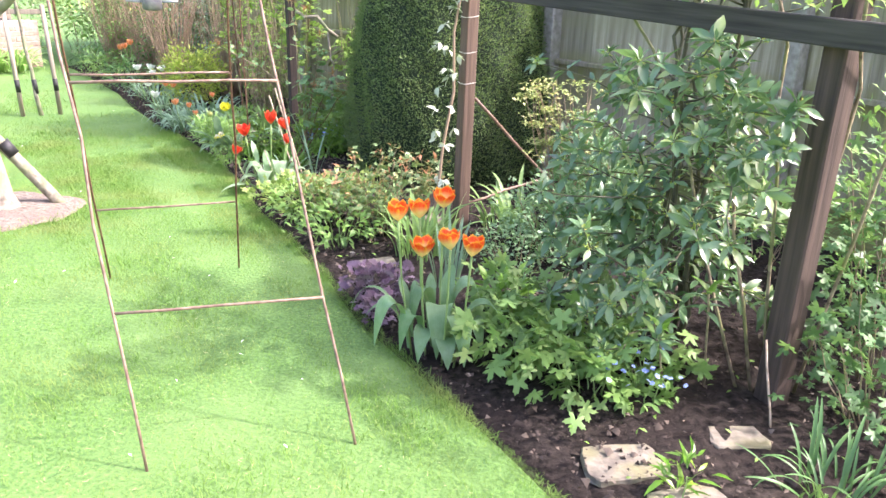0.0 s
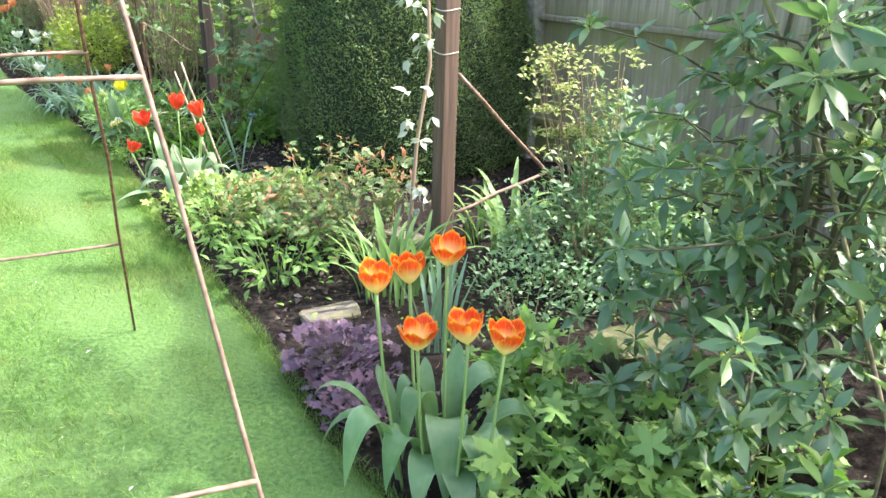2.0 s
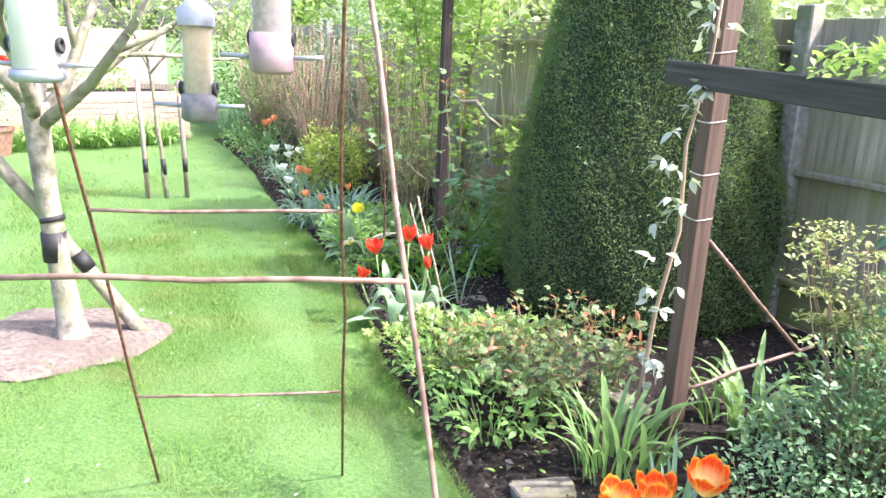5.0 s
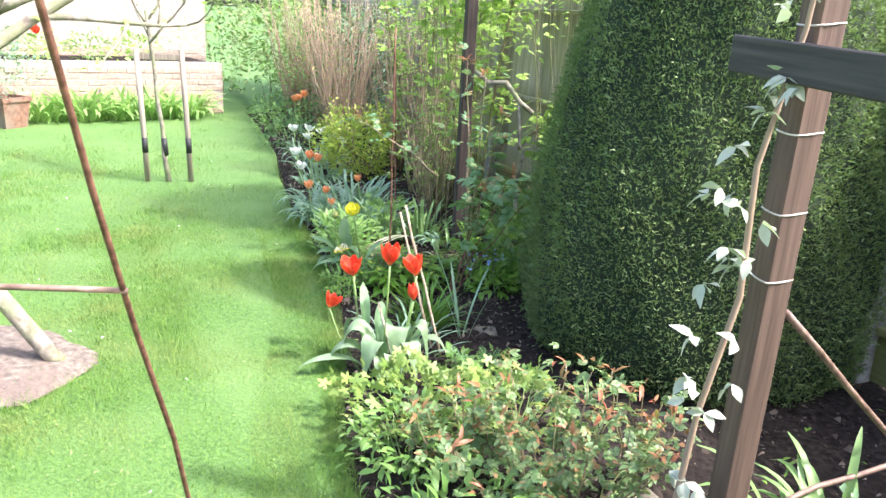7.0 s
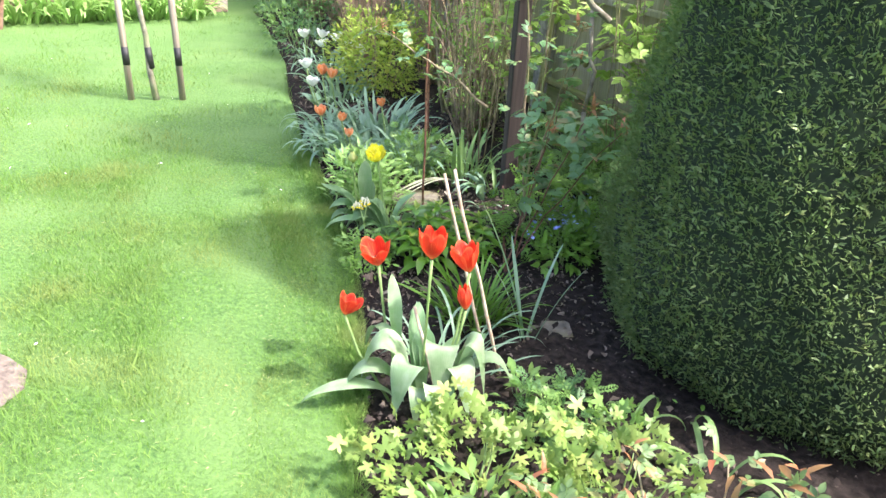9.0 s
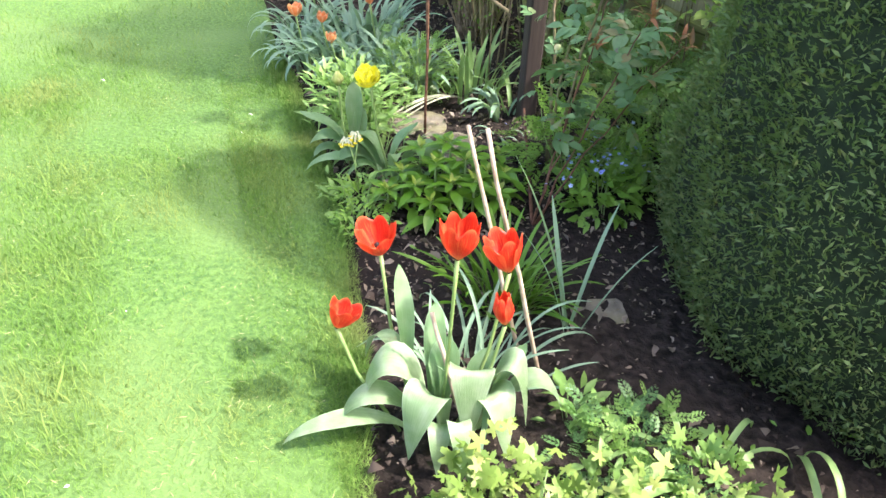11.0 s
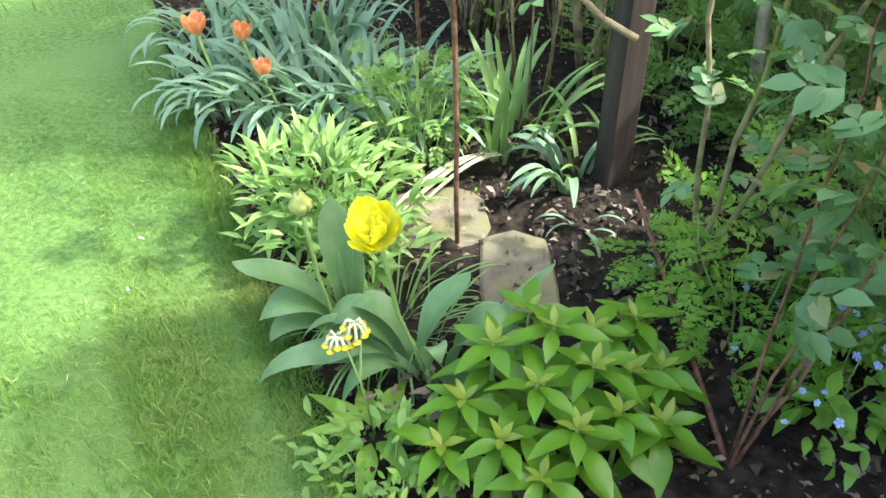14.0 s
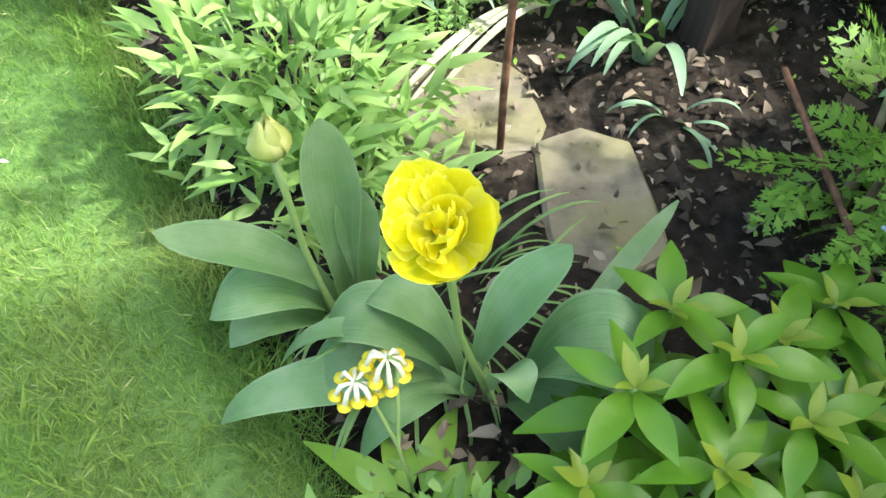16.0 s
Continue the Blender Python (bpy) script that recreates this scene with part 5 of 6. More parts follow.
for k, (hx, hy, hz) in enumerate(((-1.765, 7.885, 0.165), (-1.738, 7.905, 0.185))):
    part("stalk", tube("stalk", [(-1.70, 7.85, 0.0), (-1.72, 7.86, 0.12), (hx + 0.01, hy, hz + 0.02), (hx, hy, hz + 0.025)], 0.0022, STEM, 6), cow)
    for i in range(8):
        a = 3.9 + (i - 3.5) * 0.8 + 0.8 * k
        q0 = Vector((hx, hy, hz + 0.024))
        q1 = q0 + Vector((random.uniform(0.006, 0.018) * math.cos(a), random.uniform(0.006, 0.018) * math.sin(a), random.uniform(-0.012, 0.004)))
        q2 = q1 + Vector((0.006 * math.cos(a), 0.006 * math.sin(a), -0.016))
        c = part("calyx", tube("calyx", [q0, q1, q2], [0.001, 0.0026, 0.0032], CREAM, 8), cow, "pale inflated calyx")
        part("bloom", lathe("bloom", [(0.001, 0.005), (0.003, 0.002), (0.0075, 0.0), (0.006, -0.003), (0.0, -0.002)], YELLOW, 10), c, "small yellow mouth", at=tuple(q2))
for k in range(9):
    a = 0.7 * k
    rosette_leaf(cow, (-1.70 + 0.02 * math.cos(a), 7.84 + 0.02 * math.sin(a), BEDZ), a, random.uniform(0.3, 0.8), random.uniform(0.07, 0.11), 0.038, 0.6, FRESH, 6, 0.3, 0.35)

# ---- bed towards the far end ----
foliage_plant("phlox", (-1.98, 8.36), 0.17, 0.25, 620, 0.056, PHLOX, "bushy pale green phlox shoots at the bed edge", "phlox", LONG, 14, up=0.6, shell=0.35)
foliage_plant("phlox", (-1.88, 8.24), 0.12, 0.17, 240, 0.052, PHLOX, "bushy pale green phlox shoots at the bed edge", "phlox", LONG, 7, up=0.6, shell=0.35)
strap_plant("iris_clump", (-2.22, 8.92), 0.20, 0.31, 0.020, 150, GLAUC, "large clump of blue-green arching bulb leaves", "bulb leaves", "", (0.95, 1.5), (0.3, 1.1))
strap_plant("iris_clump", (-2.47, 8.90), 0.12, 0.28, 0.019, 70, GLAUC, "clump of blue-green bulb leaves over the lawn edge", "bulb leaves", "", (0.95, 1.5), (0.4, 1.2))
strap_plant("iris_clump", (-2.72, 9.26), 0.12, 0.28, 0.019, 60, GLAUC, "clump of blue-green bulb leaves over the lawn edge", "bulb leaves", "", (0.95, 1.5), (0.4, 1.2))
strap_plant("iris_clump", (-2.40, 9.28), 0.18, 0.34, 0.020, 90, GLAUC, "clump of blue-green arching bulb leaves", "bulb leaves", "", (1.1, 1.5), (0.3, 1.0))
strap_plant("daffodil_foliage", (-1.66, 8.84), 0.12, 0.30, 0.020, 34, STRAP, "clump of green daffodil leaves by the post", "daffodil leaves", "", (1.15, 1.52), (0.1, 0.7))
strap_plant("daffodil_foliage", (-1.44, 8.78), 0.07, 0.26, 0.018, 12, STRAP, "drooping bulb leaves at the pergola post", "bulb leaves", "", (1.2, 1.5), (0.3, 0.8))
strap_plant("iris_clump", (-1.98, 8.82), 0.14, 0.32, 0.020, 70, GLAUC, "clump of blue-green arching bulb leaves", "bulb leaves", "", (0.95, 1.5), (0.3, 1.1))
foliage_plant("fumitory", (-1.86, 8.70), 0.16, 0.32, 190, 0.06, MID, "airy ferny green perennial", "perennial", FERN, 16, shell=0.3)
foliage_plant("anemone", (-0.78, 8.42), 0.26, 0.34, 220, 0.12, CRANES, "ferny green anemone leaves by the fence", "anemone", FERN, 10, shell=0.4)
foliage_plant("anemone", (-1.22, 9.3), 0.32, 0.32, 260, 0.11, CRANES, "ferny green leaves against the fence", "perennial", FERN, 14, shell=0.4)
foliage_plant("anemone", (-0.95, 8.95), 0.22, 0.32, 200, 0.10, CRANES, "ferny green leaves against the fence", "perennial", FERN, 10, shell=0.4)
fm = foliage_plant("forget_me_not", (-0.92, 8.10), 0.15, 0.16, 190, 0.05, FRESH, "forget-me-not with tiny blue flowers", "forget-me-not", OVAL, 7)
florets(fm, np.stack([rng.normal(-0.95, 0.09, 60), rng.normal(8.08, 0.10, 60), rng.uniform(0.17, 0.27, 60)], -1), 0.0068, BLUE, label="tiny blue flowers")
fm = foliage_plant("forget_me_not", (-0.68, 8.55), 0.12, 0.14, 120, 0.045, FRESH, "forget-me-not with tiny blue flowers", "forget-me-not", OVAL, 6)
florets(fm, np.stack([rng.normal(-0.68, 0.08, 18), rng.normal(8.55, 0.08, 18), rng.uniform(0.10, 0.2, 18)], -1), 0.008, BLUE, label="tiny blue flowers")
OR = "orange tulips beyond the iris clump"
for k, (hd, hh) in enumerate((((-2.496, 8.80, 0.285), 0.06), ((-2.40, 8.86, 0.25), 0.05), ((-2.30, 8.76, 0.20), 0.05), ((-2.86, 9.42, 0.36), 0.065), ((-2.76, 9.36, 0.36), 0.065), ((-2.20, 8.95, 0.34), 0.05), ((-4.6, 12.1, 0.45), 0.08), ((-4.5, 12.05, 0.5), 0.08), ((-4.72, 12.2, 0.42), 0.08))):
    tulip(hd, (hd[0] + 0.06, hd[1] + 0.03), hh * 1.0, hh * 0.50, ORANGE, "soft orange tulip with rounded petals", OR, 0.1, 0.75, (random.uniform(-10, 10), random.uniform(-10, 10)), 2 if k > 2 else 0, GLAUC, spin=33 * k)
WT = "white tulips at the bed edge"
for k, (x, y, zt) in enumerate(((-3.207, 9.792, 0.30), (-3.12, 9.72, 0.20), (-3.62, 10.42, 0.38), (-3.52, 10.50, 0.38), (-3.40, 10.55, 0.36), (-3.27, 10.5, 0.33), (-3.45, 10.40, 0.33), (-3.12, 10.42, 0.32))):
    tulip((x, y, zt), (x + 0.05, y + 0.02), 0.065, 0.04, WHITE, "white tulip in full bloom", WT, 0.3, 0.7, (random.uniform(-15, 15), random.uniform(-15, 15)), 2, GLAUC, spin=21 * k)
strap_plant("iris_clump", (-3.1, 10.05), 0.20, 0.28, 0.018, 60, GLAUC, "clump of blue-green bulb leaves by white tulips", "bulb leaves", "", (0.8, 1.5), (0.3, 1.0))
strap_plant("iris_clump", (-3.65, 10.9), 0.26, 0.30, 0.018, 80, GLAUC, "clump of blue-green bulb leaves by white tulips", "bulb leaves", "", (0.8, 1.5), (0.3, 1.0))
foliage_plant("edge_plant", (-4.2, 11.35), 0.32, 0.36, 380, 0.05, DEEP, "dark green mound at the bed edge", "perennial", OVAL, 8)
foliage_plant("edge_plant", (-4.9, 12.2), 0.35, 0.34, 380, 0.05, MID, "leafy green mound at the bed edge", "perennial", OVAL, 8)
foliage_plant("edge_plant", (-5.5, 12.95), 0.35, 0.36, 380, 0.05, DEEP, "leafy green mound at the far bed edge", "perennial", OVAL, 8)
foliage_plant("golden_shrub", (-2.95, 10.35), 0.38, 0.62, 2600, 0.045, GOLD, "rounded golden-leaved shrub in the bed", "shrub", SMALL, 12, BROWNSTEM)

# ---- rusty rods, roses ----
whole("plant_rod", tube("plant_rod", bent((-1.68, 8.376, -0.03), (-1.70, 8.39, 1.35), 8, 0, 0.002, 9), 0.0055, RUST, 8), "thin upright rusty plant support rod", "rod", "rusty rods in the bed")
whole("plant_rod", tube("plant_rod", bent((-1.93, 9.0, -0.03), (-1.98, 9.0, 1.2), 8, 0, 0.003, 19), 0.006, RUST, 8), "thin upright rusty plant support rod", "rod", "rusty rods in the bed")
whole("plant_rod", tube("plant_rod", bent((-0.52, 8.72, -0.03), (-0.47, 8.78, 1.25), 8, 0, 0.003, 29), 0.010, RUST, 8), "dark upright rusty plant support rod", "rod", "rusty rods in the bed")


dead = empty_thing("dead_strap_leaf", (-1.75, 8.56, 0.03), "bleached dead strap leaf lying across the stones", "dead leaf")
for q in (0.0, 0.016, -0.014):
    leaf_to(dead, (-1.655 + q, 8.72, 0.05), (-1.84 + 2 * q, 8.42 + q, 0.035), 0.018, DRYLEAF, 0.0, 0.5, 0.3)
strap_plant("bulb_leaves", (-1.47, 8.70), 0.06, 0.25, 0.020, 14, GLAUC, "drooping blue-green bulb leaves by the post", "bulb leaves", "", (1.1, 1.5), (0.6, 1.3))
strap_plant("bulb_leaves", (-1.42, 8.54), 0.03, 0.13, 0.008, 9, GLAUC, "small tuft of drooping bulb leaves", "bulb leaves", "", (0.5, 1.2), (0.5, 1.2))
foliage_plant("anemone", (-1.06, 8.26), 0.22, 0.28, 170, 0.10, FRESH, "ferny green anemone leaves by the rose", "anemone", FERN, 8, shell=0.4, up=0.0)


def rose(at, canes, label, seed, leafn, thick=0.010, leafsize=0.045, mat=None, name="climbing_rose", spread=0.04, tips=0, lo=3, wood=None):
    p = empty_thing(name, (at[0], at[1], 0), label, "rose")
    r = np.random.default_rng(seed)
    P = []
    for k, (a, b, sag) in enumerate(canes):
        pts = bent(a, b, 9, sag, 0.006, seed + k)
        part("cane", tube("cane", pts, [thick * (1 - 0.06 * i) for i in range(10)], wood or ROSEWOOD, 7), p, "thorny brown rose cane")
        for i in range(lo, 10):
            P += [tuple(np.array(pts[i]) + r.normal(0, spread, 3)) for _ in range(max(1, leafn // (7 * len(canes))))]
    P = np.array(P)
    # leaves in fives along a short stalk
    five = []
    for q, d in ((0.55, 0), (0.35, 0.9), (0.35, -0.9), (0.15, 0.9), (0.15, -0.9)):
        V, F = leaf_tmpl(0.5, 0.30, 3, 0.3, 0.2)
        R = rot(np.array([d]), np.array([0.0]), np.array([0.0]))[0]
        five.append((V @ R.T + np.array((q, 0, 0)), F))
    V = np.concatenate([f[0] for f in five])
    F = np.concatenate([f[1] + i * len(five[0][0]) for i, f in enumerate(five)])
    n = len(P)
    part("foliage", cloud_mesh("foliage", (V, F), P, r.uniform(0, 6.28, n), r.normal(0.1, 0.4, n), r.normal(0, 0.4, n), r.uniform(0.8, 1.4, n) * leafsize * 1.6, mat or ROSE), p, "grey-green and bronze rose leaves")
    if tips:
        T = np.repeat(np.array([c[1] for c in canes]), tips, 0)
        T = T + r.normal(0, 0.012, T.shape)
        n = len(T)
        part("shoot_growth", cloud_mesh("shoot_growth", LONG, T, r.uniform(0, 6.28, n), r.normal(0.8, 0.4, n), r.normal(0, 0.4, n), r.uniform(0.03, 0.06, n), REDTIP), p, "reddish young shoot tips")["kind"] = "stuff"
    return p


rose((-1.1, 7.8), [((-1.11, 7.92, -0.01), (-1.02, 8.05, 0.58), 0.0), ((-1.11, 7.92, 0.0), (-0.88, 8.1, 0.66), 0.02), ((-1.11, 7.93, 0.0), (-1.0, 8.32, 0.80), 0.05), ((-1.1, 7.93, 0.0), (-0.78, 8.28, 0.55), 0.05)], "young rose with bronze leaves and thin canes", 5, 84, 0.0036, 0.054, tips=12, lo=5, wood=RUST)
whole("pruned_cane", tube("pruned_cane", bent((-1.108, 7.92, 0.0), (-1.317, 8.46, 0.17), 6, 0.0, 0.003, 71), [0.006, 0.006, 0.0055, 0.005, 0.005, 0.005, 0.0045], RUST, 8), "reddish brown pruned rose cane lying over the soil", "cane")
rose((-1.2, 8.4), [((-1.18, 8.35, -0.02), (-1.12, 8.3, 1.15), 0.0), ((-1.18, 8.35, 0.0), (-0.98, 8.2, 0.95), 0.05), ((-1.36, 8.29, 0.57), (-1.84, 8.23, 0.85), 0.02), ((-1.18, 8.38, 0.0), (-1.3, 8.5, 1.2), 0.02)], "climbing rose on the pergola post", 8, 100, 0.0065, 0.042, tips=12)
rose((-1.5, 9.2), [((-1.45, 9.15, -0.02), (-1.55, 9.2, 2.3), 0.0), ((-1.45, 9.15, 0.0), (-1.15, 9.1, 2.2), 0.1), ((-1.5, 9.2, 0.0), (-1.95, 9.5, 2.0), 0.1), ((-1.2, 9.35, 0.6), (-0.75, 8.9, 0.62), 0.15)], "tall climbing rose against the fence", 15, 620, 0.014, 0.05, LIME, spread=0.10)
rose((-2.3, 10.1), [((-2.3, 10.1, -0.02), (-2.2, 10.3, 1.7), 0.0), ((-2.3, 10.1, 0.0), (-2.7, 10.3, 1.6), 0.1), ((-2.25, 10.15, 0.0), (-1.9, 10.1, 1.6), 0.05)], "tall climbing rose against the fence", 21, 260, 0.015, 0.05, LIME)


for bx, by, rad, h0, nc, nl, sd, lab in ((-0.16, 6.24, 0.34, 0.40, 26, 600, 44, "low rose bush with green and red young leaves"), (0.06, 6.56, 0.15, 0.36, 10, 120, 45, "small rose bush with red shoot tips"), (-0.46, 6.42, 0.26, 0.30, 16, 320, 46, "low rose bush with green and bronze leaves")):
    q = np.random.default_rng(sd)
    cs = []
    for k in range(nc):
        a, d = q.uniform(0, 6.28), rad * math.sqrt(q.uniform(0, 1))
        cs.append(((bx + 0.35 * d * math.cos(a), by + 0.35 * d * math.sin(a), -0.01), (bx + d * math.cos(a), by + d * math.sin(a), h0 * q.uniform(0.6, 1.15)), 0.01))
    rose((bx, by), cs, lab, sd, nl, 0.0035, 0.025, REDLEAF, "low_rose_bush", 0.03, 3)


def twiggy(at, r, h, n, label, seed, mat=None, leaves=0, leafmat=None, leafsize=0.03):
    p = empty_thing("bare_shrub", (at[0], at[1], 0), label, "shrub")
    q = np.random.default_rng(seed)
    made, P = [], []
    for k in range(n):
        a = q.uniform(0, 6.28)
        b0 = (at[0] + 0.25 * r * math.cos(a) * q.uniform(0, 1), at[1] + 0.25 * r * math.sin(a) * q.uniform(0, 1), -0.02)
        b1 = (at[0] + r * math.cos(a) * q.uniform(0.2, 1), at[1] + r * math.sin(a) * q.uniform(0.2, 1), h * q.uniform(0.65, 1))
        pts = bent(b0, b1, 6, 0, 0.02, seed * 50 + k)
        made.append(tube("stem", pts, [0.006, 0.006, 0.005, 0.0045, 0.004, 0.003, 0.002], mat or BROWNSTEM, 5))
        P += pts[2:]
    for one in made:
        part("stem", one, p)
    if leaves:
        P = np.array(P)
        P = P[q.integers(0, len(P), leaves)] + q.normal(0, 0.07, (leaves, 3))
        P[:, 2] = np.maximum(P[:, 2], 0.05)
        part("foliage", cloud_mesh("foliage", SMALL, P, q.uniform(0, 6.28, leaves), q.normal(0.3, 0.5, leaves), q.normal(0, 0.5, leaves), q.uniform(0.7, 1.3, leaves) * leafsize, leafmat or FRESH), p)
    return p


foliage_plant("leafy_climber", (-1.62, 9.02), 0.44, 2.5, 2000, 0.055, LIME, "rose growth with fresh pale leaves over the pergola post", "climber", SMALL, 9, ROSEWOOD, shell=0.3, low=0.62)
foliage_plant("leafy_climber", (-0.86, 8.98), 0.45, 2.85, 1000, 0.055, LIME, "climber with fresh pale leaves on the fence", "climber", SMALL, 9, ROSEWOOD, shell=0.3, low=0.5)
twiggy((-3.6, 11.3), 0.55, 1.7, 90, "tall shrub of bare brown stems", 3, leaves=260, leafmat=GOLD)
twiggy((-2.75, 10.95), 0.5, 1.6, 60, "tall shrub of bare brown stems", 4, leaves=500, leafmat=FRESH)
twiggy((-4.5, 12.6), 0.6, 1.8, 90, "tall shrub of thin pale stems", 5, leaves=700, leafmat=MID)
twiggy((-5.4, 13.4), 0.6, 1.7, 80, "tall shrub of thin pale stems", 6, leaves=500, leafmat=LIME)
twiggy((-2.0, 9.85), 0.4, 1.3, 40, "open shrub with young green leaves", 7, leaves=600, leafmat=LIME)
twiggy((-1.9, 9.55), 0.35, 0.9, 40, "open shrub of brown and green stems", 9, ROSEWOOD, leaves=500, leafmat=FRESH)
foliage_plant("conifer_shrub", (-3.35, 11.9), 0.5, 2.1, 2600, 0.05, GLAUC, "tall blue-green feathery shrub", "shrub", LONG, 8, BROWNSTEM, shell=0.6)
foliage_plant("dark_shrub", (-3.95, 12.2), 0.55, 1.5, 2000, 0.05, DEEP, "dense green shrub by the fence", "shrub", SMALL, 8, BROWNSTEM, shell=0.6)
foliage_plant("dark_shrub", (-5.05, 13.4), 0.6, 1.5, 1800, 0.05, MID, "dense green shrub by the fence", "shrub", SMALL, 8, BROWNSTEM, shell=0.6)
foliage_plant("leafy_shrub", (-2.3, 10.6), 0.45, 2.3, 1700, 0.05, LIME, "tall shrub with fresh pale leaves", "shrub", SMALL, 9, BROWNSTEM, shell=0.4, low=0.35)
foliage_plant("leafy_shrub", (-1.55, 9.5), 0.44, 2.5, 2200, 0.055, LIME, "climber with fresh pale leaves on the fence", "climber", SMALL, 9, ROSEWOOD, shell=0.3, low=0.5)

# ---- bay and shrubs by the near pergola ----
bay = empty_thing("bay_bush", (1.27, 4.98, 0), "open bay bush with glossy dark leaves and pale buds", "bay bush")
P, AZ, EL, SZ = [], [], [], []
buds = []
r = np.random.default_rng(31)
mains = []
for k in range(7):
    a = 0.9 * k + 0.3
    tip = np.array((1.36 + 0.34 * math.cos(a) * (0.4 + 0.6 * (k % 3) / 2), 5.20 + 0.34 * math.sin(a) * (0.4 + 0.6 * (k % 3) / 2), 2.75 - 0.16 * k))
    pts = bent((1.27 + 0.06 * math.cos(a), 4.98 + 0.06 * math.sin(a), -0.02), tip, 12, 0, 0.02, 300 + k)
    mains.append(np.array(pts))
    part("stem", tube("stem", pts, [0.012 - 0.0007 * i for i in range(13)], BAYSTEM, 7), bay, "grey-brown upright stem")
ENDS = ((0.81, 4.24, 0.70), (1.23, 4.18, 0.70), (1.01, 4.28, 0.53), (1.28, 4.90, 0.86), (1.08, 4.42, 0.95), (1.42, 4.40, 0.95))
# branches from 98 on: added high crown, out of view, to shade the lawn
for k in range(190):
    low = k < 98
    st = mains[int(r.integers(0, 7))]
    zt = r.uniform(0.22, 1.30) if low else r.uniform(1.55, 2.85)
    i0 = int(np.argmin(abs(st[:, 2] - zt * 0.8)))
    a = r.uniform(0, 6.28)
    reach = r.uniform(0.2, 0.62) * (1 if low else 1.35)
    b0 = st[i0]
    b1 = np.array((1.34 + reach * math.cos(a), 5.08 + reach * math.sin(a) * 0.9, max(0.2, min(zt, b0[2] + 0.4) - 0.12 * reach)))
    if low:
        b1[:2] = (1.18 + 0.9 * reach * math.cos(a), 4.86 + 0.95 * reach * math.sin(a))
    if k < len(ENDS):
        b1 = np.array(ENDS[k])
    pts = bent(b0, b1, 6, 0.02, 0.012, k)
    part("branch", tube("branch", pts, [0.005, 0.0045, 0.004, 0.0038, 0.0034, 0.003, 0.0025], BAYSTEM, 6), bay, "thin greenish brown branch")
    ax = np.array(pts[6]) - np.array(pts[5])
    ax = 0.7 * ax / np.linalg.norm(ax) + np.array((-0.15, -0.35, 0.75))
    ax /= np.linalg.norm(ax)
    s1 = np.cross(ax, (0.3, 0.9, 0.1))
    s1 /= np.linalg.norm(s1)
    s2 = np.cross(ax, s1)
    big = r.uniform(0.8, 1.2) if k >= len(ENDS) else 0.95
    for i, count, lift in ((2, 3, 0.3), (3, 3, 0.25), (4, 4, 0.3), (5, 5, 0.15), (6, 7, 0.2), (6, 5, 0.8)):
        turn0 = r.uniform(0, 6.28)
        for q in range(count):
            g = turn0 + q * 6.283 / count + r.normal(0, 0.2)
            f = lift + r.normal(0, 0.15)
            d = ax * math.sin(f) + (s1 * math.cos(g) + s2 * math.sin(g)) * math.cos(f)
            P.append(np.array(pts[i]) + d * 0.006)
            AZ.append(math.atan2(d[1], d[0]))
            EL.append(math.asin(max(-1, min(1, d[2]))))
            SZ.append(big * (r.uniform(0.048, 0.084) if lift < 0.8 else r.uniform(0.03, 0.055)))
    for i in (3, 4, 5, 6):
        if r.uniform() < 0.55:
            buds += [np.array(pts[i]) + r.normal(0, 0.010, 3) for _ in range(9)]
part("foliage", cloud_mesh("foliage", leaf_tmpl(1, 0.36, 6, 0.30, 0.2, 0.5, 0.16), np.array(P), AZ, EL, r.normal(0, 0.6, len(P)), SZ, BAY), bay)
part("inflorescence", cloud_mesh("inflorescence", lobed_tmpl(5, 0.7), np.array(buds), r.uniform(0, 6.28, len(buds)), r.normal(0.6, 0.5, len(buds)), r.normal(0, 0.8, len(buds)), 0.011, GOLD), bay, "tiny pale yellow flower buds")["kind"] = "stuff"
sk = empty_thing("bay_seedling", (0.98, 4.30, 0), "young evergreen shoot with whorled pale leaves", "shrub")
for k, (x, y, zt) in enumerate(((1.28, 4.52, 0.42), (1.12, 4.45, 0.30))):
    part("stem", tube("stem", bent((x + 0.05, y + 0.05, 0), (x, y, zt), 4, 0, 0.004, k), 0.004, ROSEWOOD, 6), sk)
    for q in range(11):
        a = 2.4 * q
        rosette_leaf(sk, (x, y, zt - 0.008 * q), a, 0.9 - 0.09 * q, random.uniform(0.07, 0.095), 0.026, 0.3, LILY if q < 4 else BAY, 5)
foliage_plant("euonymus", (0.86, 5.90), 0.38, 0.44, 2200, 0.030, VARIEG, "low shrub with small cream-edged leaves", "shrub", SMALL, 20, ROSEWOOD, shell=0.4)
foliage_plant("euonymus", (0.62, 5.62), 0.26, 0.28, 700, 0.026, VARIEG, "low shrub with small cream-edged leaves", "shrub", SMALL, 12, ROSEWOOD, shell=0.4)
foliage_plant("green_shrub", (1.12, 6.15), 0.36, 0.55, 1100, 0.034, MID, "leafy green shrub behind the bay", "shrub", SMALL, 14, ROSEWOOD, shell=0.4)
foliage_plant("euonymus", (1.02, 6.02), 0.26, 0.74, 2600, 0.034, VARIEG, "upright shrub with small pale green leaves", "shrub", SMALL, 16, ROSEWOOD, shell=0.4)
spiraea = empty_thing("golden_spiraea", (0.88, 6.08, 0), "spiraea with sprays of golden and bronze young leaves", "spiraea")
q = np.random.default_rng(64)
SP = []
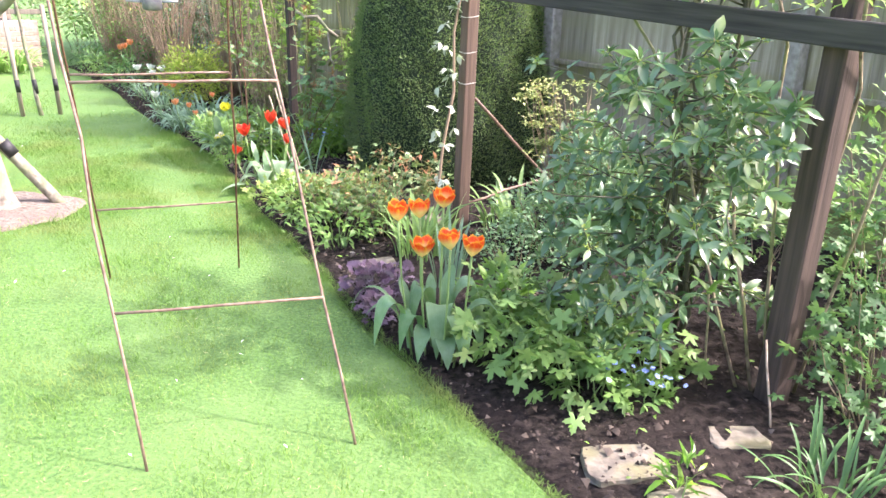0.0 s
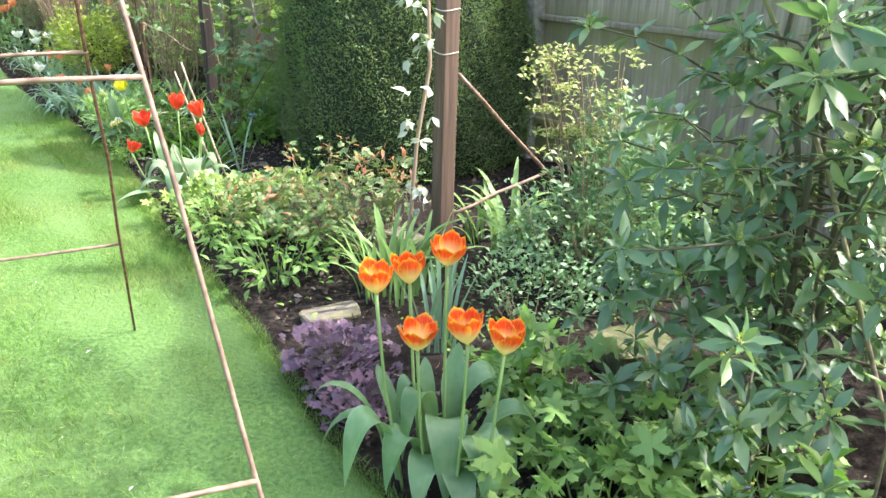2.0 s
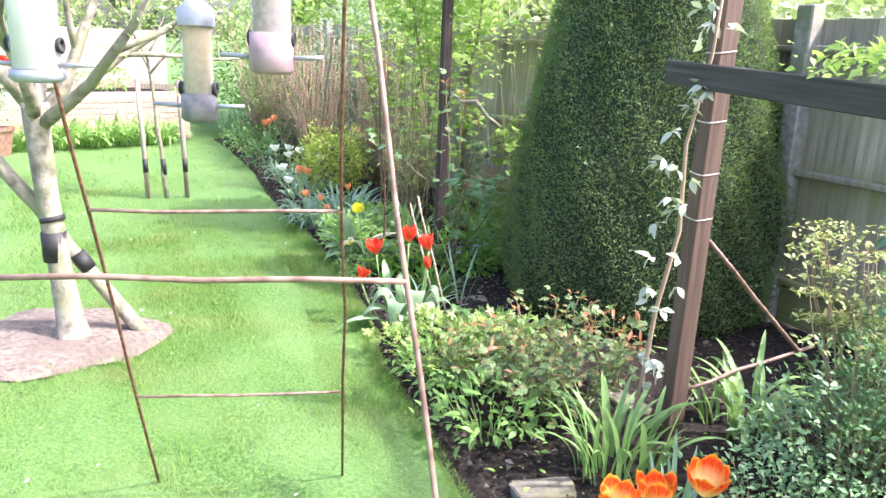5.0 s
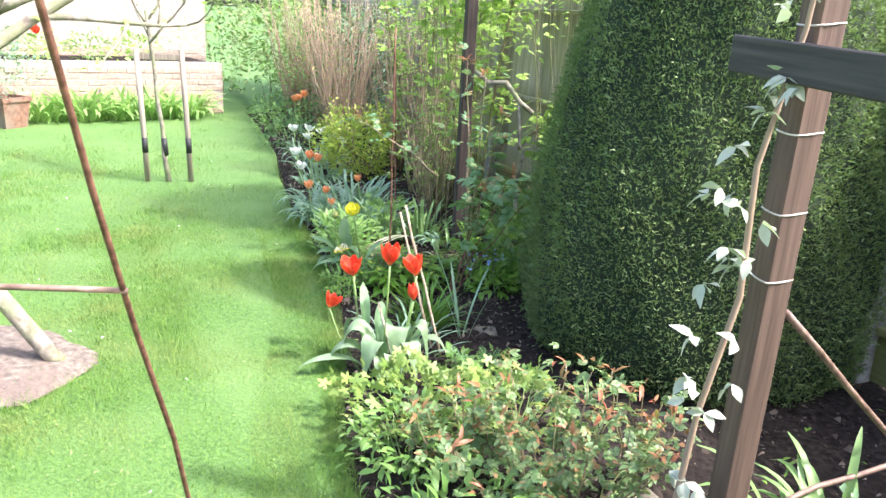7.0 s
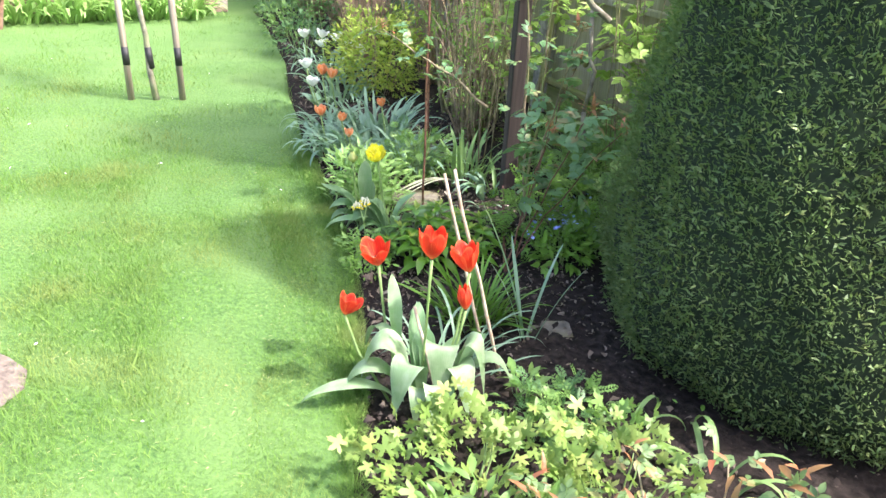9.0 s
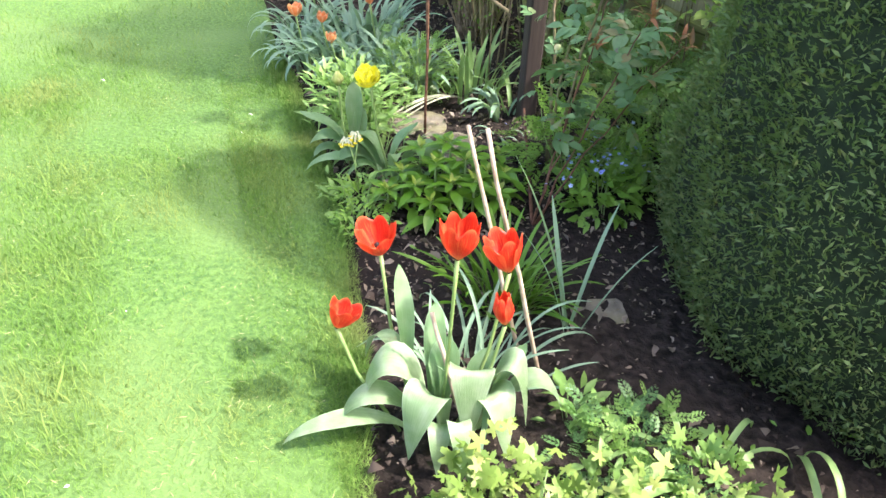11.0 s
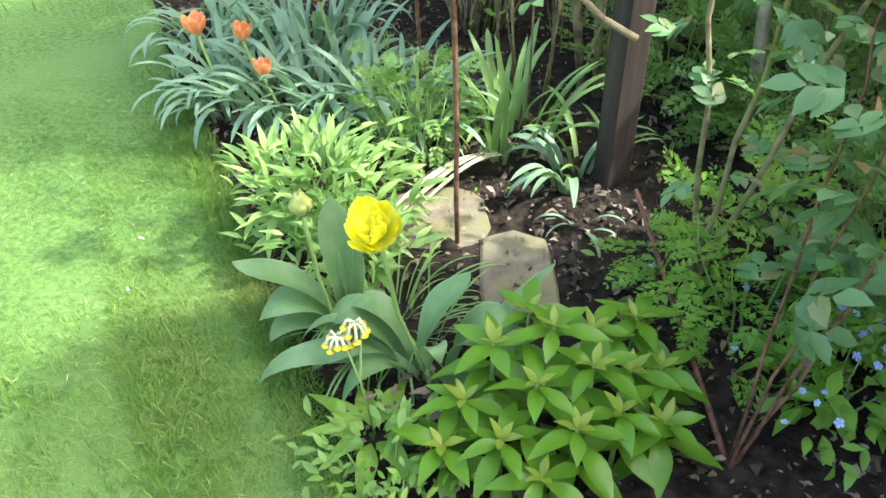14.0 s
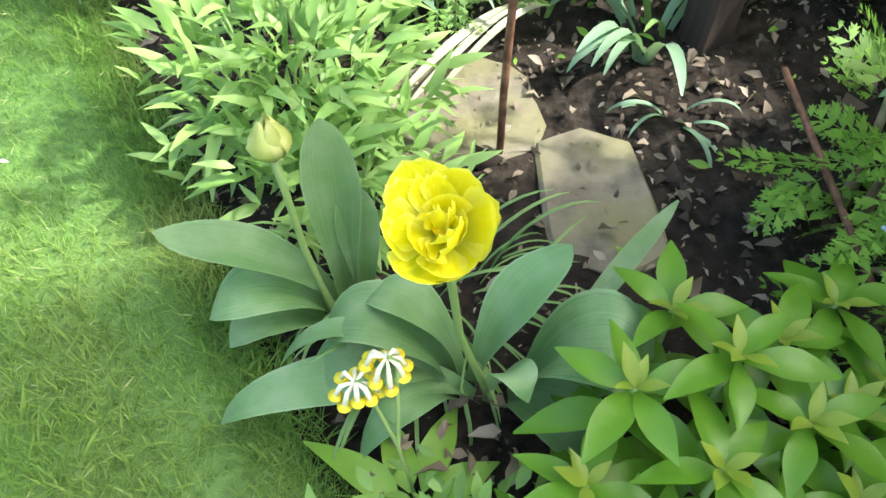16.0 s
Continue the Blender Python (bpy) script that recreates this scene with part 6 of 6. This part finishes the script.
for k in range(16):
    top = np.array((0.62 + 0.34 * q.uniform(0, 1) ** 1.2, 5.98 + q.normal(0, 0.06), 0.94 - 0.10 * q.uniform(0, 1)))
    pts = bent((0.92 + q.normal(0, 0.04), 6.08 + q.normal(0, 0.04), -0.02), tuple(top), 7, -0.02, 0.012, 640 + k)
    part("stem", tube("stem", pts, [0.0045, 0.0042, 0.004, 0.0035, 0.003, 0.0025, 0.002, 0.0015], BROWNSTEM, 5), spiraea)
    for i in (5, 6, 7):
        for j in range(3):
            c = np.array(pts[i]) + q.normal(0, 1, 3) * np.array((0.035, 0.035, 0.012))
            SP += [c + q.normal(0, 1, 3) * np.array((0.016, 0.016, 0.005)) for _ in range(9)]
SP = np.array(SP)
n = len(SP)
part("foliage", cloud_mesh("foliage", leaf_tmpl(1, 0.5, 2, 0.3, 0.25), SP, q.uniform(0, 6.28, n), q.normal(0.25, 0.4, n), q.normal(0, 0.4, n), q.uniform(0.016, 0.030, n), SPIRAEA), spiraea, "golden and bronze young leaves")
foliage_plant("fence_climber", (1.85, 5.95), 0.4, 0.55, 420, 0.045, MID, "scrambling green climber by the fence", "climber", SMALL, 12, BROWNSTEM, low=0.1, shell=0.3)
foliage_plant("fence_climber", (2.25, 5.25), 0.5, 1.0, 900, 0.05, MID, "scrambling green climber by the fence", "climber", SMALL, 12, BROWNSTEM, low=0.1, shell=0.3)
foliage_plant("bramble", (1.85, 4.35), 0.32, 0.50, 300, 0.06, DEEP, "leafy bramble by the pergola post", "bramble", PALM, 12, ROSEWOOD, shell=0.4)
foliage_plant("bramble", (2.0, 4.75), 0.36, 0.95, 420, 0.055, DEEP, "leafy bramble by the pergola post", "bramble", PALM, 12, ROSEWOOD, shell=0.4)
strap_plant("daffodil_foliage", (1.56, 3.92), 0.14, 0.26, 0.012, 60, DEEP, "clump of blue-green daffodil leaves", "daffodil leaves", "", (0.8, 1.5), (0.2, 0.9))
foliage_plant("lily_shoot", (1.12, 3.90), 0.06, 0.16, 40, 0.06, LILY, "single bright green lily shoot", "lily", LONG, 1, up=0.7, shell=0.1)
whole("bamboo_cane", tube("bamboo_cane", bent((1.50, 4.32, -0.02), (1.46, 4.40, 0.30), 4, 0, 0.001, 3), 0.004, CANE, 8), "pale dry bamboo cane stuck in the soil", "cane", "canes in the bed")
hon = empty_thing("honeysuckle", (1.2, 5.0, 1.36), "lime green honeysuckle sprawling along the pergola beam", "honeysuckle")
HV = np.array((*POST1, 0)), np.array((*POST0, 0))
q = rng.uniform(0.22, 1.45, 900)
hp = HV[0] + (HV[1] - HV[0]) * q[:, None]
hh = 0.05 + np.clip((q - 0.5) * 0.3, 0.09, 0.2) * rng.uniform(0, 1, len(q))
hp = hp + np.stack([rng.normal(0, 0.06, len(q)), rng.normal(0, 0.06, len(q)), 1.36 + hh - 0.05 * q], -1)
hp[:, 0] += rng.normal(0, 0.16, len(q)) * (q > 0.7)
hp[:, 1] += rng.normal(0, 0.16, len(q)) * (q > 0.7)
part("foliage", cloud_mesh("foliage", SMALL, hp, rng.uniform(0, 6.28, len(q)), rng.normal(0.4, 0.5, len(q)), rng.normal(0, 0.5, len(q)), rng.uniform(0.03, 0.055, len(q)), LIME), hon)
for k in range(5):
    part("stem", tube("stem", bent((POST0[0] + 0.05 * k - 0.1, POST0[1] + 0.06, 0.0), tuple(HV[0] + (HV[1] - HV[0]) * (0.45 + 0.2 * k) + np.array((0, 0, 1.45 + 0.08 * k))), 8, 0.25, 0.02, 60 + k), 0.006, ROSEWOOD, 6), hon)

# ---- silvery vine on the post ----
vine = empty_thing("silver_vine", (0.2, 6.05, 0), "silvery-leaved vine climbing the pergola post", "vine")
pts = [(0.14, 6.03, 0.0), (0.18, 6.05, 0.28), (0.20, 6.08, 0.55), (0.25, 6.10, 0.85), (0.24, 6.12, 1.15), (0.29, 6.12, 1.45), (0.31, 6.13, 1.8)]
part("stem", tube("stem", pts, [0.009, 0.009, 0.008, 0.008, 0.007, 0.006, 0.005], BROWNSTEM, 7), vine, "brown twining stem")
V0 = np.array(pts)
for k in range(40):
    t = random.uniform(0.6, 5.9)
    i = int(t)
    q = V0[i] * (1 - t + i) + V0[i + 1] * (t - i) + rng.normal(0, 0.035, 3) + np.array((-0.025, -0.02, 0))
    for j in range(random.choice((2, 2, 3, 4))):
        rosette_leaf(vine, q, random.uniform(1.5, 6.8), random.uniform(-0.9, 0.7), random.uniform(0.038, 0.060), 0.026, 0.3, VINE, 4, 0.3, 0.2, 0.45, random.uniform(-0.9, 0.9))

# ---- stones ----
def slab(x, y, sx, sy, turn, h, label, seed, z=0.0, mat=None):
    bm = bmesh.new()
    bmesh.ops.create_cube(bm, size=1)
    bmesh.ops.subdivide_edges(bm, edges=bm.edges[:], cuts=3, use_grid_fill=True)
    rr = random.Random(seed)
    for v in bm.verts:
        k = (1 + 0.06 * math.sin(4 * v.co.x + seed) + 0.06 * math.sin(4 * v.co.y + 2 * seed)) * (1 - 0.10 * (abs(v.co.x * v.co.y) * 4) ** 2)
        v.co = Vector((v.co.x * sx * k, v.co.y * sy * k, v.co.z * h + rr.uniform(-0.0015, 0.0015)))
    bmesh.ops.bevel(bm, geom=[ed for ed in bm.edges if ed.calc_face_angle(0) > 0.9], offset=0.006, segments=1, affect="EDGES")
    me = bpy.data.meshes.new("paving_stone")
    bm.to_mesh(me)
    bm.free()
    me.materials.append(mat or STONE)
    ob = whole("paving_stone", me, label, "stone", "stones in the bed", at=(x, y, z))
    ob.rotation_euler = (0.03 * rr.uniform(-1, 1), 0.03 * rr.uniform(-1, 1), turn)
    return ob


slab(-1.765, 8.46, 0.25, 0.22, 0.3, 0.034, "lichened flat stepping stone in the soil", 1, 0.011)
slab(-1.535, 8.32, 0.17, 0.25, 0.25, 0.034, "pale flat stepping stone in the soil", 2, 0.011)
slab(-0.80, 7.52, 0.16, 0.13, 0.6, 0.06, "grey stone half buried beside the yew", 3)
slab(0.98, 4.07, 0.24, 0.19, 0.25, 0.032, "cream flat stepping stone in the soil", 4, -0.005)
slab(1.14, 3.86, 0.24, 0.18, 0.2, 0.032, "cream flat stepping stone in the soil", 7, -0.005)
slab(1.36, 4.23, 0.18, 0.14, 0.1, 0.06, "grey rough stone in the soil", 5)
slab(-0.10, 5.66, 0.22, 0.12, 0.4, 0.05, "pale flat stone at the bed edge", 6)
slab(0.12, 6.45, 0.3, 0.1, -0.8, 0.07, "grey stone beside the pergola post", 8)
slab(0.95, 5.35, 0.26, 0.2, 0.4, 0.2, "mossy stone under the bay", 9, mat=MOSSY)

# ---- far raised bed plants ----
for k in range(5):
    q = np.array((-6.47, 12.62)) + FARD * (0.1 + 0.42 * k)
    strap_plant("daffodil_foliage", (q[0], q[1]), 0.24, 0.48, 0.036, 110, PHLOX, "bank of green daffodil leaves below the wall", "daffodil leaves", "leaves below the brick wall", (0.8, 1.5), (0.2, 0.9))
for k in range(7):
    q = np.array((-7.3, 12.7)) + FARD * (0.6 * k)
    foliage_plant("raised_bed_plant", (q[0] - 0.2, q[1] + 0.1), 0.32, 0.35, 260, 0.06, (FRESH, MID, LIME)[k % 3], "leafy plants in the raised bed", "perennial", OVAL, 4).location.z = 0.63
for k in range(9):
    x, y = -7.95 + 0.11 * (k % 4) - 0.06 * k, 11.6 - 0.12 * k
    tl = tulip((x, y, 1.0 + 0.04 * (k % 3)), (x, y), 0.09, 0.05, RED, "bright red tulip in the raised bed", "red tulips in the raised bed", 0.15, 0.75, (random.uniform(-12, 12), random.uniform(-12, 12)), 0, spin=31 * k)


gnarled = empty_thing("gnarled_climber", (-0.75, 8.95, 0), "old climber with pale twisted bare stems by the fence", "climber")
for k, (pts, rad) in enumerate((([(-1.42, 8.95, 1.12), (-1.31, 8.95, 1.05), (-1.20, 8.95, 1.06), (-1.11, 8.95, 0.95), (-1.02, 8.95, 0.89)], 0.016), ([(-1.11, 8.95, 0.95), (-1.09, 8.95, 0.70), (-1.06, 8.95, 0.65), (-1.09, 8.95, 0.45)], 0.010))):
    part("stem", tube("stem", pts, rad, BARK, 8), gnarled, "pale twisted bare stem")
part("trunk", tube("trunk", [(-1.04, 8.96, -0.03), (-1.07, 8.93, 0.25), (-1.09, 8.95, 0.45)], [0.02, 0.018, 0.012], BARK, 8), gnarled, "grey gnarled trunk")

pot = empty_thing("planter", (-7.35, 10.56, 0), "square dark terracotta planter with a grey-leaved shrub", "planter")
V = [(-0.19, -0.19, 0), (0.19, -0.19, 0), (0.19, 0.19, 0), (-0.19, 0.19, 0), (-0.24, -0.24, 0.40), (0.24, -0.24, 0.40), (0.24, 0.24, 0.40), (-0.24, 0.24, 0.40)]
rim = [(x * s, y * s, h) for s, h in ((1.0, 0.40), (1.08, 0.40), (1.08, 0.47), (0.92, 0.47), (0.90, 0.42)) for x, y in ((-0.24, -0.24), (0.24, -0.24), (0.24, 0.24), (-0.24, 0.24))]
part("body", raw_mesh("body", V, [(0, 3, 2, 1), (0, 1, 5, 4), (1, 2, 6, 5), (2, 3, 7, 6), (3, 0, 4, 7)], TERRACOTTA, False), pot, at=(0, 0, 0))
part("rim", raw_mesh("rim", rim, [(4 * i + j, 4 * i + (j + 1) % 4, 4 * i + 4 + (j + 1) % 4, 4 * i + 4 + j) for i in range(4) for j in range(4)] + [(16, 17, 18, 19)], TERRACOTTA, False), pot, at=(0, 0, 0))
shrub = foliage_plant("potted_shrub", (-7.35, 10.56), 0.42, 0.75, 900, 0.05, GLAUC, "rounded grey-green shrub growing in the planter", "shrub", SMALL, 9, BROWNSTEM, shell=0.4)
shrub.location.z = 0.30
pot.scale = (0.72, 0.72, 0.72)

# ---- ground cover detail ----
def s_of(y):
    return float(np.interp(y, EDGE[:, 1], ALONG))


n = 26000
Q = bed_points(n)
whole("soil_crumbs", cloud_mesh("soil_crumbs", (np.array([(0, 0, 0.9), (0.9, 0, 0), (-0.5, 0.8, 0), (-0.5, -0.8, 0)]), np.array([(0, 1, 2), (0, 2, 3), (0, 3, 1)])),
                    np.concatenate([Q, np.full((n, 1), 0.015)], 1) + rng.normal(0, 0.004, (n, 3)), rng.uniform(0, 6.28, n), rng.normal(0, 0.5, n), rng.normal(0, 0.5, n), rng.gamma(2, 0.0035, n), CRUMB, False),
                    "loose crumbs of dark soil", "soil", kind="stuff")
n = 7600
Q = np.concatenate([bed_points(2600), bed_points(5000, 0.02, 0.8, s_of(6.8), s_of(9.4))])
whole("leaf_litter", cloud_mesh("leaf_litter", leaf_tmpl(1, 0.5, 3, 0.5, 0.5, 0.5, 0.5), np.concatenate([Q, rng.uniform(0.022, 0.04, (n, 1))], 1), rng.uniform(0, 6.28, n), rng.normal(0, 0.25, n), rng.normal(0, 0.5, n), rng.gamma(2.5, 0.0054, n), LITTER),
      "dead brown leaves and twigs on the soil", "leaf litter", kind="stuff")
n = 900
Q = bed_points(n)
whole("weed_seedlings", cloud_mesh("weed_seedlings", OVAL, np.concatenate([Q, rng.uniform(0.02, 0.05, (n, 1))], 1), rng.uniform(0, 6.28, n), rng.normal(0.3, 0.3, n), rng.normal(0, 0.4, n), rng.uniform(0.012, 0.035, n), FRESH),
      "tiny green seedlings scattered on the soil", "weeds", kind="stuff")


def lawn_points(n, s0, s1, a0, a1, soft=0.0):
    ss = rng.uniform(s0, s1, n)
    aa = a0 + (a1 - a0) * rng.uniform(0, 1, n)
    if soft:
        ss = ss + rng.normal(0, soft, n)
        aa = np.where(aa > 0.3, np.abs(aa + rng.normal(0, soft, n)), aa)
    p = edge_at(ss) + aa[:, None] * LEFT
    return np.concatenate([p, (0.008 * wob(p[:, 0], p[:, 1], 0.8) - 0.004)[:, None]], 1)


def grass(name, P, size, label):
    n = len(P)
    V = np.array([(0, -0.03, 0), (0, 0.03, 0), (0.6, 0.024, -0.05), (0.6, -0.024, -0.05), (1.0, 0.003, -0.26), (1.0, -0.003, -0.26)])
    F = np.array([(0, 1, 2, 3), (3, 2, 4, 5)])
    patch = 0.75 + 0.35 * wob(P[:, 0], P[:, 1], 1.6)
    whole(name, cloud_mesh(name, (V, F), P, rng.uniform(0, 6.28, n), rng.normal(0.95, 0.35, n), rng.normal(0, 0.5, n), rng.gamma(9, size / 9, n) * np.clip(patch, 0.5, 1.4), GRASS, True), label, "grass", kind="stuff")


grass("lawn_grass", np.concatenate([lawn_points(170000, s_of(6.3), s_of(8.9), -0.01, 1.45, 0.3), lawn_points(22000, s_of(6.3), s_of(8.9), -0.035, 0.06)]), 0.027, "short mown grass blades")
grass("lawn_grass", np.concatenate([lawn_points(110000, s_of(3.2), s_of(6.3), -0.01, 2.4, 0.35), lawn_points(9000, s_of(3.2), s_of(6.3), -0.03, 0.05)]), 0.030, "short mown grass blades")
grass("lawn_grass", np.concatenate([lawn_points(115000, s_of(6.0), s_of(11.0), 0.9, 4.2, 0.3), lawn_points(30000, s_of(8.8), s_of(13.2), -0.01, 4.0), lawn_points(20000, s_of(4.0), s_of(6.5), 2.3, 5.0)]), 0.036, "short mown grass blades")
Q = np.concatenate([lawn_points(18000, s_of(3.2), s_of(9.0), 0.15, 2.4, 0.2), lawn_points(10000, s_of(4.5), s_of(11), 2.0, 4.5, 0.2)])
n = len(Q)
keep = wob(Q[:, 0], Q[:, 1], 2.3) + rng.normal(0, 0.5, n) > -0.1
Q = Q[keep] + np.array((0, 0, 0.018))
n = len(Q)
whole("lawn_thatch", cloud_mesh("lawn_thatch", leaf_tmpl(1, 0.10, 2, 0.2, 0.1), Q, rng.uniform(0, 6.28, n), rng.normal(0.15, 0.25, n), rng.normal(0, 0.5, n), rng.uniform(0.008, 0.022, n), STRAW), "dry yellow thatch among the grass", "thatch", kind="stuff")
Q = lawn_points(90, s_of(4), s_of(11), 0.2, 3.2)
whole("fallen_petals", cloud_mesh("fallen_petals", SMALL, Q + np.array((0, 0, 0.035)), rng.uniform(0, 6.28, 90), rng.normal(0.1, 0.3, 90), rng.normal(0, 0.5, 90), rng.uniform(0.008, 0.022, 90), WHITE), "fallen white petals and daisies on the lawn", "petals", kind="stuff")

# ---- beyond the garden ----
def backdrop_tree(at, r, h, n, mat, label, seed, size=0.16):
    p = empty_thing("tree", (at[0], at[1], -0.05), label, "tree")
    q = np.random.default_rng(seed)
    part("trunk", tube("trunk", [(0, 0, -0.1), (0.05, 0, h * 0.3), (0, 0.05, h * 0.7)], [0.14, 0.11, 0.06], BARK, 9), p, at=(0, 0, 0))
    P = []
    for k in range(14):
        a = q.uniform(0, 6.28)
        c = np.array((r * 0.65 * math.cos(a), r * 0.65 * math.sin(a), h * q.uniform(0.3, 0.9)))
        part("limb", tube("limb", [(0, 0, c[2] * 0.6), tuple(c * 0.6 + np.array((0, 0, c[2] * 0.3))), tuple(c)], [0.05, 0.035, 0.015], BARK, 6), p, at=(0, 0, 0))
        P.append(c + q.normal(0, 1, (n // 14, 3)) * np.array((r * 0.3, r * 0.3, h * 0.13)))
    P = np.concatenate(P)
    P[:, 2] = np.maximum(P[:, 2], 0.1)
    m = len(P)
    part("crown", cloud_mesh("crown", leaf_tmpl(1, 0.55, 2), P, q.uniform(0, 6.28, m), q.normal(0.2, 0.6, m), q.normal(0, 0.7, m), q.uniform(0.6, 1.3, m) * size, mat), p, at=(0, 0, 0))
    return p


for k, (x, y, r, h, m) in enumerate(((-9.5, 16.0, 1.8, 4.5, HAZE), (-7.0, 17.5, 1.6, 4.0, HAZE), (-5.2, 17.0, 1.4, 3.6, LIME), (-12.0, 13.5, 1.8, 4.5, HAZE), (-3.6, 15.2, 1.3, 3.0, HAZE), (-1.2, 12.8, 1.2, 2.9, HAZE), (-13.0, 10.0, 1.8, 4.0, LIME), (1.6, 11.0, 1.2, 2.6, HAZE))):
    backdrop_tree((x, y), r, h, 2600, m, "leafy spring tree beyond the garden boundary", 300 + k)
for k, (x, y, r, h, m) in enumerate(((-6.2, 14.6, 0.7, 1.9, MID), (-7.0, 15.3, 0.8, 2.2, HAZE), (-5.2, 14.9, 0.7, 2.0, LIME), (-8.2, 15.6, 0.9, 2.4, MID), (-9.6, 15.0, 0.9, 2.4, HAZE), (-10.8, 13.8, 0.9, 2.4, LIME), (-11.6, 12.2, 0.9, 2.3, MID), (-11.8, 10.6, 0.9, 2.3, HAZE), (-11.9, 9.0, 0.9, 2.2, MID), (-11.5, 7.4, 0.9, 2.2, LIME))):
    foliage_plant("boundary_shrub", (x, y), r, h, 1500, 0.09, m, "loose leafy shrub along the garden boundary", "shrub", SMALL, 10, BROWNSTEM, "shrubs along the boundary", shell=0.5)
